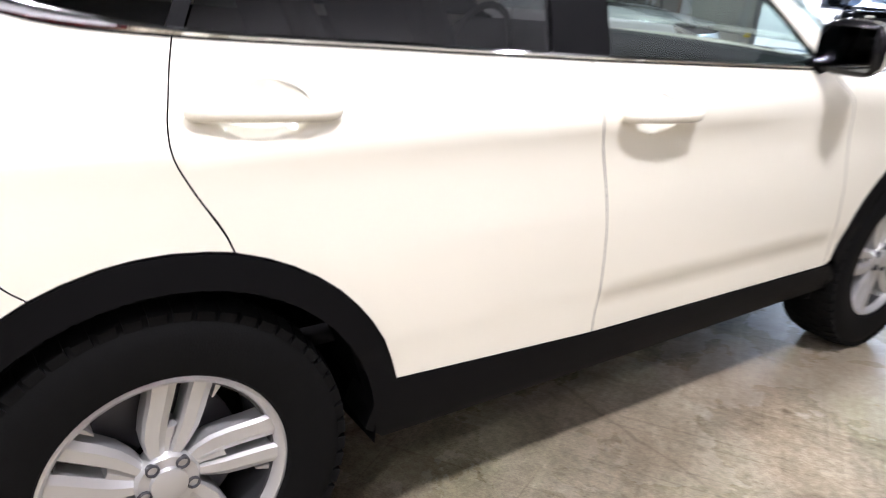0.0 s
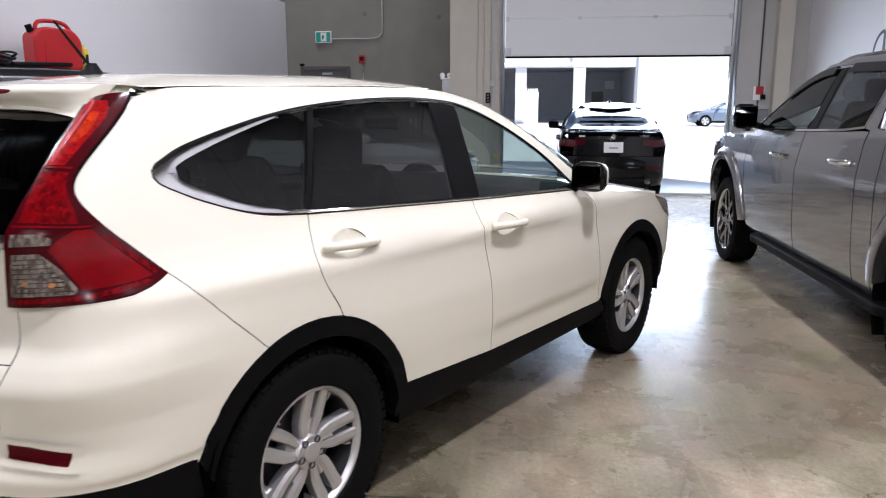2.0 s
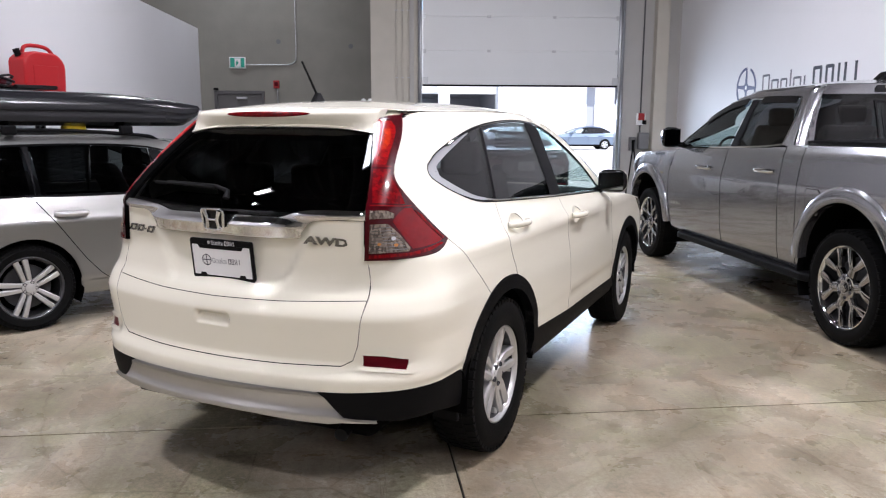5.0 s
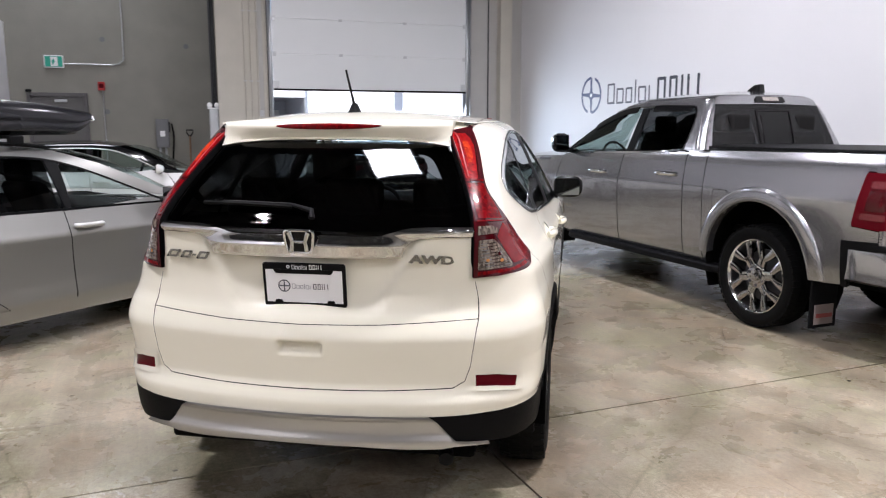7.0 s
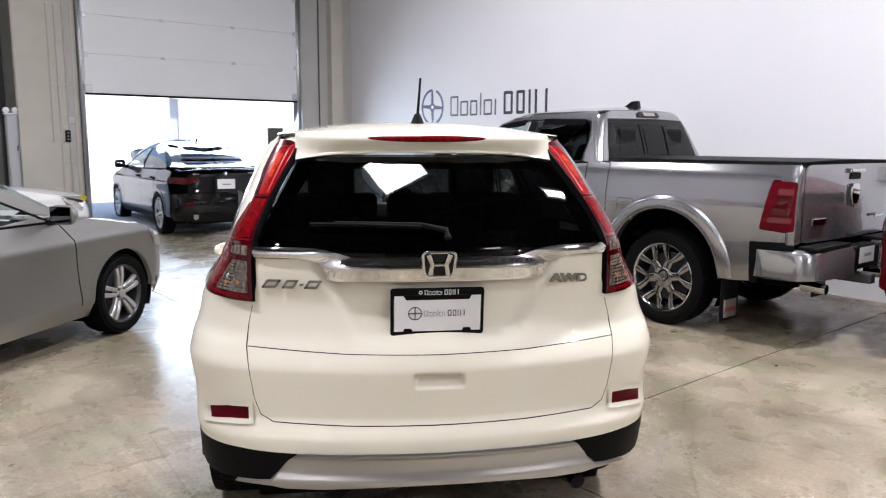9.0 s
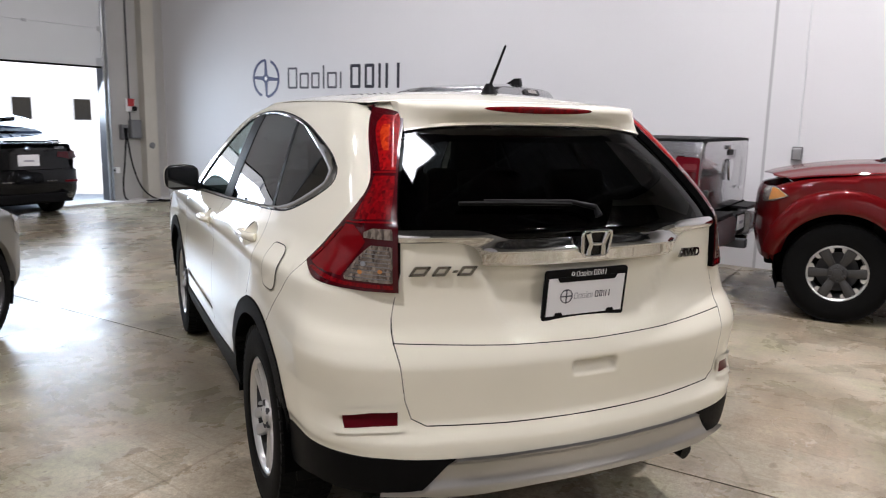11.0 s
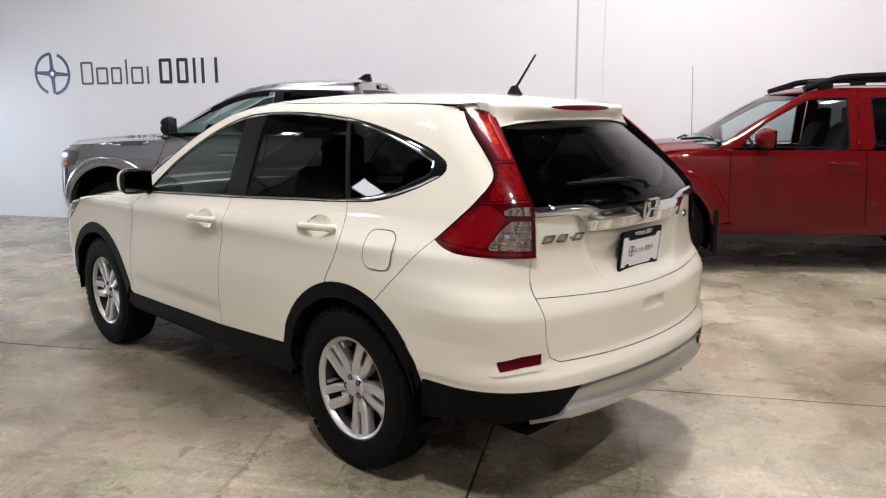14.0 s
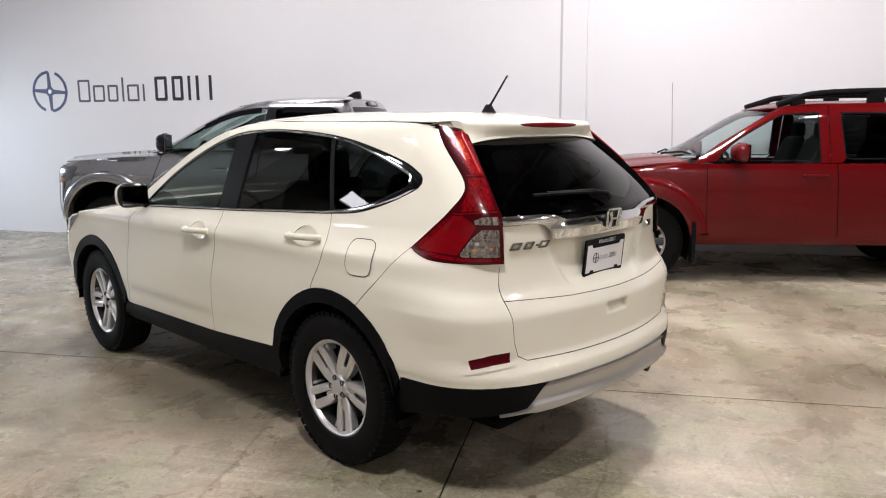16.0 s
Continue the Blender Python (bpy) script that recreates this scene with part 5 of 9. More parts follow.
            panel("lens_rib", LS, [(p0, a), (p1, a), (p1, b), (p0, b)], M_DARKCHROME, tl, step=0.02, depth=0.001, mirror=flip, shape=lambda a, b: proud(a, b, 0.0026))
        for cx, cz, r, material in ((0.652, 1.064, 0.007, M_AMBERLENS), (0.700, 1.058, 0.008, M_AMBERLENS), (0.690, 1.082, 0.009, M_CHROME)):
            o = back(cx, cz)
            panel("bulb", LS, [(o[0] + r * math.cos(q), cz + 0.8 * r * math.sin(q)) for q in np.linspace(0, 2 * math.pi, 13)[:-1]], material, tl, step=0.02, depth=0.001, mirror=flip, shape=lambda a, b: proud(a, b, 0.0034))
        for z0 in (1.1935, 1.330):
            ln = [across(z0, k) for k in (0.06, 0.3, 0.6, 0.85)]
            panel("lens_step", LS, ln + [(a, b + 0.004) for a, b in ln[::-1]], M_TURNLENS, tl, step=0.02, depth=0.001, mirror=flip, shape=lambda a, b: proud(a, b, 0.003))
        pipe = smooth_line([across(z, k) for z, k in ((1.345, 0.20), (1.39, 0.22), (1.43, 0.24), (1.46, 0.26), (1.485, 0.27), (1.503, 0.20), (1.508, 0.10))], 4)
        pos = LS.at([p[0] for p in pipe], [p[1] for p in pipe]) + LS.normal(np.array([p[0] for p in pipe]), np.array([p[1] for p in pipe])) * np.array([[proud(a, b, 0.002)] for a, b in pipe])
        part("light_pipe", tube_bm([Vector((-p[0] if flip else p[0], p[1], p[2])) for p in pos], 0.0032, 8), M_PINKLENS, tl, "pale red light pipe")
    glow = [back(0.630, 0.657), back(0.70, 0.653), side(-0.748, 0.634), side(-0.760, 0.596), back(0.70, 0.609), back(0.630, 0.614)]
    both("reflector", glow, M_REDDEEP, lift=0.0015, depth=0.002, step=0.012, label="dark red rear reflector")
    both("reflector_bezel", rounded([back(0.614, 0.674), back(0.70, 0.671), side(-0.730, 0.653), side(-0.744, 0.578), back(0.70, 0.592), back(0.614, 0.598)], 0.010, 3), M_PEARL, lift=0.0085, depth=0.010, step=0.010, holes=[inset(glow, -0.002)])
    # cladding
    A1 = arc(0.01, 0.355, 0.408, 170, 8, 24)
    both("rear_arch_trim", S(arc(0.01, 0.36, 0.466, 162, 14, 24) + A1[::-1]), M_CLAD, lift=0.006, depth=0.05, step=0.03, label="grained black wheel arch trim")
    both("front_arch_trim", S(arc(2.62, 0.36, 0.466, 166, 8, 24) + arc(2.62, 0.355, 0.408, 172, 4, 24)[::-1]), M_CLAD, lift=0.006, depth=0.05, step=0.03, label="grained black wheel arch trim")
    both("sill_trim", S([(0.44, 0.470), (0.75, 0.455), (1.04, 0.440), (1.6, 0.434), (2.17, 0.428), (2.23, 0.36), (2.2, 0.33), (1.0, 0.318), (0.45, 0.318), (0.40, 0.36)]), M_CLAD, lift=0.004, depth=0.10, label="grained black sill trim")
    blk = [side(-0.440, 0.515), side(-0.60, 0.515), back(0.80, 0.517), back(0.66, 0.517), back(0.47, 0.513), back(0.50, 0.49), back(0.565, 0.412), back(0.74, 0.395), side(-0.62, 0.395), side(-0.45, 0.36), side(-0.40, 0.36)]
    both("bumper_corner_trim", blk, M_CLAD, lift=0.002, depth=0.05, label="grained black lower bumper trim")
    sk = [(0.0, 0.516)] + [back(x, z) for x, z in ((0.2, 0.516), (0.38, 0.513), (0.445, 0.513), (0.470, 0.509), (0.490, 0.498), (0.516, 0.465), (0.545, 0.424), (0.562, 0.414), (0.60, 0.409), (0.675, 0.4035), (0.675, 0.400), (0.60, 0.402), (0.56, 0.401), (0.51, 0.393), (0.39, 0.394), (0.2, 0.404))] + [(0.0, 0.407)]

    def scoop(s, z):
        """A rolled rim along the top, a hollow face, a lip along the bottom."""
        rim = 0.012 / (1 + math.exp((0.503 - z) / 0.0022))
        lip = 0.010 / (1 + math.exp((z - 0.432) / 0.004))
        return rim + lip - 0.010 * max(0.0, 1 - ((z - 0.468) / 0.045) ** 2)
    panel("skid_trim", C, sk[:-1] + [(0.0, 0.407)] + mir(sk)[1:-1], M_BUMPSILVER, car, lift=0.006, step=0.010, depth=0.04, shape=scoop, label="silver painted skid trim")
    # glass and its frames, on the side
    dlo = dlo_bottom + dlo_top
    thin, thick = inset(dlo, 0.009), [(max(y, -0.338 + 3.0 * (z - 1.312) ** 2), z) for y, z in inset(dlo, 0.032)]
    wide = [max(0.0, min(1.0, (0.12 - p[0]) / 0.42)) for p in dlo]
    inner = [(a[0] + (b[0] - a[0]) * k, a[1] + (b[1] - a[1]) * k) for a, b, k in zip(thin, thick, wide)]
    kit_band(Kit(car, C, M_PEARL), dlo, inner, M_CHROME, ridge=0.004)
    kit_band(Kit(car, C, M_PEARL), inset(dlo, -0.005), inset(dlo, 0.001), M_BLACKPL, "window_seal", 0.0006)

    def cut(y0, y1, lean=0.0):
        """The part of the window line between two slanted pillars."""
        keep = []
        for i in range(len(inner)):
            p, q = inner[i - 1], inner[i]
            n = 24
            for k in range(n):
                t = k / n
                y, z = p[0] + (q[0] - p[0]) * t, p[1] + (q[1] - p[1]) * t
                if y0(z) <= y <= y1(z):
                    keep.append((y, z))
        out = [keep[0]]
        for p in keep[1:]:
            if abs(p[0] - out[-1][0]) + abs(p[1] - out[-1][1]) > 0.005:
                out.append(p)
        return filled(out + out[:1])[:-1]
    p0, p1 = (lambda z: -9), (lambda z: 0.062 + (z - 1.17) * 0.50)
    p2, p3 = (lambda z: 0.092 + (z - 1.17) * 0.50), (lambda z: 0.865 + (z - 1.13) * 0.14)
    p4, p5 = (lambda z: 1.045 + (z - 1.12) * 0.13), (lambda z: 9)
    both("quarter_glass", S(cut(p0, p1)), M_TINT, lift=-0.004, depth=0.004, label="dark tinted quarter glass")
    for d, o in zip(doors_r, both("rear_door_glass", S(cut(p2, p3)), M_TINT, lift=-0.004, depth=0.004, label="dark tinted door glass")):
        o.parent = d
    for d, o in zip(doors_f, both("front_door_glass", S(cut(p4, p5)), M_DOORGLASS, lift=-0.004, depth=0.004, label="clear door glass")):
        o.parent = d
    both("rear_pillar_trim", S(cut(p1, p2)), M_BLACKPL, lift=-0.002, depth=0.02)
    both("centre_pillar_trim", S(cut(p3, p4)), M_BLACKPL, lift=-0.001, depth=0.02)
    # roof
    def roof_z(x, y):
        edge = np.interp(y, [-0.56, -0.35, -0.1, 0.3, 0.7, 1.0, 1.22], [1.554, 1.560, 1.568, 1.575, 1.579, 1.574, 1.545])
        crown = 0.052 * (1 - 0.82 * np.clip(-y / 0.57, 0, 1) ** 2) * (1 - 0.4 * np.clip((y - 0.6) / 0.58, 0, 1) ** 2)
        return edge + crown * (1 - np.clip(np.abs(x) / 0.578, 0, 1) ** 2.4)
    cap = Cap(roof_z)
    rim_y = [(float(C.at(*[np.array([q]) for q in side(y, z)])[0][0]) + 0.003, y) for y, z in roof_line if -0.36 < y < 1.02]
    rl = [(0.0, -0.500), (0.10, -0.497), (0.20, -0.484), (0.30, -0.466), (0.40, -0.434), (0.47, -0.395)] + rim_y + [(0.50, 1.09), (0.25, 1.16), (0.0, 1.18)]
    panel("roof", cap, rl + [(-a, b) for a, b in rl[::-1][1:-1]], M_PEARL, car, step=0.03, depth=0.004)
    panel("headliner", Cap(lambda x, y: roof_z(x, y) - 0.035), [(a * 0.97, b * 0.97) for a, b in rl] + [(-a * 0.97, b * 0.97) for a, b in rl[::-1][1:-1]], M_HEADLINER, car, step=0.15, depth=0.004)
    both("roof_moulding", [side(-0.34, 1.556)] + S(roof_line[1:26]) + S([(y, z + 0.0045) for y, z in roof_line[1:26]][::-1]), M_GLOSSBLK, lift=0.001, depth=0.006)
    # spoiler: from the roof's rear seam over a rounded lip down to the glass
    def tail_y(x):
        return np.interp(np.abs(x), [0.0, 0.15, 0.30, 0.42, 0.49], [-0.574, -0.566, -0.540, -0.500, -0.448])

    def lip_y(x, z):
        q = CRV_LAMP.back(max(abs(x), 1e-3), z)
        return float(CRV_LAMP.at(np.array([q[0]]), np.array([q[1]]))[0][1])
    bm, rows = bmesh.new(), []
    for u in np.linspace(-1, 1, 61):
        xt, xb, dr = 0.482 * u, 0.480 * u, 0.026 * abs(u) ** 3.5
        ye = float(tail_y(xt))
        rz = lambda y: float(roof_z(np.array([xt]), np.array([y]))[0])
        e = rz(ye)
        prof = [(xt, ye + 0.075, rz(ye + 0.075) - 0.0012), (xt, ye + 0.045, rz(ye + 0.045) - 0.0012), (xt, ye + 0.018, rz(ye + 0.018) - 0.0016), (xt, ye + 0.004, e - 0.004), (xt, ye - 0.004, e - 0.009), (xt, ye - 0.009, e - 0.017),
                (xt, ye - 0.010, e - 0.026), ((xt + xb) / 2, (ye - 0.006 + lip_y(xb, 1.508 - dr)) / 2 - 0.006, (e - 0.034 + 1.512 - dr) / 2), (xb, lip_y(xb, 1.506 - dr) - 0.008, 1.506 - dr), (xb, lip_y(xb, 1.4965 - dr) - 0.008, 1.4965 - dr), (xb, lip_y(xb, 1.4935 - dr) + 0.004, 1.4935 - dr), (xb, lip_y(xb, 1.494 - dr) + 0.03, 1.497 - dr)]
        rows.append([bm.verts.new(p) for p in prof])
    for a, b in zip(rows, rows[1:]):
        for k in range(len(a) - 1):
            bm.faces.new((a[k], a[k + 1], b[k + 1], b[k]))
    bm.faces.new(rows[0])
    bm.faces.new(rows[-1][::-1])
    bmesh.ops.recalc_face_normals(bm, faces=bm.faces)
    part("spoiler", bm, M_PEARL, car, smooth=60)
    bm, rows = bmesh.new(), []
    for u in np.linspace(-0.999, 0.999, 41):
        x, h = 0.222 * u, math.sqrt(1 - u * u)
        ye = float(tail_y(x))
        e = float(roof_z(np.array([x]), np.array([ye]))[0])
        rows.append([bm.verts.new((x, ye - 0.0075 + 0.0045 * k * h - 0.0075 * h * (1 - k * k) ** 0.7, e - 0.0165 + 0.012 * k * h + 0.004 * h * (1 - k * k))) for k in np.linspace(-1, 1, 9)])
    for a, b in zip(rows, rows[1:]):
        for k in range(8):
            bm.faces.new((a[k], a[k + 1], b[k + 1], b[k]))
        bm.faces.new((a[8], a[0], b[0], b[8]))
    bmesh.ops.recalc_face_normals(bm, faces=bm.faces)
    part("brake_light", bm, M_REDLENS, car, "red high-level brake light", smooth=80)
    # windscreen and hood
    ws = [side(2.03, 1.115), side(1.76, 1.295), side(1.50, 1.44), side(1.24, 1.543)] + [(float(C.line(1.565)[1][-1]) - 0.001, 1.565), (float(C.line(1.11)[1][-1]) - 0.001, 1.11)]
    both("windscreen", ws, M_CLEAR, depth=0.004, label="clear windscreen")
    hood_z = lambda x, y: 1.085 - 0.085 * np.clip((y - 2.1) / 1.0, 0, 3) ** 1.8 - 0.05 * (np.abs(x) / 0.8) ** 2.2
    hl = [(0.0, 2.42), (0.45, 2.36), (0.70, 2.20), (0.80, 2.05), (0.845, 2.25), (0.845, 2.7), (0.82, 3.05), (0.70, 3.25), (0.4, 3.40), (0.0, 3.45)]
    panel("hood", Cap(hood_z), hl + [(-a, b) for a, b in hl[::-1][1:-1]], M_PEARL, car, step=0.07, depth=0.02)
    panel("cowl", Cap(lambda x, y: 1.062 + 0 * x), [(0.79, 1.95), (0.79, 2.1), (0.45, 2.40), (-0.45, 2.40), (-0.79, 2.1), (-0.79, 1.95)], M_BLACKPL, car, step=0.1)
    # dark liner behind the panels, added so that the gaps read dark
    lin = [side(0.50, 0.33), side(2.10, 0.33), side(2.12, 0.6), side(2.2, 0.8), side(2.62, 0.86), side(3.0, 0.78), side(3.1, 0.6), side(3.1, 0.4), (smax - 0.03, 0.4), (smax - 0.03, 0.86)] + S([(3.0, 0.86), (2.3, 0.96), (1.9, 1.04), (1.0, 1.09), (0.1, 1.14), (-0.1, 1.16), (-0.4, 1.2)]) + [back(0.60, 1.15), (0.001, 1.09), (0.001, 0.42)] + [back(0.5, 0.42), side(-0.55, 0.42), side(-0.46, 0.5), side(-0.35, 0.7), side(-0.2, 0.82), side(0.0, 0.86), side(0.2, 0.82), side(0.4, 0.68), side(0.49, 0.5)]
    both("liner", lin, M_INNER, lift=-0.045, depth=0.0)
    under = bmesh.new()
    box_bm(-0.62, 0.62, -0.78, 3.25, 0.30, 0.36, 0.02, bm=under)
    part("underbody", under, M_INNER, car)
    for y in (0.0, 2.62):
        for s in (1, -1):
            bm = bmesh.new()
            pr = [(yy, zz) for yy, zz in arc(y, 0.36, 0.425, 186, -6, 20)]
            va = [bm.verts.new((s * 0.870, a, b)) for a, b in pr]
            vb = [bm.verts.new((s * 0.52, a, b)) for a, b in pr]
            for i in range(len(pr) - 1):
                bm.faces.new((va[i], va[i + 1], vb[i + 1], vb[i]))
            bm.faces.new(vb)
            bmesh.ops.solidify(bm, geom=bm.faces, thickness=0.01)
            part("wheel_well", bm, M_INNER, car)
    for y, s in ((-0.405, 1), (-0.405, -1), (2.19, 1), (2.19, -1)):
        part("mud_flap", box_bm(s * 0.765 - 0.06, s * 0.765 + 0.06, y - 0.010, y + 0.010, 0.27, 0.46, 0.008), M_BLACKPL, car)
    ex = tube_bm([(0.46, -0.55, 0.345), (0.50, -0.72, 0.340), (0.52, -0.835, 0.318)], 0.028, 14)
    part("exhaust_pipe", ex, M_BLACKPL, car)
    # mirrors and handles
    for s in (1, -1):
        bm = bmesh.new()
        bmesh.ops.create_uvsphere(bm, u_segments=24, v_segments=14, radius=1.0)
        for v in bm.verts:
            p = v.co
            q = Vector((math.copysign(abs(p.x) ** 0.62, p.x), math.copysign(abs(p.y) ** 0.8, p.y), math.copysign(abs(p.z) ** 0.62, p.z)))
            k = 1.0 if p.y < 0 else 0.92 - 0.25 * p.y
            v.co = Vector((q.x * 0.102 * k, q.y * 0.075 if p.y > 0 else q.y * 0.032, q.z * 0.076 * k))
        mr = part("mirror", bm, M_GLOSSBLK if s > 0 else M_GLOSSBLK, car, "door mirror with a white cap", pose(s * 0.925, 1.865, 1.147, 0, 0, s * -8), 60)
        cap_bm = bmesh.new()
        bmesh.ops.create_uvsphere(cap_bm, u_segments=24, v_segments=14, radius=1.0)
        for v in cap_bm.verts:
            p = v.co
            q = Vector((math.copysign(abs(p.x) ** 0.62, p.x), math.copysign(abs(p.y) ** 0.8, p.y), math.copysign(abs(p.z) ** 0.62, p.z)))
            k = 0.95 - 0.25 * max(p.y, 0)
            v.co = Vector((q.x * 0.105 * k, 0.012 + max(q.y, 0) * 0.072, q.z * 0.079 * k))
        part("mirror_cap", cap_bm, M_PEARL, mr, "pearl white mirror cap")
        part("mirror_glass", box_bm(-0.085, 0.085, -0.036, -0.033, -0.056, 0.056), M_MIRROR, mr, "mirror glass")
        part("mirror_arm", tube_bm([(s * -0.08, 0.0, -0.05), (s * -0.12, 0.0, -0.075), (s * -0.17, 0.0, -0.09)], [0.03, 0.028, 0.03], 10), M_BLACKPL, mr)
        for doors, yc, zc, ln in ((doors_r, 0.20, 1.046, 0.125), (doors_f, 1.155, 0.994, 0.125)):
            door = doors[0] if s > 0 else doors[1]
            xw = float(C.at(*[np.array([q]) for q in side(yc, zc)])[0][0])
            pts = [(s * (xw + o), yc + k, zc + zz) for k, o, zz in ((-ln, 0.004, 0.004), (-ln * 0.9, 0.016, 0.004), (-ln * 0.4, 0.028, 0.002), (ln * 0.3, 0.030, -0.002), (ln * 0.86, 0.024, -0.004), (ln, 0.004, -0.004))]
            hb = tube_bm([Vector(p) for p in smooth_line(pts, 4)], 0.016, 12)
            part("handle", hb, M_PEARL, door, "white pull handle")
            cup = cups[0] if yc < 0.5 else cups[1]
            mid = np.mean(cup, axis=0)
            panel("handle_cup", C, cup, M_PEARL, door, depth=0.0, step=0.012, mirror=s < 0, shape=lambda a, b, c=mid: -0.022 * max(0.0, 1 - ((a - c[0]) / 0.088) ** 2 - ((b - c[1]) / 0.048) ** 2))
    fl = rounded([side(-0.272, 0.914), side(-0.120, 0.914), side(-0.117, 1.064), side(-0.272, 1.064)], 0.05, 6)
    panel("fuel_flap", C, fl, M_PEARL, car, lift=0.0042, depth=0.004, step=0.012, mirror=True)
    panel("fuel_flap_gap", C, inset(fl, -0.0034), M_INNER, car, lift=0.0036, depth=0.001, step=0.012, mirror=True, holes=[inset(fl, 0.0015)])
    # rear badges, plate, wiper, aerial
    yp = -0.862
    plate = part("plate_frame", prism_bm(rounded([(-0.158, -0.083), (0.158, -0.083), (0.158, 0.083), (-0.158, 0.083)], 0.012), 0, 0.012, 0.003), M_BLACKPL, car, "black dealer plate frame", pose(0, yp - 0.002, 0.972, 96, 0, 0) @ pose(0, 0, 0))
    part("plate", box_bm(-0.146, 0.146, -0.066, 0.058, 0.0122, 0.0134), M_PLATE, plate, "white dealer plate")
    part("frame_tab", prism_bm(rounded([(-0.106, 0.044), (0.106, 0.044), (0.116, 0.060), (-0.116, 0.060)], 0.003), 0.0125, 0.0146), M_BLACKPL, plate)
    for x in (-0.10, 0.10):
        part("plate_screw", prism_bm(rounded([(x - 0.018, -0.072), (x + 0.018, -0.072), (x + 0.012, -0.056), (x - 0.012, -0.056)], 0.003), 0.0125, 0.0150), M_BLACKPL, plate)
    ringm = spin_bm([(0.0, 0.020), (0.001, 0.020), (0.001, 0.0235), (0.0, 0.0235)], 28, axis="z", closed=True)
    for a in (0, 90, 180, 270):
        c, s_ = math.cos(radians(a)), math.sin(radians(a))
        tube_bm([(0, 0, 0.0005), (0.021 * c, 0.021 * s_, 0.0005)], 0.002, 6, bm=ringm)
    part("plate_mark", ringm, M_INK, plate, m=pose(-0.076, -0.003, 0.0136))
    glyph_row(plate, -0.046, -0.014, 0.143, 0.0137, 0.0142, M_INKGREY, M_INK)
    part("tab_mark", spin_bm([(0.0, 0.0035), (0.0, 0.0065), (0.0008, 0.0065), (0.0008, 0.0035)], 16, axis="z", closed=True), M_SIGNWHITE, plate, m=pose(-0.058, 0.0695, 0.0121))
    glyph_row(plate, -0.044, 0.0605, 0.118, 0.0121, 0.0127, M_SIGNWHITE, M_SIGNWHITE)
    bz = 1.140
    em_line = rounded([(-0.056, 0.040), (0.056, 0.040), (0.046, -0.040), (-0.046, -0.040)], 0.018)
    emblem = part("emblem", prism_bm(em_line, 0, 0.012, 0.003), M_GLOSSBLK, car, "chrome maker's emblem", pose(0, -0.902, bz, 96, 0, 0))
    part("emblem_rim", tube_bm([(a, b, 0.013) for a, b in em_line], 0.0055, 8, closed=True), M_CHROME, emblem)
    for s in (1, -1):
        part("emblem_bar", tube_bm([(s * 0.036, 0.034, 0.013), (s * 0.023, 0.0, 0.016), (s * 0.029, -0.034, 0.013)], [0.011, 0.008, 0.010], 8), M_CHROME, emblem)
    part("emblem_bar", tube_bm([(-0.024, 0.0, 0.014), (0.024, 0.0, 0.014)], 0.007, 8), M_CHROME, emblem)
    words("AWD", 0.046, M_DARKCHROME, car, pose(0.468, -0.829, 1.070, 90, 0, 15) @ pose(0, 0, 0, 0, 0, 4) @ Matrix(((1.45, 0.25, 0, 0), (0, 0.8, 0, 0), (0, 0, 1, 0), (0, 0, 0, 1))), 0.004, "badge", "chrome drive badge", 0.05)
    for k, (a, b) in enumerate(((-0.580, -0.520), (-0.514, -0.462), (-0.440, -0.384))):
        line = rounded([(a - 0.004, -0.014), (b - 0.014, -0.014), (b + 0.006, 0.015), (a + 0.016, 0.015)], 0.004, 3)
        yy = -0.874 + 0.25 * max(abs(a), abs(b)) ** 2 - 0.012
        part("badge_loop", frame_bm(line, 0.0078, 0, 0.006), M_DARKCHROME, car, "chrome model badge", pose(0, yy, 1.065, 90, 0, 0) @ pose((a + b) / 2, 0, 0, 0, -13, 0) @ pose(-(a + b) / 2, 0, 0))
    part("badge_loop", prism_bm([(-0.458, -0.003), (-0.444, -0.003), (-0.441, 0.004), (-0.455, 0.004)], 0, 0.006), M_DARKCHROME, car, "", pose(0, -0.874 + 0.25 * 0.455 ** 2 - 0.012, 1.065, 90, 0, 0))
    arm = tube_bm([(0.035, -0.876, 1.218), (0.03, -0.86, 1.245), (-0.05, -0.838, 1.262), (-0.34, -0.800, 1.268)], [0.013, 0.010, 0.007, 0.005], 8)
    wiper = part("wiper", arm, M_BLACKPL, car, "black rear wiper")
    part("wiper_blade", tube_bm([(-0.05, -0.842, 1.255), (-0.25, -0.822, 1.262), (-0.42, -0.79, 1.262)], 0.007, 6), M_RUBBER, wiper)
    zb = float(roof_z(np.array([0.0]), np.array([-0.2]))[0])
    ab = bmesh.new()
    bmesh.ops.create_cone(ab, segments=20, radius1=0.030, radius2=0.011, depth=0.042, cap_ends=True)
    for v in ab.verts:
        v.co.y *= 1.5
        v.co.z += 0.022
    aerial = part("aerial_base", ab, M_BLACKPL, car, "black roof aerial", pose(0, -0.19, zb - 0.004), 50)
    part("aerial_mast", tube_bm([(0, -0.005, 0.030), (0, -0.118, 0.176)], [0.0062, 0.0044], 8), M_BLACKPL, aerial)
    # seats and wheel
    for x in (-0.37, 0.37):
        part("seat", prism_bm(smooth_line([(0.78, 0.55), (0.72, 0.95), (0.62, 1.22), (0.70, 1.25), (0.82, 1.0), (0.95, 0.72), (1.35, 0.74), (1.38, 0.55)], 4), x - 0.24, x + 0.24, 0.03, "x"), M_SEAT, car)
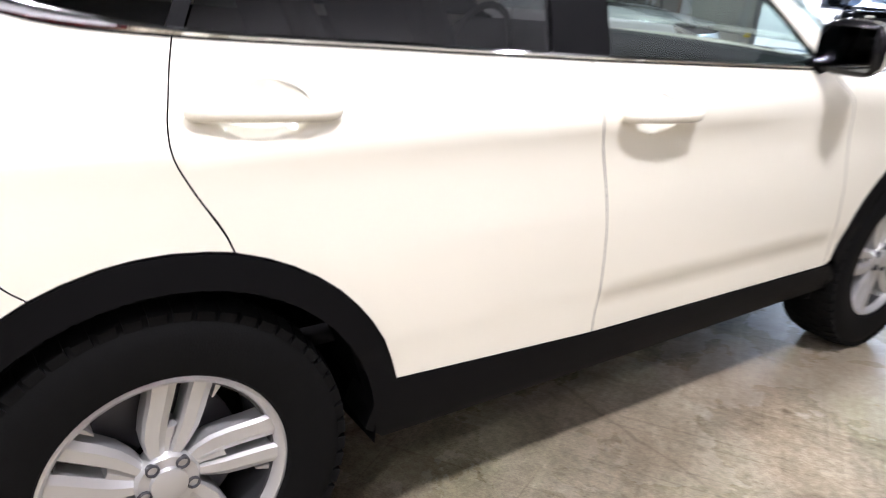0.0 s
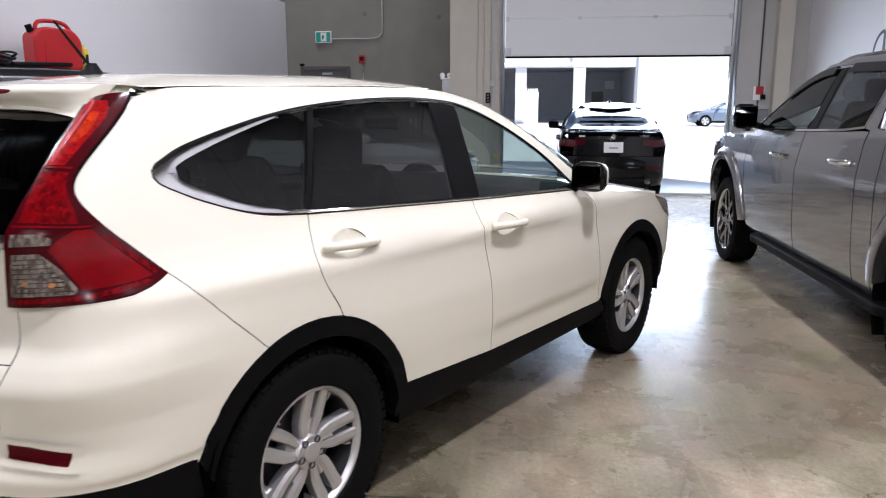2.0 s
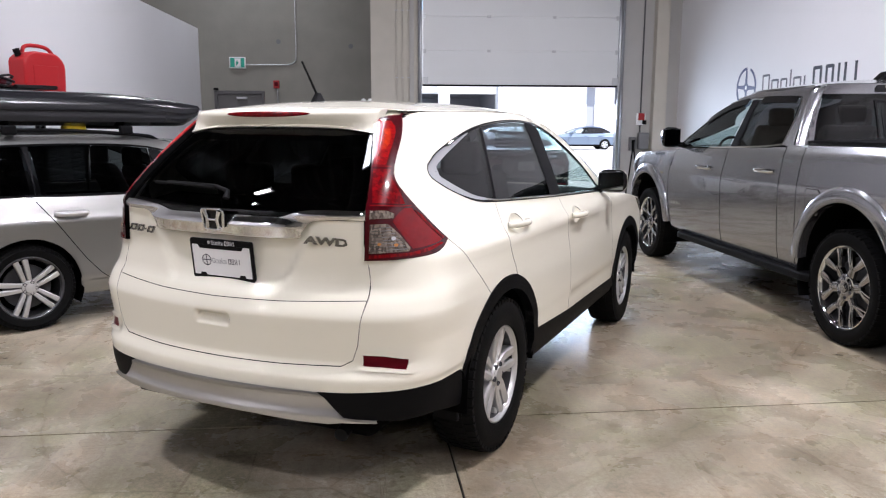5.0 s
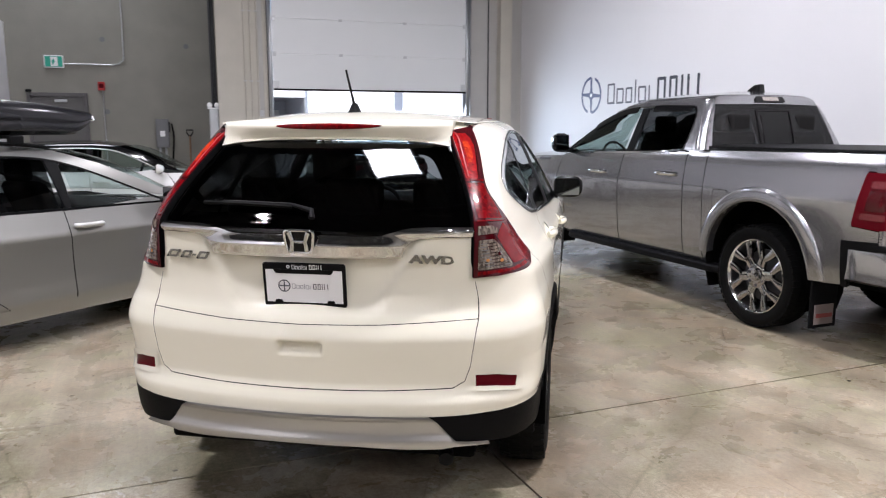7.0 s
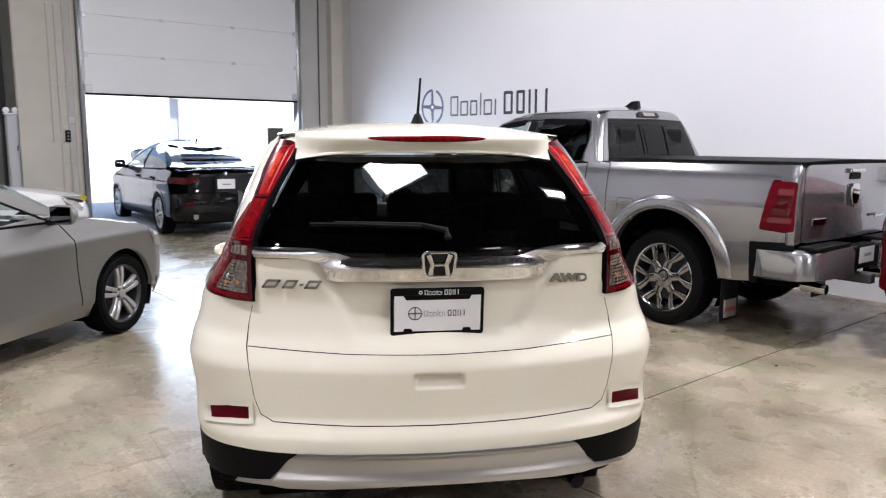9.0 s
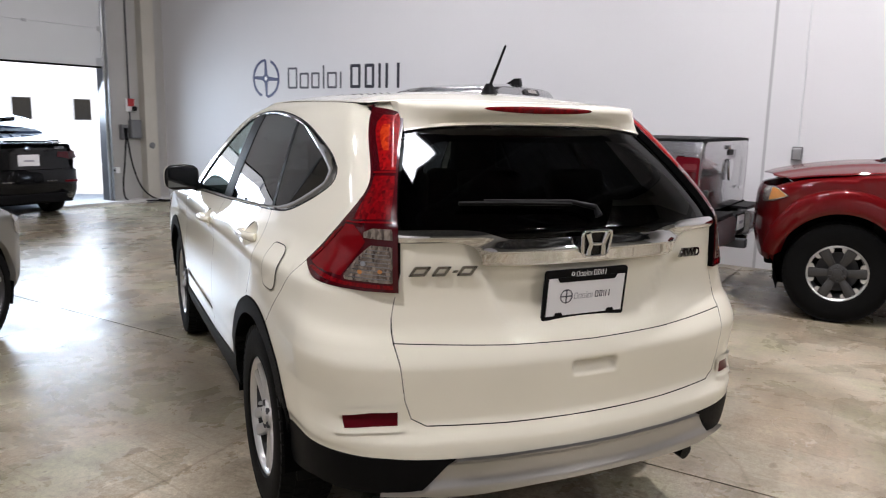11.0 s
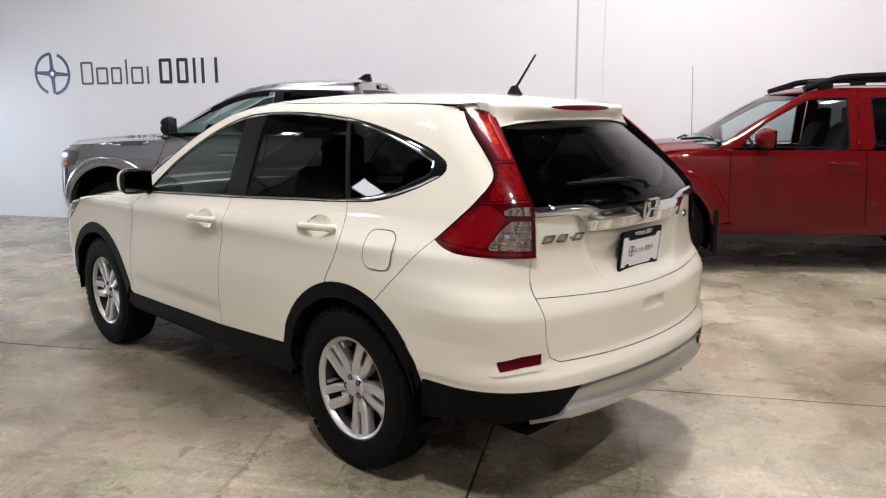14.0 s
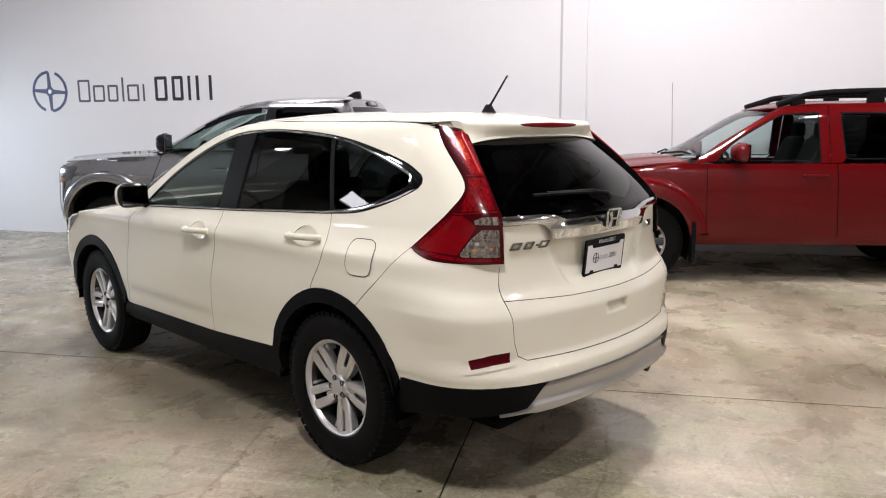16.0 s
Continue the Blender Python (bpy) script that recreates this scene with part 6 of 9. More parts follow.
        part("headrest", box_bm(x - 0.12, x + 0.12, 0.58, 0.68, 1.24, 1.42, 0.035, 3), M_SEAT, car)
    part("rear_seat", prism_bm(smooth_line([(-0.1, 0.55), (-0.14, 0.9), (-0.22, 1.18), (-0.14, 1.20), (0.0, 0.9), (0.4, 0.78), (0.45, 0.55)], 4), -0.62, 0.62, 0.03, "x"), M_SEAT, car)
    for x in (-0.4, 0.0, 0.4):
        part("headrest", box_bm(x - 0.13, x + 0.13, -0.26, -0.17, 1.16, 1.32, 0.03, 3), M_SEAT, car)
    part("dashboard", prism_bm(rounded([(1.62, 0.7), (1.62, 1.0), (1.72, 1.08), (2.3, 1.06), (2.3, 0.7)], 0.05), -0.72, 0.72, 0.0, "x"), M_SEAT, car)
    part("steering_wheel", tube_bm([(-0.37 + 0.18 * math.cos(k * math.pi / 12), 1.55 + 0.06 * math.sin(k * math.pi / 12), 0.98 + 0.17 * math.sin(k * math.pi / 12)) for k in range(24)], 0.014, 8, closed=True), M_SEAT, car)
    part("cabin_floor", box_bm(-0.72, 0.72, -0.70, 2.1, 0.50, 0.55), M_SEAT, car)
    part("interior_mirror", box_bm(-0.11, 0.11, 1.32, 1.35, 1.38, 1.44, 0.012), M_BLACKPL, car)
    w = wheel("wheel", 0.362, 0.222, 0.215, 5, M_ALLOY, M_INNER, hub_r=0.058, blades=True)
    wheels_on(car, w, 0.765, (0.0, 2.62), 0.360, turns=(0, -15, 24, -38))
    return car


crv()


# ---- silver pickup ----
def pickup():
    car = thing("pickup_truck", pose(3.208, 3.144, 0, 0, 0, 31.0) @ Matrix.Translation((-0.10, 0, 0)) @ Matrix.Diagonal((0.90, 1, 1, 1)), "silver crew cab pickup with chrome wheels and black bed cover", "truck")
    C = Shell(
        0.38, 1.90,
        curve1([(0.38, 0.90), (0.45, 0.955), (0.60, 0.985), (0.85, 1.0), (1.05, 1.005), (1.15, 0.992), (1.30, 0.965), (1.37, 0.935), (1.55, 0.845), (1.72, 0.755), (1.80, 0.70), (1.85, 0.62), (1.90, 0.50)]),
        curve1([(0.38, -1.12), (1.30, -1.14), (1.90, -1.14)]),
        curve1([(0.38, 4.42), (0.70, 4.58), (1.10, 4.55), (1.22, 4.40), (1.27, 3.5), (1.30, 3.35), (1.75, 2.39), (1.82, 2.14), (1.90, 1.78)]),
        curve1([(0.38, 0.02), (1.9, 0.02)]),
        curve1([(0.38, 0.22), (1.2, 0.26), (1.3, 0.28), (1.9, 0.30)]),
        curve1([(0.38, 0.06), (1.9, 0.06)]),
        curve1([(0.38, 0.26), (1.2, 0.24), (1.3, 0.10), (1.9, 0.10)]),
        (-0.4, 0.03), (3.6, 0.03),
    )
    K = Kit(car, C, M_SILVER)
    S, B = K.S, K.B
    ar, af = arc(-0.01, 0.47, 0.555, 178, 2, 20), arc(3.68, 0.47, 0.545, 178, 2, 20)
    G = 0.003
    bed = S([(0.603, 1.372), (-0.3, 1.380), (-1.06, 1.385), (-1.06, 1.270), (-0.932, 1.268), (-0.860, 0.902), (-1.06, 0.888), (-1.06, 0.80), (-0.82, 0.79), (-0.80, 0.49), (-0.60, 0.47)] + ar + [(0.603, 0.45)])
    K.both("bed_side", bed, gap=G)
    K.both("bed_corner", S([(-1.062, 0.80 + 0.0584 * k) for k in range(11)]) + [C.back(0.92, 1.384), C.back(0.888, 1.384), C.back(0.870, 0.81), C.back(0.92, 0.80)], step=0.03)
    K.both("tail_light", rounded(S([(-0.925, 1.262), (-1.06, 1.262), (-1.105, 1.255), (-1.105, 0.90), (-1.06, 0.893), (-0.855, 0.905)]), 0.02, 3), M_REDDEEP, lift=0.008, step=0.03, label="deep red tail light with two pale panes")
    K.both("tail_light_inset", rounded(S([(-0.972, 1.145), (-1.09, 1.145), (-1.09, 1.015), (-0.945, 1.015)]), 0.015), M_LENSEDGE, lift=0.0105, depth=0.003)
    K.both("tail_light_pane", rounded(S([(-0.985, 1.208), (-1.09, 1.208), (-1.09, 1.160), (-0.975, 1.160)]), 0.015), M_CLEARROSE, lift=0.0120, depth=0.002)
    K.both("tail_light_pane", rounded(S([(-0.925, 0.998), (-1.09, 0.998), (-1.09, 0.955), (-0.915, 0.955)]), 0.01), M_CLEARROSE, lift=0.0120, depth=0.002)
    dlo = smooth_line([(0.945, 1.365), (0.945, 1.60), (1.0, 1.735), (1.12, 1.757)], 5) + smooth_line([(1.5, 1.768), (1.90, 1.760), (2.17, 1.715), (2.45, 1.608), (2.72, 1.462), (2.90, 1.33)], 4) + [(2.90, 1.296), (2.4, 1.303), (1.7, 1.322), (1.2, 1.342)]
    roofline = [(0.93, 1.83), (1.2, 1.848), (1.80, 1.847), (2.12, 1.812), (2.45, 1.705), (2.78, 1.545), (3.12, 1.30)]
    cab = S([(0.605, 0.45), (0.605, 1.36), (0.79, 1.374), (0.85, 1.55), (0.93, 1.72), (0.945, 1.80)] + [(0.96, 1.83)] + roofline[1:] + [(2.92, 1.29)] + [p for p in dlo[::-1] if not (p[1] < 1.36 and 0.95 < p[0] < 2.895)] + [(0.865, 1.355), (0.85, 0.46)])
    K.both("cab_side", cab, gap=G)
    rear = K.both("rear_door", S([(0.853, 0.46), (0.868, 1.352), (0.945, 1.352), (1.2, 1.340), (1.80, 1.318), (1.85, 1.0), (1.84, 0.455)]), gap=G)
    front = K.both("front_door", S([(1.845, 0.455), (1.853, 1.0), (1.803, 1.318), (2.4, 1.302), (2.90, 1.291), (2.96, 1.27), (3.07, 1.0), (3.08, 0.70), (3.02, 0.455)]), gap=G)
    K.both("front_fender", S([(3.085, 0.70), (3.075, 1.0), (2.96, 1.265), (3.4, 1.255), (4.0, 1.215), (4.20, 1.18), (4.22, 0.80), (4.24, 0.55)] + [p for p in af[::-1] if p[1] > 0.5] + [(3.12, 0.5)]), gap=G)
    K.nose(0.42, 0.72, 4.22, material=M_SILVER)
    K.nose(0.72, 1.16, 4.24, "grille", M_SILVER)
    K.both("headlight", S([(4.02, 1.14), (4.22, 1.15), (4.30, 1.12), (4.30, 0.96), (4.10, 1.0)]), M_SMOKELENS, lift=0.012, label="smoked clear headlight")
    K.both("side_marker", S([(4.20, 1.02), (4.30, 1.01), (4.30, 0.97), (4.18, 0.98)]), M_AMBERLENS, lift=0.014, depth=0.003)
    for y, z, r in ((-0.01, 0.47, 0.555), (3.68, 0.47, 0.545)):
        K.flare(y, z, r - 0.028, r + 0.085, 0.036, 178, 6)
        K.arch(y, z, r)
    K.both("sill", S([(0.56, 0.47), (3.02, 0.465), (3.05, 0.40), (0.56, 0.40)]), M_SILVER, lift=-0.004, depth=0.05)
    windows(K, dlo, [(1.66, 0.08), (1.79, 0.03)], [M_TRUCKGLASS, M_DOORGLASS], M_CHROME, None)
    for y0, y1 in ((1.02, 1.63), (1.82, 2.52)):
        crest = [p for p in filled(dlo, 0.05) if y0 < p[0] < y1 and p[1] > 1.5]
        K.both("window_visor", K.S(crest + [(y, z - 0.055) for y, z in crest[::-1]]), M_GLOSSBLK, lift=0.012, depth=0.008, label="dark window visor")
    K.handle(rear, 1.10, 1.155, 0.12, M_CHROME, 0.019)
    K.handle(front, 2.21, 1.125, 0.12, M_CHROME, 0.019)
    K.both("fuel_flap_gap", rounded(S([(0.30, 0.86), (0.48, 0.86), (0.48, 1.06), (0.30, 1.06)]), 0.04), M_INNER, lift=0.0016, depth=0.002)
    K.both("fuel_flap", rounded(S([(0.305, 0.865), (0.475, 0.865), (0.475, 1.055), (0.305, 1.055)]), 0.038), M_SILVER, lift=0.003, depth=0.002)
    for k in range(4):
        K.both("badge_bar", S([(2.98 - 0.07 * k, 0.70), (2.93 - 0.07 * k, 0.70), (2.93 - 0.07 * k, 0.735), (2.98 - 0.07 * k, 0.735)]), M_CHROME, lift=0.005, depth=0.004)
    K.both("hood_badge", S([(3.50, 1.20), (3.24, 1.21), (3.24, 1.235), (3.50, 1.225)]), M_DARKSTEEL, lift=0.005, depth=0.004)
    # top surfaces
    K.over("roof", lambda x, y: 1.838 + 0.058 * (1 - np.clip(np.abs(x) / 0.66, 0, 1) ** 2.2) * (1 - 0.7 * np.clip((1.10 - y) / 0.22, 0, 1) ** 2) - 0.10 * np.clip((y - 1.57) / 0.8, 0, 2) ** 2, [(0.0, 0.872), (0.4, 0.890), (0.58, 0.93), (0.635, 1.0), (0.66, 1.5), (0.655, 1.97), (0.62, 2.17), (0.4, 2.29), (0.0, 2.33)])
    K.over("hood", lambda x, y: 1.305 - 0.075 * np.clip((y - 3.0) / 1.4, 0, 2) ** 2 - 0.05 * (np.abs(x) / 0.9) ** 3 + 0.02 * (np.abs(x) < 0.55), [(0.0, 3.36), (0.5, 3.30), (0.80, 3.12), (0.90, 3.0), (0.945, 3.4), (0.93, 4.0), (0.88, 4.22), (0.5, 4.40), (0.0, 4.45)])
    K.screen([(3.12, 1.305), (2.80, 1.545), (2.47, 1.705), (2.14, 1.812)], 1.30, 1.835)
    bx = [(0.0, -1.12), (0.90, -1.12), (0.90, 0.66), (0.0, 0.66)]
    K.over("bed_cover", lambda x, y: 1.405 + 0.012 * (1 - (x / 0.9) ** 2), bx, M_BLACKPL, step=0.2, depth=0.035, label="black folding bed cover")
    K.both("bed_rail", S([(0.59, 1.372), (-1.10, 1.385), (-1.10, 1.394), (0.59, 1.381)]), M_BLACKPL, lift=0.004, depth=0.06, step=0.1)
    part("bed_front", box_bm(-0.90, 0.90, 0.56, 0.60, 0.55, 1.39), M_SILVER, car)
    # cab back
    C2 = Shell(1.36, 1.90, curve1([(1.36, 0.93), (1.55, 0.845), (1.72, 0.755), (1.80, 0.70), (1.85, 0.62), (1.90, 0.50)]), curve1([(1.36, 0.69), (1.80, 0.84), (1.90, 0.92)]), curve1([(1.36, 3.2), (1.9, 1.7)]), curve1([(1.36, 0.05), (1.9, 0.12)]), curve1([(1.36, 0.28), (1.9, 0.3)]), curve1([(1.36, 0.06), (1.9, 0.06)]), curve1([(1.36, 0.1), (1.9, 0.1)]), (-0.4, 0.03), (3.6, 0.03))
    K2 = Kit(car, C2, M_SILVER)
    K2.full("cab_back", [(0.0, 1.772), C2.back(0.60, 1.765), C2.back(0.66, 1.765), C2.side(0.95, 1.80), C2.back(0.55, 1.842), (0.0, 1.85)], gap=0.001)
    for flip in (False, True):
        panel("cab_corner", C2, [C2.back(0.655, 1.772), C2.side(0.95, 1.80), C2.side(0.935, 1.72), C2.side(0.855, 1.55), C2.side(0.795, 1.372), C2.back(0.795, 1.372), C2.back(0.745, 1.55)], M_SILVER, car, mirror=flip, lift=0.001)
    K2.full("rear_window", [(0.0, 1.372), C2.back(0.79, 1.372), C2.back(0.74, 1.55), C2.back(0.65, 1.765), (0.0, 1.768)], M_TRUCKGLASS, depth=0.004, label="dark rear cab window")
    panel("window_slider", C2, rounded([(-0.165, 1.425), (0.165, 1.425), (0.165, 1.675), (-0.165, 1.675)], 0.01), M_TRUCKGLASS, car, lift=0.006, depth=0.003)
    for a in ((-0.22, 1.395, -0.205, 1.72), (0.205, 1.395, 0.22, 1.72), (-0.205, 1.395, 0.205, 1.41), (-0.205, 1.705, 0.205, 1.72)):
        panel("slider_frame", C2, [(a[0], a[1]), (a[2], a[1]), (a[2], a[3]), (a[0], a[3])], M_GLOSSBLK, car, lift=0.009, depth=0.01)
    panel("cargo_light", C2, rounded([(-0.19, 1.787), (0.19, 1.787), (0.17, 1.832), (-0.17, 1.832)], 0.01), M_GLOSSBLK, car, lift=0.012, depth=0.01, label="dark cargo and brake light")
    panel("cargo_lens", C2, rounded([(-0.10, 1.795), (0.10, 1.795), (0.10, 1.825), (-0.10, 1.825)], 0.008), M_CLEARLENS, car, lift=0.015, depth=0.004)
    part("fin_aerial", prism_bm([(1.0, 0.0), (1.23, 0.0), (1.15, 0.045), (1.08, 0.085), (1.02, 0.088)], -0.04, 0.04, 0.012, "x"), M_GLOSSBLK, car, "black fin aerial", pose(0.05, -0.02, 1.868))
    # tailgate and rear bumper
    K.full("tailgate", [(0.0, 0.80), C.back(0.76, 0.80), C.back(0.86, 0.81), C.back(0.88, 1.36), C.back(0.80, 1.385), (0.0, 1.387)], gap=0.002, step=0.06, shape=lambda s, z: -0.012 * (1 if abs(s) < 0.62 and 0.92 < z < 1.20 else 0))
    K.both("bumper_gap", S([(-0.785, 0.80), (-1.06, 0.815), (-1.06, 0.75), (-0.845, 0.745), (-0.835, 0.48), (-0.785, 0.48)]), M_BLACKPL, lift=0.003, depth=0.03, step=0.04, label="black gap trim round the bumper end")
    for s in (1, -1):
        pad = part("step_pad", box_bm(min(s * 0.32, s * 0.80), max(s * 0.32, s * 0.80), -1.272, -1.15, 0.755, 0.774, 0.006), M_BLACKPL, car, "ribbed black step pad")
        for k in range(5):
            part("pad_rib", box_bm(min(s * 0.36, s * 0.76), max(s * 0.36, s * 0.76), -1.262 + 0.022 * k, -1.252 + 0.022 * k, 0.772, 0.779, 0.002), M_BLACKPL, pad)
    part("tailgate_handle", box_bm(-0.14, 0.14, -1.170, -1.14, 1.312, 1.350, 0.012), M_SATIN, car, "bright tailgate handle")
    part("handle_cup", box_bm(-0.10, 0.10, -1.150, -1.136, 1.262, 1.312, 0.008), M_BLACKPL, car, "dark recess under the handle")
    part("tailgate_emblem", prism_bm(rounded([(-0.07, 0.09), (0.07, 0.09), (0.08, 0.0), (0.03, -0.10), (-0.03, -0.10), (-0.08, 0.0)], 0.03), 0, 0.02, 0.005), M_CHROME, car, "chrome emblem", pose(0, -1.14, 1.14, 90, 0, 0))
    part("tailgate_badge", box_bm(-0.76, -0.52, -1.152, -1.14, 0.93, 0.985, 0.006), M_DARKCHROME, car, "dark chrome badge plate")
    part("tailgate_badge", box_bm(0.46, 0.66, -1.150, -1.14, 0.94, 0.965, 0.006), M_CHROME, car, "chrome badge bar")
    for s in (1, -1):
        bb = smooth_line([(s * 0.30, -1.30), (s * 0.70, -1.29), (s * 0.90, -1.24), (s * 0.985, -1.13), (s * 1.0, -0.865)], 4)
        bm = bmesh.new()
        rings = []
        for x, y in bb:
            rings.append([bm.verts.new(p) for p in ((x, y, 0.545), (x, y, 0.725), (x * 0.985, y + 0.03, 0.765), (x * 0.94, y + 0.10, 0.765), (x * 0.94, y + 0.10, 0.52))])
        for i in range(len(rings) - 1):
            for k in range(5):
                bm.faces.new((rings[i][k], rings[i][(k + 1) % 5], rings[i + 1][(k + 1) % 5], rings[i + 1][k]))
        bm.faces.new(rings[0])
        bm.faces.new(rings[-1][::-1])
        bmesh.ops.recalc_face_normals(bm, faces=bm.faces)
        bmp = part("rear_bumper", bm, M_SILVER, car, "silver rear bumper end", smooth=40)
        part("bumper_pad", box_bm(min(s * 0.30, s * 0.93), max(s * 0.30, s * 0.93), -1.27, -1.12, 0.766, 0.79, 0.008), M_BLACKPL, bmp)
        part("bumper_gap", box_bm(min(s * 0.955, s * 0.99), max(s * 0.955, s * 0.99), -1.12, -0.80, 0.755, 0.80, 0.01), M_BLACKPL, bmp)
        part("exhaust_tip", tube_bm([(s * 0.62, -1.05, 0.46), (s * 0.62, -1.235, 0.45)], 0.04, 14), M_CHROME, car)
        flap = part("mud_flap", box_bm(s * 0.86 - 0.14, s * 0.86 + 0.14, -0.585, -0.570, 0.13, 0.52, 0.004), M_BLACKPL, car, "black mud flap with a pale decal")
        part("decal", box_bm(s * 0.86 - 0.10, s * 0.86 + 0.10, -0.590, -0.586, 0.155, 0.30), mat("pale_decal", (0.20, 0.165, 0.155), 0.5), flap)
        part("decal_bar", box_bm(s * 0.86 - 0.085, s * 0.86 + 0.085, -0.594, -0.591, 0.205, 0.235), mat("faded_red_print", (0.22, 0.05, 0.045), 0.5), flap)
        brd = prism_bm(rounded([(0.30, 0.0), (0.42, 0.16), (2.75, 0.16), (2.95, 0.0)], 0.05), -0.03, 0.03, 0.012)
        part("running_board", brd, M_BLACKPL, car, "black running board", pose(s * 0.85, 0, 0.39) @ Matrix(((0, s, 0, 0), (1, 0, 0, 0), (0, 0, 1, 0), (0, 0, 0, 1))))
    pl = part("rear_plate", box_bm(-0.16, 0.16, -1.275, -1.262, 0.60, 0.76, 0.006), M_BLACKPL, car, "dealer plate on the bumper")
    part("plate_face", box_bm(-0.145, 0.145, -1.279, -1.275, 0.615, 0.74), M_PLATE, pl)
    part("plate_bar", box_bm(-0.06, 0.08, -1.282, -1.279, 0.665, 0.69), M_INKGREY, pl)
    part("bumper_centre", box_bm(-0.32, 0.32, -1.262, -1.12, 0.56, 0.745, 0.02), M_BLACKPL, car)
    part("tow_hitch", box_bm(-0.05, 0.05, -1.34, -1.0, 0.45, 0.53, 0.01), M_DARKSTEEL, car)
    K.mirrors(1.11, 2.83, 1.405, (0.12, 0.085, 0.105), M_GLOSSBLK)
    K.cabin(0.42, (0.95, 1.95), 0.75, 1.30, 1.72, 2.75)
    K.under(0.62, -1.0, 4.2, 0.42, 0.56)
    lin = S([(0.56, 0.44), (3.05, 0.44), (3.10, 0.9), (3.3, 1.05), (4.1, 1.05), (4.1, 1.17), (3.0, 1.24), (2.0, 1.27), (0.9, 1.30), (-1.05, 1.33), (-1.05, 0.80), (-0.62, 0.8), (-0.4, 1.0), (0.0, 1.08), (0.4, 1.0), (0.57, 0.75)])
    K.both("liner", lin, M_INNER, lift=-0.03, depth=0, step=0.12)
    w = wheel("wheel", 0.405, 0.288, 0.275, 6, M_CHROME, M_INNER, twin=True, spoke_w=0.155, hub_r=0.09, bolts=6, chrome=mat("dark_plated_alloy", (0.46, 0.46, 0.47), 0.07, metal=1.0), slant=0.0, forked=0.098)
    wheels_on(car, w, 0.845, (0.0, 3.68), 0.405, 8)
    return car


pickup()


# ---- red truck ----
def red_truck():
    car = thing("red_truck", pose(4.467, 1.4825, 0, 0, 0, 38) @ Matrix.Diagonal((0.89, 1, 1, 1)), "deep red four-door off-road truck with black roof rails", "truck")
    C = Shell(
        0.36, 1.82,
        curve1([(0.36, 0.86), (0.45, 0.89), (0.65, 0.905), (0.95, 0.91), (1.10, 0.90), (1.20, 0.875), (1.45, 0.79), (1.66, 0.715), (1.74, 0.66), (1.82, 0.5)]),
        curve1([(0.36, -4.15), (1.2, -4.2), (1.82, -3.9)]),
        curve1([(0.36, 0.66), (0.7, 0.735), (0.95, 0.725), (1.04, 0.69), (1.10, 0.56), (1.17, 0.10), (1.20, -0.10), (1.23, -0.22), (1.65, -0.98), (1.74, -1.2), (1.82, -1.6)]),
        curve1([(0.36, 0.05), (1.82, 0.1)]), curve1([(0.36, 0.2), (1.1, 0.2), (1.25, 0.25), (1.82, 0.3)]),
        curve1([(0.36, 0.12), (1.82, 0.12)]), curve1([(0.36, 0.18), (1.1, 0.18), (1.25, 0.10), (1.82, 0.10)]),
        (-3.5, 0.03), (0.2, 0.05),
    )
    K = Kit(car, C, M_RED)
    S = K.S
    af, ar = arc(0.05, 0.42, 0.47, 178, 2, 18), arc(-2.95, 0.42, 0.47, 178, 2, 18)
    G = 0.0016
    d1 = smooth_line([(-0.62, 1.20), (-0.70, 1.30), (-0.86, 1.43), (-1.20, 1.625), (-1.30, 1.655)], 4) + [(-1.57, 1.668), (-1.60, 1.655), (-1.61, 1.215), (-1.58, 1.20)]
    d2 = rounded([(-1.83, 1.215), (-2.66, 1.215), (-2.62, 1.660), (-1.80, 1.665)], 0.05, 4)
    front = K.both("front_door", S([(-0.56, 0.50), (-0.54, 1.18), (-1.75, 1.178), (-1.79, 0.49), (-1.75, 0.455), (-0.62, 0.455)]), gap=G)
    rear = K.both("rear_door", S([(-1.795, 0.49), (-1.755, 1.178), (-2.72, 1.178), (-2.74, 0.95), (-2.55, 0.65), (-2.44, 0.46), (-1.80, 0.455)]), gap=G)
    rl = [(-0.42, 1.205), (-0.65, 1.36), (-0.92, 1.525), (-1.15, 1.665), (-1.27, 1.725), (-2.0, 1.755), (-3.9, 1.755)]
    K.both("cab_side", S([(-0.46, 1.183), (-0.42, 1.20)] + rl[1:5] + [(-1.69, 1.74), (-1.69, 1.183), (-1.58, 1.183), (-1.60, 1.20)] + d1[::-1][1:] ), gap=0.001)
    K.both("cab_side_rear", S([(-1.695, 1.183), (-1.695, 1.74), (-2.2, 1.757), (-2.9, 1.757), (-2.9, 1.183), (-2.68, 1.183), (-2.66, 1.215), (-2.62, 1.66), (-1.80, 1.665), (-1.83, 1.215), (-1.80, 1.183)]), gap=0.001)
    K.both("rear_quarter", S([(-2.745, 0.95), (-2.725, 1.178), (-4.05, 1.178), (-4.05, 0.5), (-3.42, 0.5)] + ar[::1][0:15] ), gap=G)
    K.both("cab_tail", S([(-2.905, 1.183), (-2.905, 1.757), (-3.9, 1.757), (-4.05, 1.183)]), gap=G)
    windows(K, d1, [], [M_CLEAR], M_BLACKPL, front, 0.012)
    windows(K, d2, [], [M_TINT], M_BLACKPL, rear, 0.012)
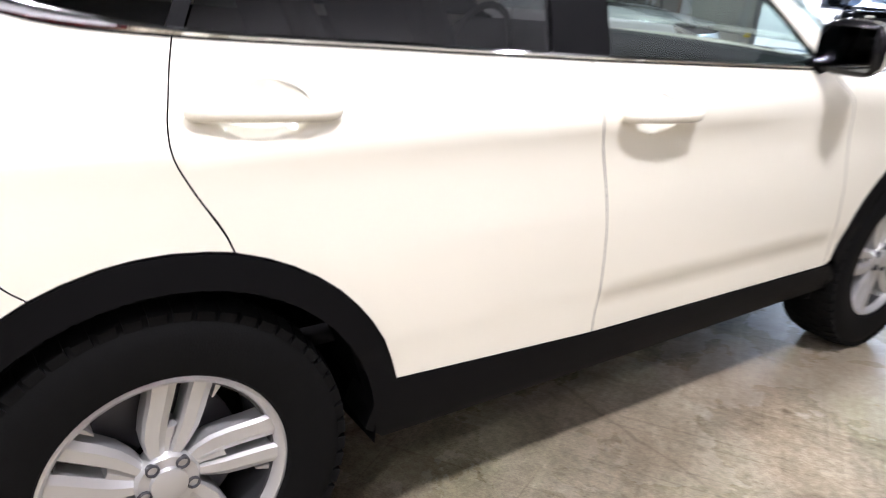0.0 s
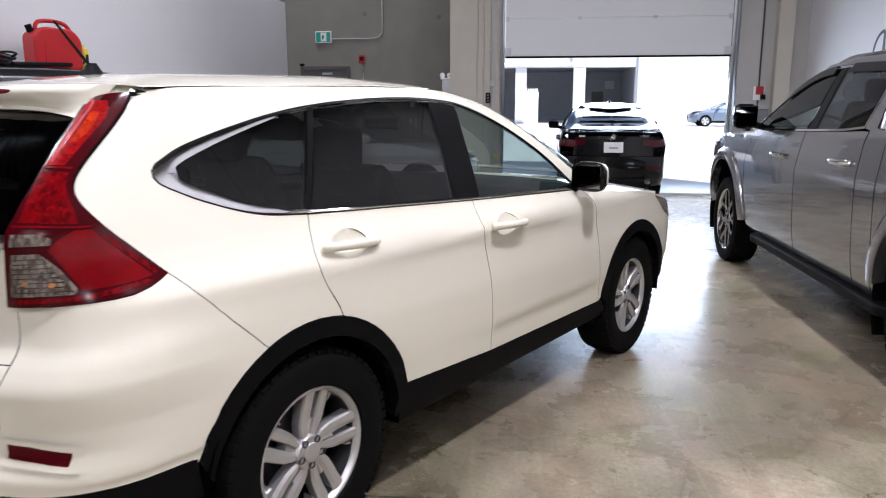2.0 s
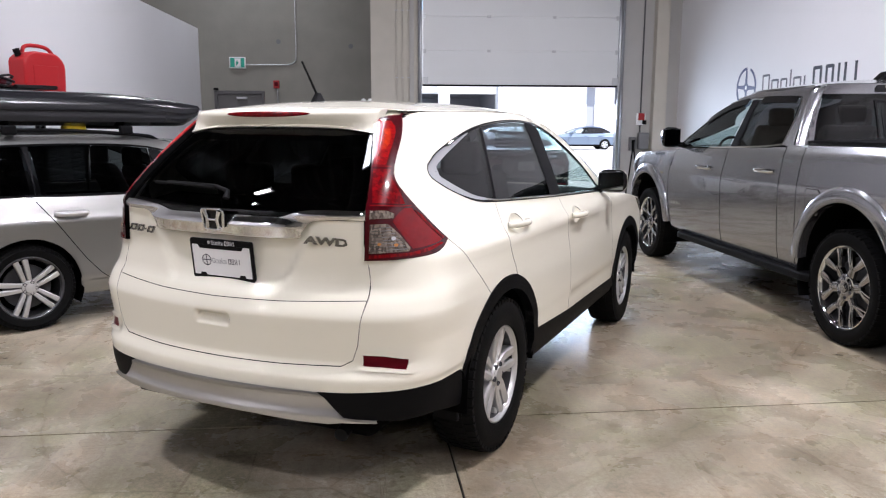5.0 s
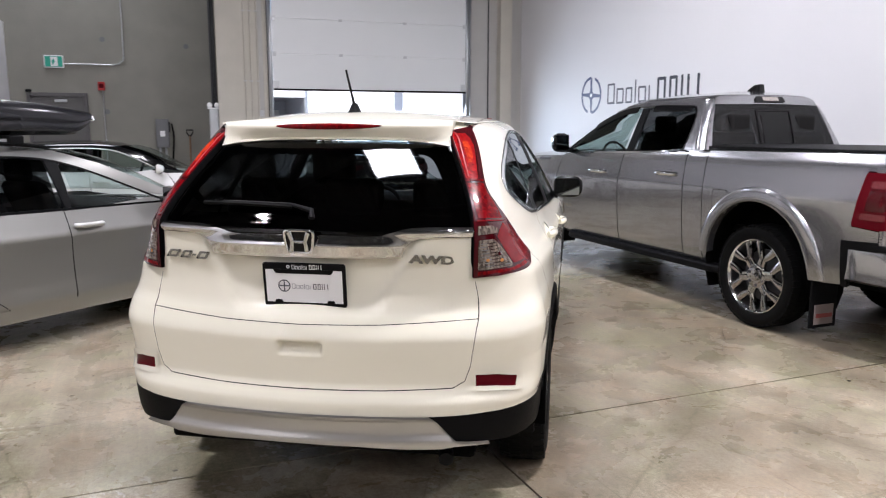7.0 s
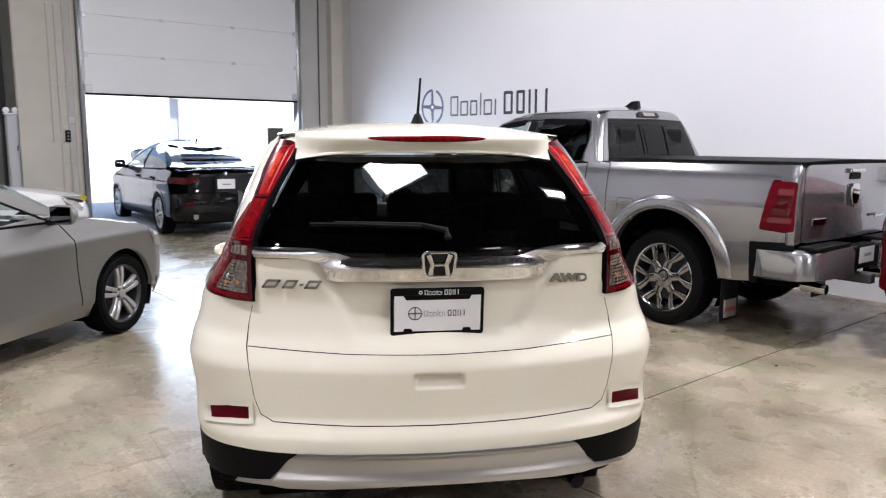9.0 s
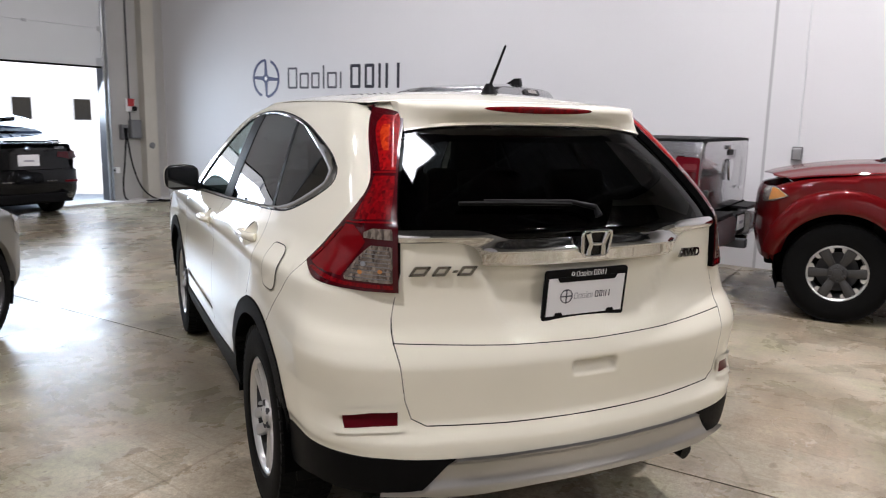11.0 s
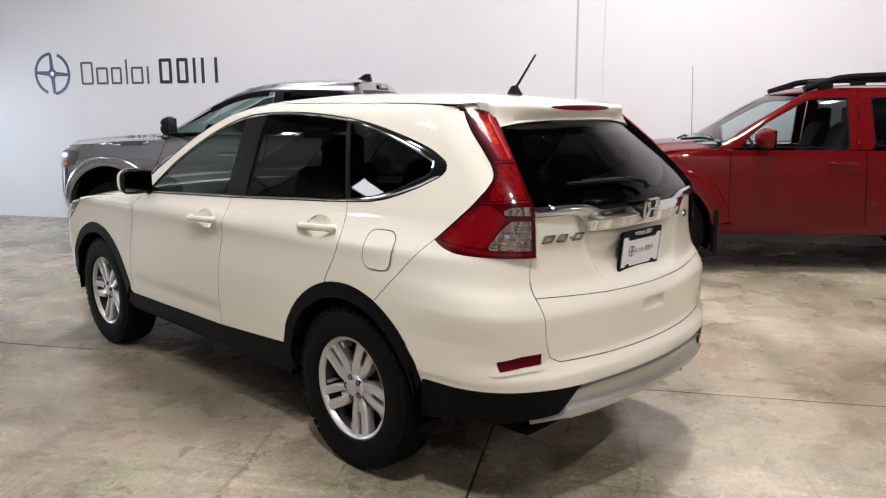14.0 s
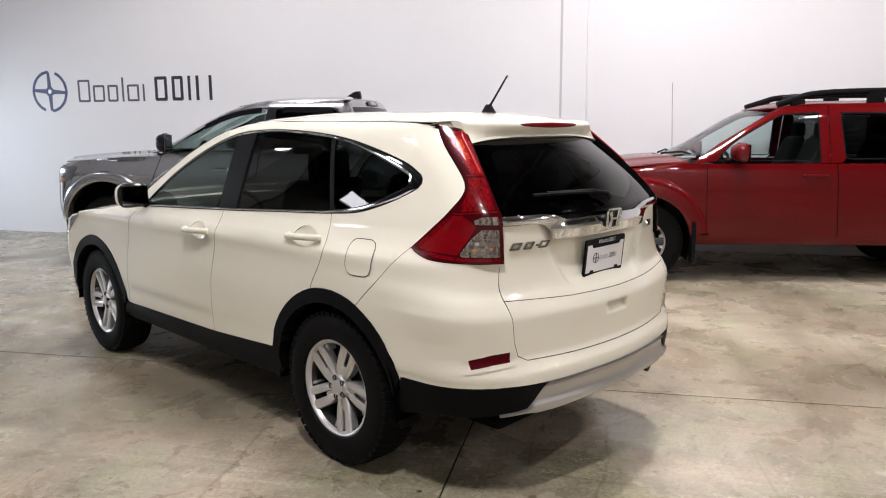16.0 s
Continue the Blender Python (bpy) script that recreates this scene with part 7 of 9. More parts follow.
    K.both("front_fender", S([(-0.535, 1.178), (-0.38, 1.188), (-0.1, 1.168), (0.307, 1.118), (0.46, 1.082), (0.545, 1.048), (0.444, 0.977), (0.56, 0.925), (0.60, 0.60), (0.54, 0.46)] + af[::-1] + [(-0.45, 0.46), (-0.555, 0.50)]), gap=G)
    K.flare(0.05, 0.42, 0.448, 0.632, 0.062, 172, 12, 0.10)
    K.flare(-2.95, 0.42, 0.448, 0.632, 0.062, 172, 12)
    K.arch(0.05, 0.42, 0.47)
    K.arch(-2.95, 0.42, 0.47)
    K.nose(0.44, 1.035, 0.56, material=M_RED)
    K.both("headlight", S([(0.448, 0.978), (0.540, 1.042), (0.60, 1.036), (0.635, 1.0), (0.632, 0.915), (0.575, 0.925), (0.50, 0.955)]), M_CLEARLENS, lift=0.012, label="clear headlight with an amber marker")
    K.both("amber_marker", S([(0.458, 0.979), (0.520, 1.025), (0.560, 1.030), (0.580, 0.935), (0.51, 0.958)]), M_AMBERLENS, lift=0.016, depth=0.004)
    K.both("sill", S([(-0.44, 0.47), (-2.46, 0.47), (-2.46, 0.385), (-0.44, 0.385)]), M_RED, lift=-0.002, depth=0.06)
    K.both("door_rib", S([(-0.60, 0.60), (-1.77, 0.60), (-1.77, 0.585), (-0.60, 0.585)]), M_RED, lift=0.006, depth=0.006, parent=front)
    K.over("roof", lambda x, y: 1.752 + 0.04 * (1 - np.clip(np.abs(x) / 0.64, 0, 1) ** 2) - 0.08 * np.clip((y + 1.6) / 0.5, 0, 2) ** 2, [(0.0, -3.95), (0.62, -3.9), (0.645, -2.5), (0.64, -1.5), (0.60, -1.25), (0.3, -1.12), (0.0, -1.08)])
    K.over("hood", lambda x, y: 1.240 - 0.125 * np.clip((y + 0.3) / 0.95, 0, 2) ** 2 - 0.052 * (np.abs(x) / 0.87) ** 4 + 0.016 / (1 + np.exp((np.abs(x) - 0.60) / 0.012)), [(0.0, -0.14), (0.5, -0.20), (0.75, -0.40), (0.845, -0.34), (0.868, 0.1), (0.82, 0.44), (0.60, 0.58), (0.0, 0.68)])
    K.over("cowl", lambda x, y: 1.205 + 0 * x, [(0.0, -0.36), (0.76, -0.49), (0.76, -0.29), (0.5, -0.10), (0.0, -0.06)], M_BLACKPL)
    K.screen([(-0.44, 1.215), (-0.67, 1.372), (-0.94, 1.535), (-1.17, 1.672)], 1.225, 1.70)
    K.both("side_moulding", rounded(S([(-0.60, 0.655), (-1.76, 0.655), (-1.76, 0.70), (-0.60, 0.70)]), 0.01, 2), M_RED, lift=0.008, depth=0.008)
    K.both("side_moulding", rounded(S([(-1.81, 0.655), (-2.50, 0.655), (-2.58, 0.70), (-1.81, 0.70)]), 0.01, 2), M_RED, lift=0.008, depth=0.008)
    K.both("rocker_trim", S([(-0.46, 0.452), (-2.42, 0.452), (-2.42, 0.375), (-0.46, 0.375)]), M_CLAD, lift=-0.012, depth=0.06, label="black rocker trim")
    K.handle(front, -1.56, 1.06, 0.11)
    K.handle(rear, -2.55, 1.06, 0.11)
    K.mirrors(1.02, -0.82, 1.29, (0.14, 0.09, 0.095), M_RED)
    K.cabin(0.38, (-1.62, -2.5), 0.65, 1.18, 1.62, -0.78)
    K.under(0.6, -3.9, 0.6, 0.38, 0.5)
    K.both("liner", S([(-0.44, 0.45), (-2.44, 0.45), (-2.5, 0.8), (-2.75, 1.14), (-0.4, 1.14), (0.4, 1.04), (0.55, 0.95), (0.0, 0.93), (-0.35, 0.8)]), M_INNER, lift=-0.03, depth=0, step=0.15)
    for s in (1, -1):
        rail = smooth_line([(s * 0.60, -1.24, 1.742), (s * 0.60, -1.42, 1.80), (s * 0.60, -1.62, 1.848), (s * 0.60, -2.2, 1.868), (s * 0.60, -3.4, 1.868)], 5)
        rack = part("roof_rail", tube_bm([Vector(p) for p in rail], 0.032, 10), M_BLACKPL, car, "thick black roof rail")
        part("rail_foot", box_bm(s * 0.60 - 0.03, s * 0.60 + 0.03, -1.50, -1.36, 1.73, 1.80, 0.015), M_BLACKPL, rack)
        part("rail_foot", box_bm(s * 0.60 - 0.03, s * 0.60 + 0.03, -2.24, -2.08, 1.74, 1.86, 0.015), M_BLACKPL, rack)
        part("mud_flap", box_bm(s * 0.87 - 0.12, s * 0.87 + 0.03, -0.445, -0.405, 0.20, 0.62, 0.012), M_BLACKPL, car)
        part("wiper", tube_bm([(s * 0.12, -0.22, 1.262), (s * 0.5, -0.36, 1.285), (s * 0.66, -0.43, 1.262)], 0.011, 6), M_BLACKPL, car)
    part("rail_bar", tube_bm([(-0.60, -1.64, 1.845), (0.60, -1.64, 1.845)], 0.02, 8), M_BLACKPL, car)
    part("whip_aerial", tube_bm([(0.70, -0.475, 1.20), (0.70, -0.445, 2.035)], 0.0035, 6), M_DARKSTEEL, car, "thin whip aerial")
    w = wheel("wheel", 0.395, 0.215, 0.265, 6, M_ALLOY, M_INNER, twin=False, spoke_w=0.068, thin=0.080, hub_r=0.07, bolts=6, chrome=mat("gunmetal_alloy", (0.045, 0.044, 0.043), 0.45, metal=0.3, coat=0.1))
    d = 0.265 / 2 * 0.84 - 0.006
    tip = None
    for k in range(6):
        for sgn in (1, -1):
            if tip is None:
                bm = bmesh.new()
                va = [bm.verts.new((d, a, b)) for a, b in ((-0.012, 0.158), (0.012, 0.168), (0.026, 0.207), (-0.012, 0.207))]
                vb = [bm.verts.new((d - 0.03, v.co.y, v.co.z)) for v in va]
                bm.faces.new(va)
                for q in range(4):
                    bm.faces.new((va[q], vb[q], vb[(q + 1) % 4], va[(q + 1) % 4]))
                bmesh.ops.recalc_face_normals(bm, faces=bm.faces)
                tip = o = part("spoke_tip", bm, M_ALLOY, w, "bright machined spoke tip")
            else:
                o = new("spoke_tip", tip.data)
                o.parent = w
            o.matrix_basis = Matrix.Rotation(math.pi / 3 * k, 4, "X") @ Matrix.Translation((0, sgn * 0.054, 0)) @ Matrix.Diagonal((1, sgn, 1, 1))
    wheels_on(car, w, 0.775, (-2.95, 0.05), 0.395, 0)
    return car


red_truck()


# ---- wagon, sedans and hatchback ----
def small_car(name, label, m, paint, W, wb, tail, nose, belt, roof, rear_pts, front_pts, roofline, dlo, cuts, glass, seams, wheel_of, hub, top_paint=None, sill=0.30, arch_r=0.36, corner=0.16, trim=M_BLACKPL, lower=None, handle=None):
    """A road car by its side profile: all outlines as (y, z), the rear axle at y = 0."""
    car = thing(name, m, label, "car")
    z1 = roof - 0.035
    C = Shell(
        0.18, z1,
        curve1([(0.18, W * 0.90), (0.28, W * 0.958), (0.36, W * 0.985), (0.48, W * 0.980), (belt - 0.30, W * 0.987), (belt - 0.175, W * 1.002), (belt - 0.162, W * 1.003), (belt - 0.152, W * 0.994), (belt - 0.08, W * 0.964), (belt, W * 0.93), ((belt + roof) / 2, W * 0.80), (roof - 0.10, W * 0.685), (z1, W * 0.56)]),
        curve1(rear_pts), curve1(front_pts),
        curve1([(0.18, 0.16), (z1, 0.22)]), curve1([(0.18, 0.28), (belt, 0.28), (z1, 0.35)]),
        curve1([(0.18, corner + 0.08), (belt, corner), (z1, 0.10)]), curve1([(0.18, 0.28), (belt - 0.05, 0.24), (belt + 0.06, 0.10), (z1, 0.10)]),
        (0.2, 0.03), (wb, 0.03),
    )
    K = Kit(car, C, paint)
    S = K.S
    G = 0.003
    ar, af = arc(0, hub, arch_r, 178, 2, 18), arc(wb, hub, arch_r, 178, 2, 18)
    rs, bs, fs = seams
    below = lambda y0, y1: [(y, belt_at(y)) for y in np.linspace(y0, y1, 6)]
    bl = [p for p in dlo if p[1] < belt + 0.06]
    lo = sorted([(p[0], p[1]) for p in bl])
    belt_at = lambda y: float(np.interp(y, [p[0] for p in lo], [p[1] for p in lo]))
    rear_door = K.both("rear_door", S([(rs[-1][0], sill)] + rs[::-1] + below(rs[0][0], bs)[1:] + [(bs + 0.03, sill)]), gap=G)
    front_door = K.both("front_door", S([(bs + 0.033, sill)] + below(bs, fs) + [(fs + 0.10, belt - 0.15), (fs + 0.16, sill)]), gap=G)
    hind = max(tail + 0.16, tail * 0.62)
    behind = [p for p in sorted(bl) if p[0] < rs[0][0]]
    K.both("body_side", S(rs + [p for p in ar[::-1] if p[0] < rs[-1][0] - 0.005] + [(-arch_r - 0.02, sill), (hind, sill), (hind, belt * 0.7), (hind, belt)] + behind), gap=G)
    # pillars and roof rail: a band round the windows
    kit_band(K, dlo, [(p[0], p[1]) for p in inset(dlo, 0.016)], trim)
    half = [p for p in dlo if p not in bl]
    K.both("roof_side", S(half + roofline[::-1]), top_paint or paint, depth=0.012, step=0.06)
    windows(K, dlo, cuts, glass, trim, None, 0.016)
    K.both("front_fender", S([(fs + 0.165, sill), (fs + 0.105, belt - 0.15), (fs, belt - 0.005), (fs + 0.35, belt - 0.01), (wb + 0.30, belt - 0.12), (wb + 0.50, belt - 0.22), (wb + 0.50, hub + 0.05)] + [p for p in af[::-1] if p[1] > hub + 0.02] + [(wb - arch_r - 0.01, sill)]), gap=G)
    K.nose(0.24, belt - 0.25, wb + 0.50)
    K.both("headlight", S([(wb + 0.34, belt - 0.16), (wb + 0.50, belt - 0.21), (wb + 0.62, belt - 0.27), (wb + 0.60, belt - 0.35), (wb + 0.42, belt - 0.30)]), M_CLEARLENS, lift=0.008)
    K.full("rear_bumper", [(0.0, 0.25), C.back(W * 0.7, 0.25), C.side(hind, 0.25), C.side(hind, 0.66), C.back(W * 0.72, 0.68), (0.0, 0.68)], lower or paint, gap=G, lift=0.006, step=0.08)
    gate = K.full("tailgate", [(0.0, 0.685), C.back(W * 0.72, 0.685), C.back(W * 0.70, belt - 0.04), (0.0, belt - 0.02)], gap=G, step=0.08)
    K.both("tail_light", [C.back(W * 0.52, belt - 0.085), C.side(hind + 0.06, belt - 0.085), C.side(hind + 0.03, belt - 0.165), C.back(W * 0.74, belt - 0.190), C.back(W * 0.50, belt - 0.150)], M_LENSEDGE, lift=0.010)
    K.both("sill_trim", S([(arch_r - 0.01, sill + 0.02), (wb - arch_r + 0.01, sill + 0.02), (wb - arch_r, sill - 0.08), (arch_r, sill - 0.08)]), lower or M_BLACKPL, lift=0.002, depth=0.06, step=0.1)
    for y in (0.0, wb):
        K.arch(y, hub, arch_r)
        K.both("arch_lip", S(arc(y, hub, arch_r + 0.035, 180, 0, 20) + arc(y, hub, arch_r - 0.012, 0, 180, 20)), paint if lower is None else lower, lift=0.008, depth=0.04, step=0.05)
    ys = [p[0] for p in roofline]
    zs_ = [p[1] for p in roofline]
    crown = lambda x, y: np.interp(y, ys, zs_) + 0.045 * (1 - np.clip(np.abs(x) / (W * 0.66), 0, 1) ** 2.2)
    inner_r = [p for p in roofline if p[1] > z1 - 0.13]
    prof = [(float(C.at(*[np.array([q]) for q in C.side(*p)])[0][0]), p[0]) for p in inner_r]
    a, b = prof[0], prof[-1]
    K.over("roof", crown, [(0.0, a[1] - 0.10)] + prof + [(0.0, b[1] + 0.14)], top_paint or paint, depth=0.01)
    zc = belt - 0.03
    K.over("hood", lambda x, y: zc + 0.01 - 0.20 * np.clip((y - fs - 0.15) / (nose - fs), 0, 2) ** 2 - 0.05 * (np.abs(x) / W) ** 3, [(0.0, fs + 0.30), (W * 0.5, fs + 0.24), (W * 0.86, fs), (W * 0.93, fs + 0.3), (W * 0.90, wb + 0.32), (W * 0.6, wb + 0.62), (0.0, wb + 0.70)])
    fe = [p for p in roofline if p[0] > max(q[0] for q in inner_r) - 0.01]
    K.screen(fe[::-1], belt + 0.03, max(fe, key=lambda p: p[1])[1] + 0.005)
    K.handle(rear_door, rs[0][0] + 0.25, belt - 0.115, 0.105, handle, 0.019)
    K.handle(front_door, bs + 0.16, belt - 0.115, 0.105, handle, 0.019)
    K.mirrors(W + 0.09, fs - 0.10, belt + 0.06, (0.11, 0.07, 0.07), paint)
    K.cabin(W * 0.42, (rs[0][0] + 0.15, bs + 0.1), 0.45, belt, roof - 0.10, fs - 0.35)
    K.under(W * 0.62, tail + 0.2, nose - 0.3, 0.2, 0.3)
    K.both("liner", S([(arch_r + 0.02, sill), (wb - arch_r - 0.02, sill), (wb - arch_r, 0.6), (wb - 0.2, belt - 0.12), (0.0, belt - 0.06), (hind, belt - 0.06), (hind, 0.7), (-arch_r, 0.7), (-0.1, hub + arch_r + 0.05), (arch_r, 0.6)]), M_INNER, lift=-0.03, depth=0, step=0.15)
    wheels_on(car, wheel_of(), W - 0.125, (0.0, wb), hub, 14)
    return car, K


def wagon():
    wheel_of = lambda: wheel("wheel", 0.318, 0.228, 0.215, 5, M_DARKALLOY, M_INNER, twin=True, spoke_w=0.054, hub_r=0.055, chrome=M_ALLOY)
    roofline = [(-0.98, 1.18), (-0.88, 1.31), (-0.70, 1.385), (0.0, 1.415), (0.7, 1.42), (1.15, 1.385), (1.45, 1.285), (1.80, 1.13), (2.12, 0.985)]
    dlo = [(-0.82, 1.02)] + smooth_line([(-0.86, 1.10), (-0.78, 1.26), (-0.62, 1.325), (0.0, 1.358), (0.6, 1.362), (1.02, 1.335), (1.32, 1.245), (1.65, 1.10), (1.90, 0.985)], 4) + [(1.92, 0.955), (1.2, 0.962), (0.4, 0.972), (-0.2, 0.985)]
    car, K = small_car(
        "station_wagon", "warm grey metallic station wagon with black roof box", pose(-3.80, 0.696, 0, 0, 0, -20.3), M_GREYPAINT, 0.90, 2.63, -1.05, 3.51, 0.965, 1.46,
        [(0.18, -0.98), (0.6, -1.05), (0.95, -1.0), (1.1, -0.96), (1.43, -0.80)], [(0.18, 3.42), (0.5, 3.5), (0.75, 3.45), (0.9, 3.1), (0.965, 2.5), (1.0, 2.36), (1.30, 1.72), (1.43, 1.30)],
        roofline, dlo, [(0.075, 0.0), (0.125, 0.0), (1.02, 0.0), (1.13, 0.0)], [M_TINT, M_TINT, M_CLEAR], ([(0.065, 0.985), (0.15, 0.86), (0.24, 0.735), (0.40, 0.50), (0.50, 0.38), (0.56, 0.33)], 1.03, 1.98), wheel_of, 0.318, arch_r=0.378, lower=M_GREYPAINT, handle=M_ALLOY)
    fl = rounded(K.S([(-0.20, 0.835), (0.06, 0.82), (0.07, 0.87), (-0.02, 0.90), (-0.20, 0.905)]), 0.03)
    K.both("fuel_flap", fl, M_GREYPAINT, lift=0.003, depth=0.002)
    for s in (1, -1):
        rail = smooth_line([(s * 0.56, -0.75, 1.40), (s * 0.57, -0.6, 1.445), (s * 0.58, 0.3, 1.465), (s * 0.57, 1.0, 1.425), (s * 0.56, 1.14, 1.385)], 4)
        part("roof_rail", tube_bm([Vector(p) for p in rail], 0.014, 8), M_BLACKPL, car)
    return car


def roof_box():
    m = pose(-3.80, 0.696, 0, 0, 0, -20.3)
    box = thing("roof_box", m, "long black plastic roof cargo box with ribbed lid", "roof box")
    bm = bmesh.new()
    rings = []
    n = 30
    for i in range(n + 1):
        y = -0.75 + 2.37 * i / n
        k = max(0.0, (y - 0.55) / 1.07)
        hi = 1.768 - 0.082 * k**2.0 - (0.05 * max(0, (-0.45 - y) / 0.3) ** 2)
        lo = 1.500 + 0.10 * max(0.0, (k - 0.82) / 0.18) ** 1.5
        w = 0.42 * (1 - 0.34 * k**3) - 0.05 * max(0, (-0.55 - y) / 0.2) ** 2
        prof = [(-0.80, 0.0), (-0.97, 0.12), (-1.0, 0.34), (-0.985, 0.40), (-1.0, 0.45), (-0.97, 0.72), (-0.86, 0.93), (-0.62, 1.0), (-0.55, 0.975), (-0.40, 0.975), (-0.33, 1.0), (0.33, 1.0), (0.40, 0.975), (0.55, 0.975), (0.62, 1.0), (0.86, 0.93), (0.97, 0.72), (1.0, 0.45), (0.985, 0.40), (1.0, 0.34), (0.97, 0.12), (0.80, 0.0)]
        rings.append([bm.verts.new((a * w, y, lo + (hi - lo) * b)) for a, b in prof])
    for i in range(n):
        for k in range(len(rings[0])):
            j = (k + 1) % len(rings[0])
            bm.faces.new((rings[i][k], rings[i][j], rings[i + 1][j], rings[i + 1][k]))
    bm.faces.new(rings[0])
    bm.faces.new(rings[-1][::-1])
    bmesh.ops.recalc_face_normals(bm, faces=bm.faces)
    part("shell", bm, mat("satin_black_box", (0.012, 0.012, 0.014), 0.22, spec=0.5), box, smooth=50).matrix_basis = pose(0.12, 0, 0)
    part("seam", box_bm(-0.305, 0.545, -0.72, 0.95, 1.615, 1.622, 0.002), M_BLACKPL, box)
    part("tip_decal", box_bm(0.24, 0.40, 1.600, 1.632, 1.605, 1.650, 0.006), M_SATIN, box)
    for y in (0.02, 0.88):
        bar = part("cross_bar", box_bm(-0.58, 0.58, y - 0.035, y + 0.035, 1.475, 1.502, 0.012), M_BLACKPL, box)
        for s in (1, -1):
            part("bar_foot", box_bm(s * 0.57 - 0.03, s * 0.57 + 0.03, y - 0.05, y + 0.05, 1.43, 1.50, 0.012), M_BLACKPL, bar)
    strap = part("strap_roll", box_bm(0.30, 0.44, 0.46, 0.62, 1.460, 1.503, 0.015), M_YELLOW, box, "rolled yellow strap")
    return box


wagon()
roof_box()


def black_sedan():
    wheel_of = lambda: wheel("wheel", 0.33, 0.24, 0.225, 5, M_ALLOY, M_INNER, twin=True, spoke_w=0.07, hub_r=0.055, chrome=M_ALLOY)
    roofline = [(-0.70, 1.06), (-0.30, 1.22), (0.05, 1.34), (0.55, 1.405), (1.15, 1.41), (1.55, 1.35), (1.95, 1.20), (2.35, 1.0)]
    dlo = [(-0.30, 1.03)] + smooth_line([(-0.36, 1.07), (-0.15, 1.19), (0.15, 1.30), (0.60, 1.352), (1.15, 1.352), (1.50, 1.29), (1.85, 1.16), (2.10, 1.02)], 4) + [(2.12, 0.985), (1.2, 1.0), (0.4, 1.01)]
    car, K = small_car(
        "black_sedan", "glossy black four-door sedan parked half through the doorway", pose(-2.632, 9.908, 0, 0, 0, 28.5) @ Matrix.Diagonal((0.93, 1, 1.05, 1)), M_BLACKPAINT, 0.90, 2.85, -0.98, 3.62, 1.0, 1.445,
        [(0.18, -0.90), (0.5, -0.99), (0.85, -0.95), (0.98, -0.93), (1.04, -0.80), (1.07, -0.62), (1.25, -0.20), (1.41, 0.2)], [(0.18, 3.5), (0.5, 3.6), (0.75, 3.55), (0.92, 3.1), (1.0, 2.7), (1.03, 2.52), (1.30, 1.86), (1.41, 1.5)],
        roofline, dlo, [(0.98, 0.0), (1.08, 0.0)], [M_TRUCKGLASS, M_CLEAR], ([(0.05, 1.01), (0.12, 0.85), (0.30, 0.62), (0.37, 0.34)], 1.03, 2.15), wheel_of, 0.33, corner=0.22)
    C = K.C
    K.over("boot_lid", lambda x, y: 1.035 - 0.03 * (np.abs(x) / 0.8) ** 2 + 0.03 * np.clip(y + 0.9, 0, 1), [(0.0, -0.92), (0.5, -0.88), (0.70, -0.78), (0.72, -0.45), (0.5, -0.30), (0.0, -0.25)])
    K.full("rear_window", [(0.0, 1.075), C.back(0.58, 1.085), C.back(0.50, 1.24), C.back(0.44, 1.375), (0.0, 1.385)], M_TRUCKGLASS, depth=0.004)
    pl = part("rear_plate", box_bm(-0.155, 0.155, -0.968, -0.955, 0.735, 0.885, 0.005), M_PLATE, car, "white dealer plate")
    part("plate_bar", box_bm(-0.07, 0.07, -0.971, -0.9685, 0.79, 0.815), M_INKGREY, pl)
    part("emblem", spin_bm([(-0.004, 0.0), (-0.004, 0.04), (0.006, 0.036), (0.008, 0.0)], 20), M_CHROME, car, "round emblem", pose(0, -0.945, 0.965, 0, 0, -90))
    part("badge", box_bm(0.42, 0.56, -0.915, -0.905, 0.955, 0.985, 0.003), M_CHROME, car)
    part("badge", box_bm(-0.56, -0.46, -0.915, -0.905, 0.955, 0.985, 0.003), M_CHROME, car)
    part("diffuser", box_bm(-0.62, 0.62, -1.0, -0.90, 0.24, 0.36, 0.02), M_BLACKPL, car)
    part("light_strip", box_bm(-0.40, 0.40, -0.985, -0.972, 0.52, 0.535, 0.003), M_CHROME, car)
    for s in (1, -1):
        part("exhaust_tip", tube_bm([(s * 0.56, -0.9, 0.33), (s * 0.56, -1.01, 0.33)], 0.045, 14), M_CHROME, car)
        part("bumper_reflector", box_bm(min(s * 0.52, s * 0.74), max(s * 0.52, s * 0.74), -0.945, -0.925, 0.50, 0.53, 0.003), M_REDDEEP, car)
    part("roof_aerial", prism_bm([(0.42, 0.0), (0.60, 0.0), (0.50, 0.045), (0.44, 0.055)], -0.02, 0.02, 0.006, "x"), M_GLOSSBLK, car, m=pose(0, 0, 1.44))
    return car


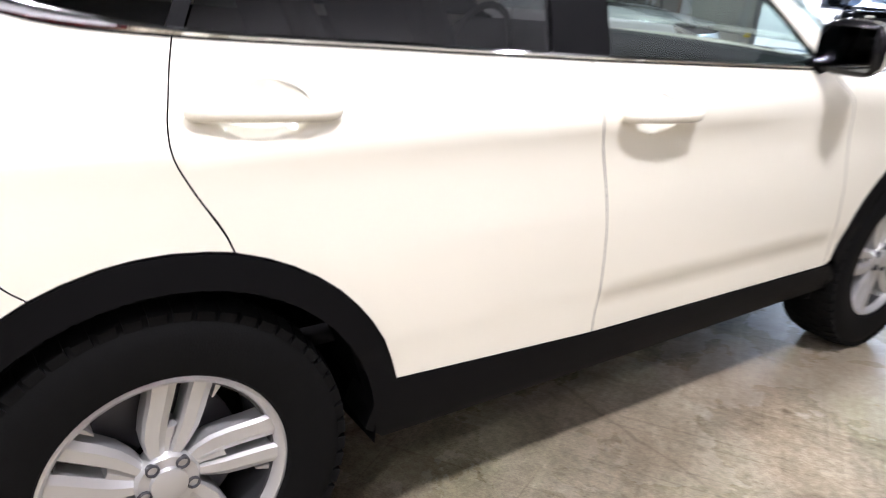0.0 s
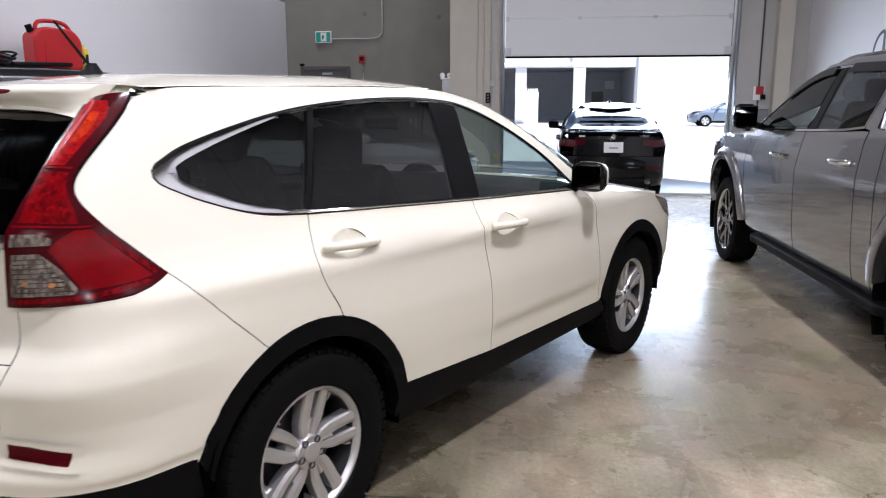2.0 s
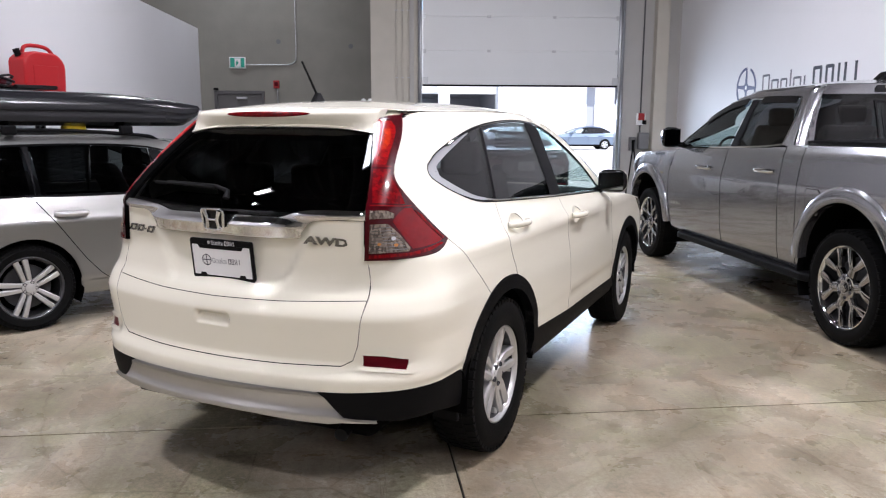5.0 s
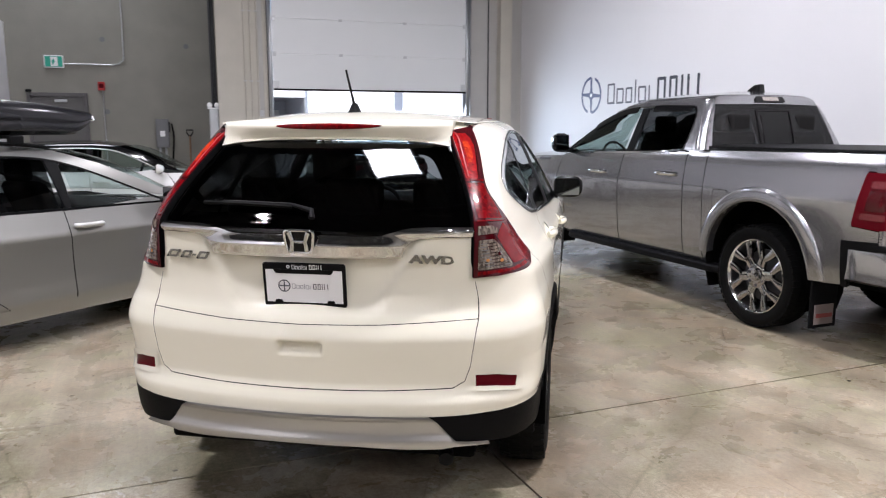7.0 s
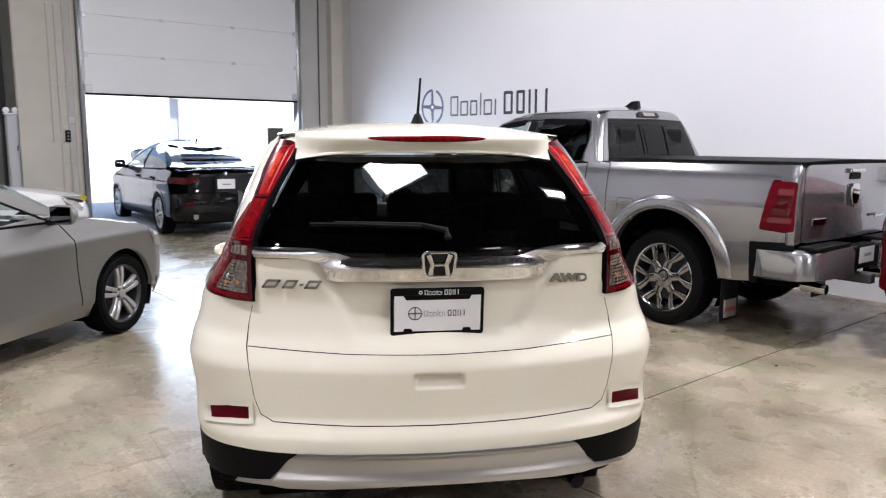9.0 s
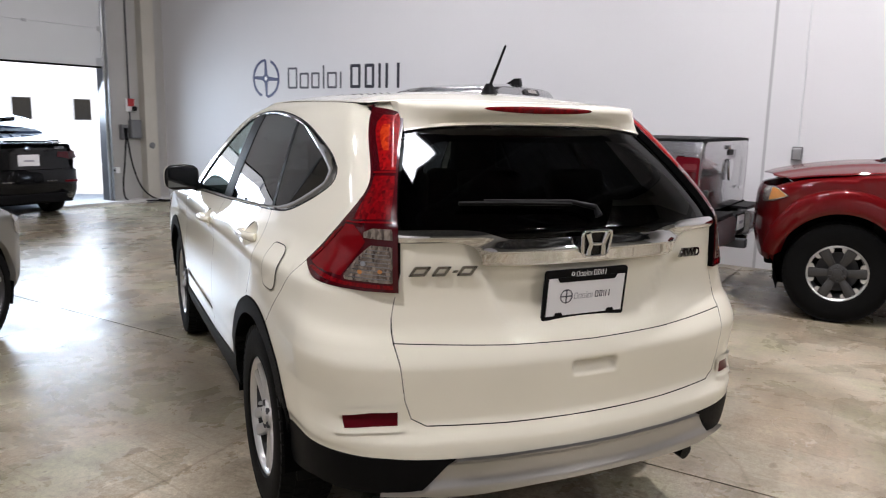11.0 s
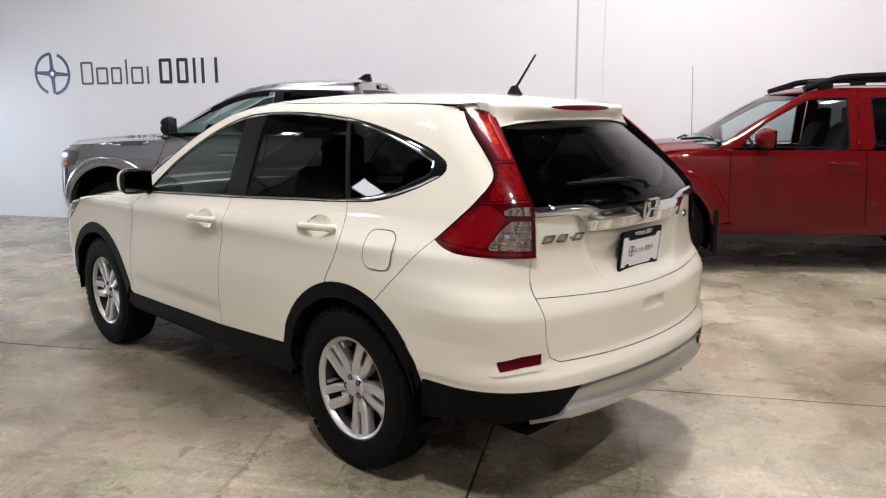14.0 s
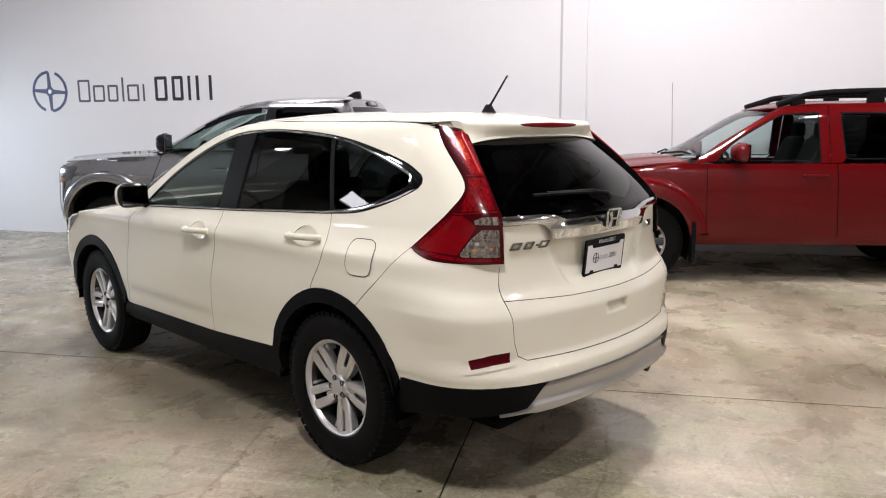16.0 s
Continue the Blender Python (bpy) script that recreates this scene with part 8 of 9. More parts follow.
def parked_blue():
    wheel_of = lambda: wheel("wheel", 0.315, 0.20, 0.2, 5, M_ALLOY, M_INNER, twin=False, spoke_w=0.08, hub_r=0.06)
    roofline = [(-0.75, 1.06), (-0.35, 1.22), (0.05, 1.36), (0.55, 1.42), (1.15, 1.42), (1.55, 1.35), (1.95, 1.20), (2.35, 0.99)]
    dlo = [(-0.30, 1.02)] + smooth_line([(-0.36, 1.06), (-0.15, 1.19), (0.15, 1.32), (0.60, 1.365), (1.15, 1.362), (1.50, 1.29), (1.85, 1.16), (2.10, 1.01)], 4) + [(2.12, 0.965), (1.2, 0.98), (0.4, 0.99)]
    return small_car(
        "parked_sedan", "blue-grey sedan parked across the sunlit yard", hall(12.75, 43.0, 0.19, 90), M_BLUEGREY, 0.89, 2.72, -1.05, 3.63, 0.98, 1.46,
        [(0.18, -0.98), (0.5, -1.05), (0.85, -1.02), (0.98, -0.98), (1.04, -0.85), (1.07, -0.62), (1.25, -0.20), (1.42, 0.2)], [(0.18, 3.5), (0.5, 3.6), (0.75, 3.55), (0.92, 3.1), (1.0, 2.7), (1.03, 2.52), (1.30, 1.86), (1.42, 1.5)],
        roofline, dlo, [(0.98, 0.0), (1.08, 0.0)], [M_TRUCKGLASS, M_CLEAR], ([(0.05, 1.0), (0.12, 0.85), (0.30, 0.62), (0.37, 0.34)], 1.03, 2.15), wheel_of, 0.315, corner=0.22)[0]


def white_hatch():
    wheel_of = lambda: wheel("wheel", 0.31, 0.20, 0.2, 5, M_ALLOY, M_INNER, twin=False, spoke_w=0.08, hub_r=0.06)
    roofline = [(-0.62, 1.10), (-0.55, 1.24), (-0.35, 1.315), (0.2, 1.345), (0.8, 1.35), (1.15, 1.315), (1.45, 1.215), (1.72, 1.09), (2.0, 0.95)]
    dlo = [(-0.45, 0.97)] + smooth_line([(-0.50, 1.05), (-0.42, 1.20), (-0.25, 1.265), (0.2, 1.29), (0.7, 1.295), (1.05, 1.265), (1.30, 1.18), (1.55, 1.06), (1.74, 0.955)], 4) + [(1.76, 0.925), (1.2, 0.93), (0.4, 0.94)]
    return small_car(
        "white_hatchback", "white hatchback with a black roof behind the wagon", hall(-2.95, 9.1, 0, -90), M_WHITECAR, 0.86, 2.50, -0.72, 3.3, 0.93, 1.40,
        [(0.18, -0.66), (0.6, -0.72), (0.95, -0.68), (1.1, -0.62), (1.36, -0.45)], [(0.18, 3.2), (0.5, 3.3), (0.75, 3.2), (0.87, 2.9), (0.93, 2.3), (0.97, 2.15), (1.25, 1.62), (1.36, 1.3)],
        roofline, dlo, [(0.72, 0.0), (0.80, 0.0)], [M_TINT, M_CLEAR], ([(0.05, 0.94), (0.12, 0.8), (0.28, 0.6), (0.35, 0.34)], 0.76, 1.80), wheel_of, 0.31, top_paint=M_GLOSSBLK, trim=M_WHITECAR)[0]


black_sedan()
parked_blue()
white_hatch()


# ---- painted mark on the white wall ----
def wall_mark():
    sign = thing("wall_sign", LOGOTURN, "painted navy steering wheel mark beside plain grey boxes and bars", "sign")
    cw, cz, R, st = 0.74, 2.122, 0.285, 0.042

    def arc_strip(a0, a1):
        out = [(cw + (R + st / 2) * 1.0 * math.cos(radians(a)), cz + (R + st / 2) * math.sin(radians(a))) for a in np.linspace(a0, a1, 30)]
        inn = [(cw + (R - st / 2) * math.cos(radians(a)), cz + (R - st / 2) * math.sin(radians(a))) for a in np.linspace(a1, a0, 30)]
        return prism_bm(out + inn, -0.0045, -0.0015, 0, "x")
    part("ring_arc", arc_strip(112, 265), M_NAVY, sign)
    part("ring_arc", arc_strip(-70, 88), M_NAVY, sign)
    for a in (4, 88, 184, 268):
        c, s = math.cos(radians(a)), math.sin(radians(a))
        o = [(cw + 0.055 * c - w0 * s, cz + 0.055 * s + w0 * c) for w0 in (-0.034, 0.034)] + [(cw + R * c - w0 * s, cz + R * s + w0 * c) for w0 in (0.020, -0.020)]
        part("spoke", prism_bm(o, -0.0045, -0.0015, 0, "x"), M_NAVY, sign)
    hub = [(cw + 0.072 * math.cos(a), cz + 0.072 * math.sin(a)) for a in np.linspace(0, 2 * math.pi, 24)[:-1]]
    part("hub", prism_bm(hub, -0.0048, -0.0015, 0, "x"), M_NAVY, sign)
    part("hub_eye", prism_bm([(cw + 0.032 * math.cos(a), cz + 0.032 * math.sin(a)) for a in np.linspace(0, 2 * math.pi, 20)[:-1]], -0.0052, -0.0015, 0, "x"), M_SIGNWHITE, sign)

    grey, dark = mat("grey_wall_graphic", (0.085, 0.085, 0.10), 0.5), mat("black_wall_graphic", (0.02, 0.02, 0.03), 0.5)
    glyph_row(sign, 0.25, 1.958, 2.29, -0.0045, -0.0015, grey, dark, "x", -1)
    return sign


wall_mark()


# ---- fittings on the exit wall ----
def on_wall(name, label, category, u, v, z):
    return thing(name, hall(u, v, z), label, category)


ex = on_wall("exit_sign", "green and white exit sign in a grey housing", "sign", -3.135, 12.35, 2.815)
part("housing", box_bm(-0.165, 0.165, -0.06, -0.002, -0.115, 0.115, 0.008), M_SIGNWHITE, ex)
part("face", box_bm(-0.145, 0.145, -0.064, -0.0605, -0.095, 0.095), M_SIGNGREEN, ex, "green sign face")
part("pictogram", prism_bm([(-0.05, -0.085), (0.07, -0.085), (0.07, 0.085), (-0.05, 0.085)], -0.068, -0.0645, 0, "y"), M_SIGNWHITE, ex, "white pictogram panel")
part("arrow", prism_bm([(-0.02, -0.07), (0.03, 0.0), (0.0, 0.05), (-0.03, 0.0)], -0.071, -0.0685, 0, "y"), M_SIGNGREEN, ex)
cd = on_wall("conduit", "thin galvanised conduit bent up the concrete wall", "conduit", -2.97, 12.35, 2.80)
part("pipe", tube_bm([(0, -0.02, -0.02), (0.85, -0.02, -0.02), (0.96, -0.02, 0.0), (1.04, -0.02, 0.08), (1.045, -0.02, 0.3), (1.045, -0.02, 4.05)], 0.012, 8), M_STEEL, cd)
al = on_wall("fire_alarm", "red fire alarm horn over a thin conduit", "alarm", -2.35, 12.35, 2.375)
part("body", box_bm(-0.06, 0.06, -0.06, -0.002, -0.075, 0.085, 0.010), M_ALARMRED, al)
part("grille", box_bm(-0.04, 0.04, -0.066, -0.061, -0.03, 0.05, 0.003), M_REDDEEP, al)
part("pipe", tube_bm([(0.02, -0.02, -0.07), (0.02, -0.02, -1.45)], 0.010, 8), M_STEEL, al)
dr = thing("door_exit", hall(-3.12, 12.35, 0), "grey steel exit door in a dark frame", "door", kind="structure")
part("leaf", box_bm(-0.45, 0.45, -0.03, -0.004, 0.01, 2.17, 0.004), M_GREYDOOR, dr)
for a in ((-0.515, -0.452, 0.0, 2.245), (0.452, 0.515, 0.0, 2.245), (-0.452, 0.452, 2.172, 2.245)):
    part("frame", box_bm(a[0], a[1], -0.06, -0.003, a[2], a[3], 0.006), M_DOORFRAME, dr)
part("closer", box_bm(-0.05, 0.16, -0.09, -0.031, 2.07, 2.12, 0.008), M_STEEL, dr)
part("corner_lamp", box_bm(-0.52, -0.42, -0.09, -0.061, 2.25, 2.30, 0.008), M_BLACKPL, dr)
part("push_bar", tube_bm([(-0.38, -0.075, 1.0), (0.38, -0.075, 1.0)], 0.02, 8), M_STEEL, dr)
ep = on_wall("electrical_panel", "grey electrical disconnect box with conduits below", "electrical box", -1.30, 12.35, 1.49)
part("box", box_bm(-0.118, 0.118, -0.15, -0.002, -0.275, 0.275, 0.010), M_GREYMETAL, ep)
part("door", box_bm(-0.10, 0.10, -0.160, -0.151, -0.255, 0.255, 0.006), M_GREYMETAL, ep)
part("label", box_bm(-0.045, 0.045, -0.163, -0.1605, -0.06, 0.05), M_SIGNWHITE, ep, "small white label")
part("lever", box_bm(0.119, 0.14, -0.12, -0.08, 0.02, 0.22, 0.006), M_BLACKPL, ep)
for x in (-0.06, 0.05):
    part("pipe", tube_bm([(x, -0.06, -0.27), (x, -0.06, -1.48)], 0.024, 8), M_STEEL, ep)
hose = on_wall("hanging_hose", "black hose hung beside the electrical box", "hose", -1.13, 12.35, 1.3)
part("hose", tube_bm([Vector(p) for p in smooth_line([(0, -0.03, 0.38), (0.03, -0.05, 0.1), (0.0, -0.05, -0.3), (0.04, -0.05, -0.7), (0.0, -0.04, -1.28)], 5)], 0.016, 8), M_RUBBER, hose)
sh = thing("shovel", hall(-0.80, 12.28, 0), "shovel with a wooden shaft and black grip leaning on the wall", "shovel")
part("shaft", tube_bm([(0.0, -0.14, 0.42), (0.0, 0.0, 1.44)], 0.016, 8), M_WOOD, sh)
part("grip", tube_bm([(0.0, 0.0, 1.42), (-0.055, 0.01, 1.50), (-0.06, 0.012, 1.555), (0.06, 0.012, 1.555), (0.055, 0.01, 1.50), (0.0, 0.0, 1.42)], 0.012, 8), M_BLACKPL, sh)
part("blade", prism_bm(rounded([(-0.10, 0.0), (0.10, 0.0), (0.11, 0.36), (0.03, 0.44), (-0.03, 0.44), (-0.11, 0.36)], 0.03), -0.004, 0.004, 0, "y"), M_DARKSTEEL, sh, m=pose(0, -0.19, 0.005, -8, 0, 0))
for i, (u, z) in enumerate(((-2.284, 3.25), (-0.787, 3.17), (-2.28, 1.9), (-5.2, 3.25))):
    tie = on_wall("tie_hole", "round cast tie hole cap in the concrete wall", "wall cap", u, 12.35, z)
    tie["group"] = "tie holes in the wall"
    part("cap", spin_bm([(0.001, 0.0), (0.001, 0.040), (0.016, 0.048), (0.016, 0.0)], 16), M_GREYMETAL, tie, m=pose(0, 0, 0, 0, 0, -90))
M_PALEGREY = mat("pale_grey_enclosure_paint", (0.44, 0.455, 0.46), 0.45, var=0.05, scale=8)
cab = on_wall("wall_cabinet", "narrow pale grey metal cabinet with a twin emergency lamp on top", "cabinet", -0.37, 10.60, 1.39)
part("body", box_bm(-0.078, 0.078, -0.12, 0.10, -0.58, 0.53, 0.008), M_PALEGREY, cab)
part("door", box_bm(-0.066, 0.066, -0.130, -0.121, -0.55, 0.50, 0.004), M_PALEGREY, cab)
part("latch", box_bm(0.040, 0.056, -0.142, -0.131, -0.02, 0.06, 0.003), M_BLACKPL, cab)
for x in (-0.072, 0.05):
    part("lamp_head", spin_bm([(-0.035, 0.0), (-0.035, 0.030), (0.03, 0.046), (0.036, 0.040), (0.036, 0.0)], 16), M_SIGNWHITE, cab, m=pose(x, -0.08, 0.597, 0, 0, -90))
part("lamp_bar", box_bm(-0.11, 0.085, -0.11, 0.0, 0.532, 0.556, 0.006), M_SIGNWHITE, cab)
for k, u in enumerate((-0.32, -0.27)):
    pp = on_wall("riser_pipe", "dark riser pipe at the pier's edge", "pipe", u - 0.005, 12.28, 0)
    pp["group"] = "pipes by the pier"
    part("pipe", tube_bm([(0, 0, 0.0), (0, 0, 6.85)], 0.022 if k else 0.03, 8), M_DARKSTEEL, pp)

# ---- conduits and boxes beside the overhead door ----
for u, z0, z1 in ((0.287, 0.62, 6.8), (0.400, 0.56, 6.8), (0.18, 1.5, 6.8)):
    pp = on_wall("pier_conduit", "thin conduit clipped to the pale pier", "conduit", u, 10.38, 0)
    pp["group"] = "conduits on the pier"
    part("pipe", tube_bm([(0, -0.018, z0), (0, -0.018, z1)], 0.013, 8), M_PALECONC, pp)
    for z in (1.2, 2.4, 3.6):
        part("clip", box_bm(-0.025, 0.025, -0.034, -0.001, max(z, z0), max(z, z0) + 0.02, 0.004), M_STEEL, pp)
jb = on_wall("switch_box", "small grey switch box on the pier", "switch", 0.445, 10.40, 1.85)
part("box", box_bm(-0.04, 0.04, -0.05, -0.001, -0.05, 0.05, 0.006), M_STEEL, jb)
jb2 = on_wall("door_control", "black door control box on the pier", "switch", 0.37, 10.38, 1.60)
part("box", box_bm(-0.04, 0.04, -0.06, -0.034, -0.09, 0.09, 0.008), M_BLACKPL, jb2)
for z in (-0.05, 0.0, 0.05):
    part("button", box_bm(-0.015, 0.015, -0.066, -0.0605, z - 0.014, z + 0.014, 0.003), M_GREYMETAL, jb2)
pe = on_wall("photo_eye", "yellow door photo eye with an elbow conduit", "sensor", 0.535, 10.385, 0.61)
part("body", box_bm(-0.05, 0.05, -0.07, -0.003, -0.03, 0.03, 0.010), M_YELLOW, pe)
part("elbow", tube_bm([Vector(p) for p in smooth_line([(-0.045, -0.03, 0.0), (-0.10, -0.03, 0.0), (-0.135, -0.03, 0.05), (-0.14, -0.03, 0.3)], 4)], 0.012, 8), M_STEEL, pe)
rc = on_wall("riser_conduit", "dark conduit running up the grey wall strip", "conduit", 4.79, 10.38, 0)
part("pipe", tube_bm([(0, -0.02, 1.42), (0, -0.02, 6.85)], 0.014, 8), M_DARKSTEEL, rc)
rb = on_wall("call_box", "red and white call box with a black handset", "call box", 4.79, 10.38, 1.67)
part("back", box_bm(-0.085, 0.085, -0.05, -0.036, -0.11, 0.11, 0.005), M_SIGNWHITE, rb)
part("red_panel", box_bm(-0.05, 0.07, -0.066, -0.0505, -0.02, 0.11, 0.005), M_ALARMRED, rb, "red upper panel")
part("handset", box_bm(0.02, 0.10, -0.10, -0.067, -0.10, -0.02, 0.012), M_BLACKPL, rb)
gb = on_wall("charger_box", "grey charging box with black cables drooping to the floor", "charger", 4.84, 10.38, 1.26)
part("box", box_bm(-0.10, 0.10, -0.14, -0.022, -0.16, 0.16, 0.02), M_GREYMETAL, gb)
part("socket", box_bm(-0.26, -0.13, -0.10, -0.003, -0.18, 0.08, 0.015), M_GREYMETAL, gb)
part("plug", tube_bm([(-0.20, -0.13, 0.02), (-0.20, -0.12, -0.16)], [0.035, 0.022], 10), M_BLACKPL, gb)
part("cable", tube_bm([Vector(p) for p in smooth_line([(-0.20, -0.12, -0.14), (-0.25, -0.12, -0.6), (-0.30, -0.13, -1.0), (-0.24, -0.16, -1.22), (0.1, -0.3, -1.238), (0.5, -0.5, -1.24)], 6)], 0.014, 8), M_RUBBER, gb)
part("cable", tube_bm([Vector(p) for p in smooth_line([(-0.18, -0.12, -0.14), (-0.10, -0.13, -0.65), (0.06, -0.16, -1.05), (0.30, -0.3, -1.238), (0.6, -0.8, -1.24), (0.45, -1.2, -1.24), (0.1, -1.25, -1.24)], 6)], 0.014, 8), M_RUBBER, gb)
hk = on_wall("round_hook", "dark round cable hook on the wall", "hook", 5.08, 10.195, 0.98)
part("disc", spin_bm([(0.0, 0.0), (0.0, 0.05), (0.03, 0.055), (0.05, 0.03), (0.05, 0.0)], 18), M_GREYMETAL, hk, m=pose(0, 0, 0, 0, 0, -90))
sn = on_wall("door_sensor", "small white door sensor with a dark stub", "sensor", 4.47, 10.38, 0.56)
part("body", box_bm(-0.02, 0.06, -0.08, -0.002, -0.05, 0.05, 0.01), M_SIGNWHITE, sn)
part("stub", tube_bm([(-0.02, -0.05, 0), (-0.12, -0.05, 0)], 0.018, 8), M_BLACKPL, sn)

# ---- fittings on the white wall ----
ot = thing("wall_outlet", LOGOTURN @ pose(0, -7.16, 1.25), "grey wall outlet box with a thin conduit above", "outlet")
part("box", box_bm(-0.05, -0.001, -0.05, 0.05, -0.07, 0.07, 0.006), M_GREYMETAL, ot)
part("cover", box_bm(-0.058, -0.0505, -0.04, 0.04, -0.06, 0.06, 0.004), M_STEEL, ot)
part("pipe", tube_bm([(-0.012, 0, 0.07), (-0.012, 0, 5.6)], 0.008, 8), M_SHUTTER, ot)


# ---- shelf with the fuel can ----
def shelf():
    sh = thing("storage_shelf", hall(-3.62, 4.1, 0), "tall black steel storage shelf against the white wall", "shelf")
    for x in (-0.23, 0.23):
        for y in (-1.1, 0.0, 1.1):
            part("post", box_bm(x - 0.02, x + 0.02, y - 0.02, y + 0.02, 0, 1.82, 0.003), M_BLACKPL, sh)
    for z in (0.15, 0.7, 1.25, 1.80):
        part("board", box_bm(-0.26, 0.26, -1.13, 1.13, z, z + 0.04, 0.004), M_BLACKPL, sh)
    return sh


shelf()


def jerry_can():
    can = thing("fuel_can", hall(-3.50, 4.42, 1.842, 62), "red plastic fuel can with a carry handle and black spout cap", "fuel can")
    prof = rounded([(-0.235, 0.0), (0.235, 0.0), (0.245, 0.30), (0.15, 0.40), (-0.13, 0.41), (-0.235, 0.34)], [0.04, 0.04, 0.06, 0.05, 0.05, 0.05], 4)
    bm = prism_bm(prof, -0.13, 0.13, 0.0, "y")
    bmesh.ops.bevel(bm, geom=[e for e in bm.edges if abs(e.verts[0].co.y - e.verts[1].co.y) < 1e-6], offset=0.025, segments=3, affect="EDGES", profile=0.5)
    part("tank", bm, M_REDPL, can, smooth=50)
    part("carry_handle", tube_bm([Vector(p) for p in smooth_line([(-0.16, 0, 0.39), (-0.13, 0, 0.455), (-0.04, 0, 0.475), (0.10, 0, 0.465), (0.18, 0, 0.41), (0.225, 0, 0.30)], 5)], 0.020, 10), M_REDPL, can)
    part("spout_cap", tube_bm([(-0.20, 0, 0.36), (-0.225, 0, 0.425)], 0.032, 14), M_BLACKPL, can, "black spout cap")
    for s in (1, -1):
        part("side_rib", box_bm(-0.14, 0.14, min(s * 0.128, s * 0.136), max(s * 0.128, s * 0.136), 0.06, 0.27, 0.004), M_REDPL, can)
    return can


jerry_can()
tr = thing("black_tray", hall(-3.50, 4.10, 1.842), "shallow black plastic tray on the shelf", "tray")
part("tray", prism_bm(rounded([(-0.16, -0.55), (0.16, -0.55), (0.16, 0.30), (0.12, 0.62), (-0.12, 0.62), (-0.16, 0.30)], 0.05), 0.0, 0.012, 0), M_BLACKPL, tr)
for s in (1, -1):
    part("rim", tube_bm([(s * 0.16, -0.5, 0.02), (s * 0.16, 0.3, 0.05), (s * 0.12, 0.6, 0.09), (0, 0.62, 0.1)], 0.022, 8), M_BLACKPL, tr)
tr.matrix_basis = hall(-3.50, 4.12, 1.842)
bt = thing("yellow_bottle", hall(-3.50, 4.90, 1.842), "small yellow plastic bottle with a dark label", "bottle")
part("body", box_bm(-0.05, 0.05, -0.04, 0.04, 0.0, 0.24, 0.012), M_YELLOW, bt)
part("cap", tube_bm([(0.0, 0.0, 0.24), (0.0, 0.0, 0.28)], 0.02, 10), M_YELLOW, bt)
part("label", box_bm(0.0505, 0.052, -0.025, 0.025, 0.08, 0.18), M_BLACKPL, bt)
cb = thing("cable_bundle", hall(-3.50, 3.52, 1.842), "tangle of dark jumper cables with red clamps", "cables")
random.seed(7)
for k in range(6):
    a0 = random.random() * 6
    loop = [(0.10 * math.cos(a0 + q * 0.9) * (1 + 0.3 * math.sin(q + k)), (0.16 + 0.04 * k) * math.sin(a0 + q * 0.9), 0.03 + 0.016 * k + 0.025 * math.sin(q * 1.7 + k)) for q in range(8)]
    part("cable", tube_bm([Vector(p) for p in smooth_line(loop, 4)], 0.011, 6), M_BLACKPL if k % 3 else M_REDDEEP, cb)
for y in (-0.12, 0.02, 0.12):
    part("clamp", box_bm(0.05, 0.10, y - 0.06, y + 0.06, 0.04, 0.10, 0.015), M_REDDEEP if y < 0.1 else M_DARKSTEEL, cb)

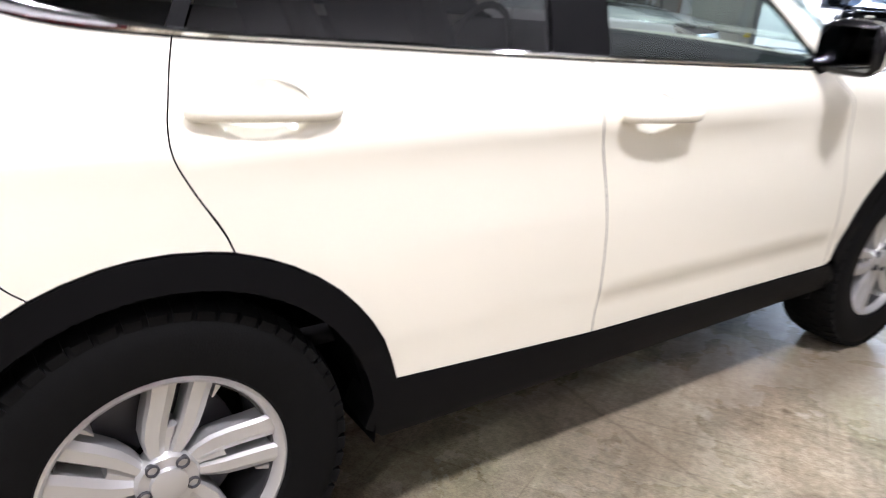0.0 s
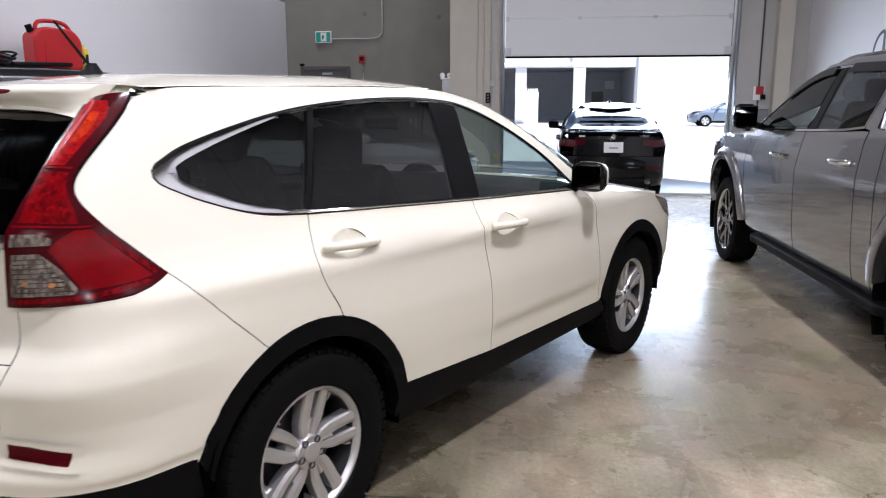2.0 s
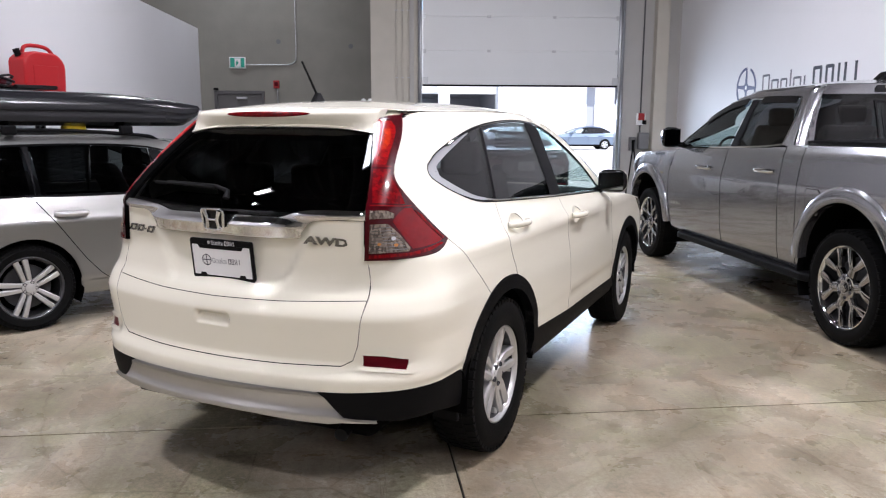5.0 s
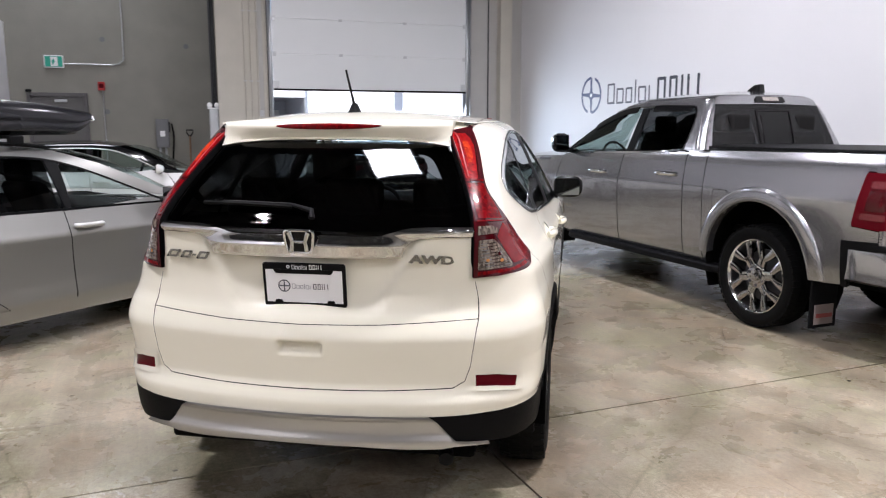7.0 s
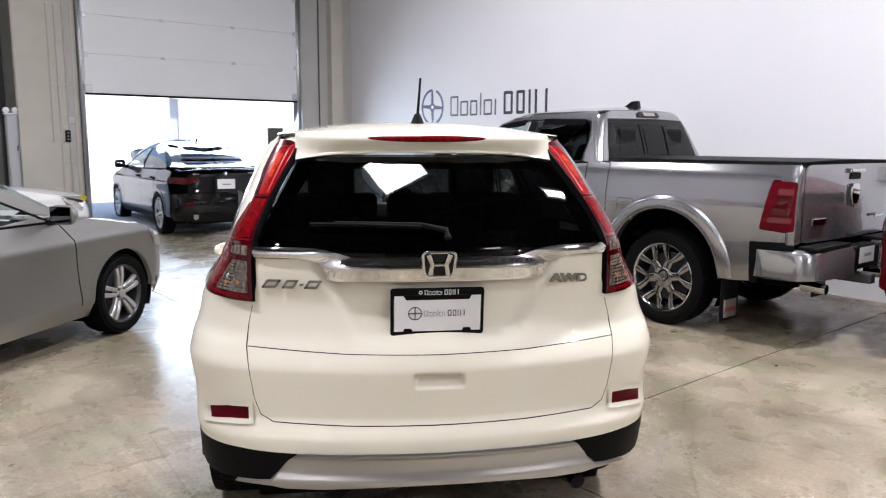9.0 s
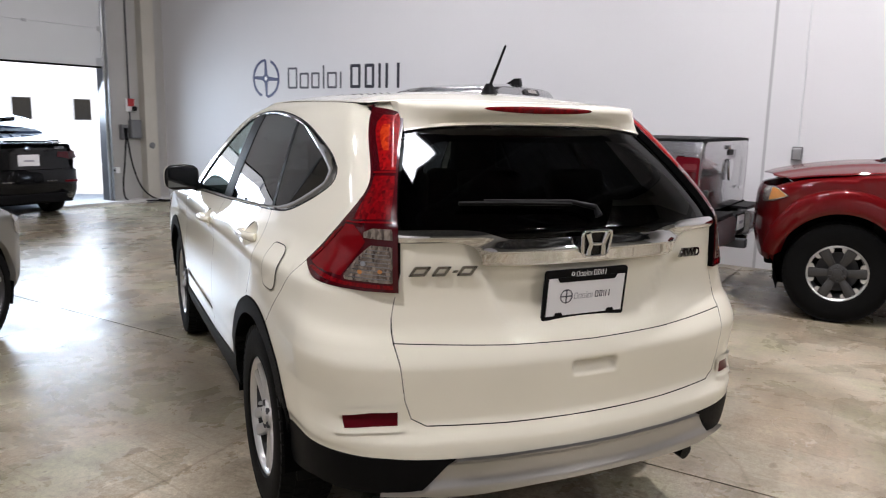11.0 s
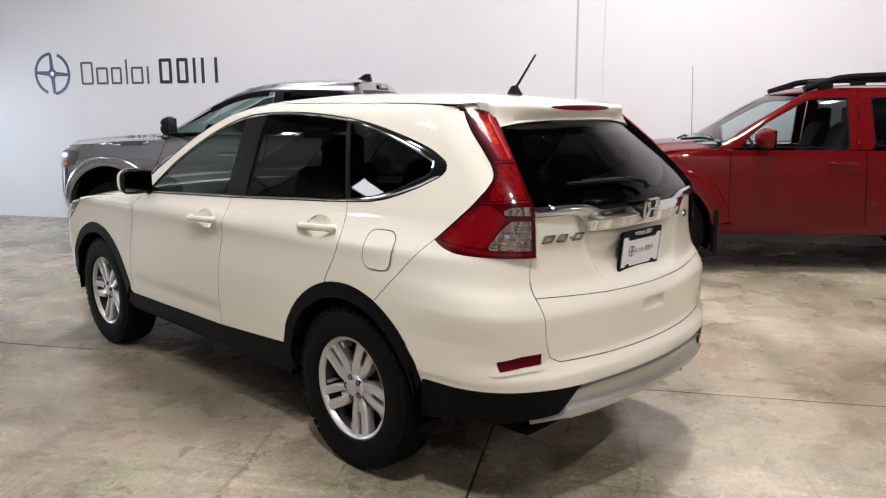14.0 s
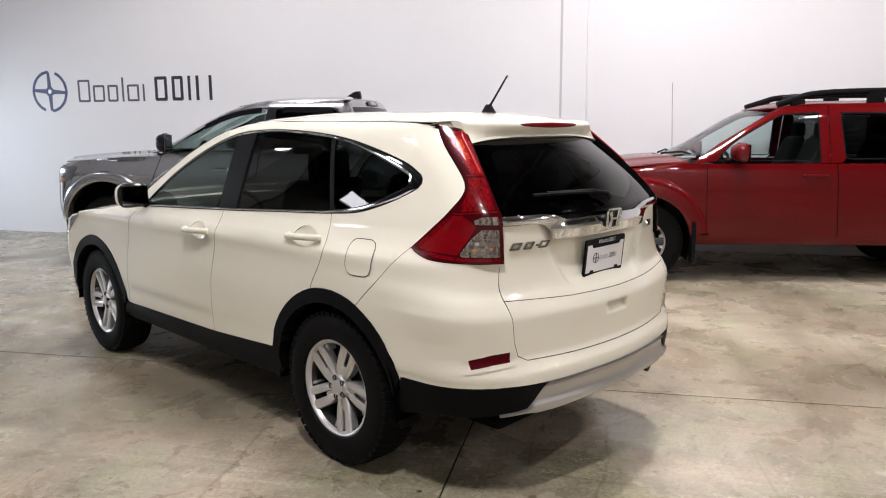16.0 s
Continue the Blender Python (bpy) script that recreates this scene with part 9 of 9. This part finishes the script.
# ---- across the yard ----
def parkade():
    b = thing("parkade", hall(0, 46, -0.0), "pale concrete parkade across the yard, open bays coloured dark for shade", "building")
    part("beam", box_bm(-30, 6.86, 0.0, 0.8, 3.72, 9.0), M_OUTCOL, b)
    for u0, u1 in ((-20.0, -19.3), (-13.6, -12.9), (-7.2, -6.5), (-1.05, -0.35), (2.6, 3.35), (6.4, 6.86)):
        part("column", box_bm(u0, u1, 0.02, 0.7, 0.0, 3.72, 0.02), M_OUTCOL, b)
    part("back_wall", box_bm(-30, 6.86, 12.0, 12.3, 0.0, 9.0), M_OUTSHADE, b)
    part("side_wall", box_bm(6.56, 6.86, 0.8, 12.0, 0.0, 9.0), M_OUTSHADE, b)
    part("deck", box_bm(-30, 6.56, 0.8, 12.0, 3.9, 4.4), M_OUTSHADE, b)
    part("floor_slab", box_bm(-30, 6.86, -0.1, 12.0, 0.0, 0.20), M_OUTCOL, b)
    part("door", box_bm(4.3, 5.2, 11.9, 11.99, 0.2, 2.4, 0.01), M_DOORFRAME, b)
    part("vent", box_bm(5.3, 6.0, 11.85, 11.99, 2.6, 3.2, 0.02), M_OUTCOL, b)
    part("pipe", tube_bm([(-30, -0.16, 3.9), (2.4, -0.16, 3.9), (2.6, -0.16, 4.1), (2.6, -0.16, 6.0)], 0.09, 10), M_SIGNWHITE, b)
    part("downpipe", tube_bm([(6.6, -0.12, 0.1), (6.6, -0.12, 8.9)], 0.08, 10), M_SIGNWHITE, b)
    gate = part("white_fence", box_bm(-0.34, 0.45, -1.0, -0.95, 0.2, 2.2, 0.01), M_SIGNWHITE, b)
    for k in range(6):
        part("picket", box_bm(-0.32 + 0.13 * k, -0.25 + 0.13 * k, -1.05, -1.005, 0.2, 2.4, 0.008), M_SIGNWHITE, gate)
    return b


parkade()
fw = thing("yard_building", hall(0, 49, 0), "long white sunlit building wall beyond the yard", "building")
part("wall", box_bm(6.9, 13.2, 0.0, 0.4, 0.0, 9.0), M_OUTWALL, fw)
part("wall", box_bm(13.8, 60.0, 0.0, 0.4, 0.0, 9.0), M_OUTWALL, fw)
# A shallow panel in the shade colour stands for a dark opening.
part("recess", box_bm(13.19, 13.81, 0.08, 0.2, 0.0, 9.0), M_OUTSHADE, fw)
part("canopy", box_bm(13.4, 19.0, -0.6, -0.004, 4.3, 4.7, 0.02), M_OUTCOL, fw)
for k in range(3):
    wn = part("window", box_bm(20.0 + 4 * k, 21.4 + 4 * k, -0.05, -0.003, 1.0, 2.6, 0.02), M_OUTCOL, fw)
    part("pane", box_bm(20.1 + 4 * k, 21.3 + 4 * k, -0.06, -0.051, 1.1, 2.5), M_GLOSSBLK, wn)
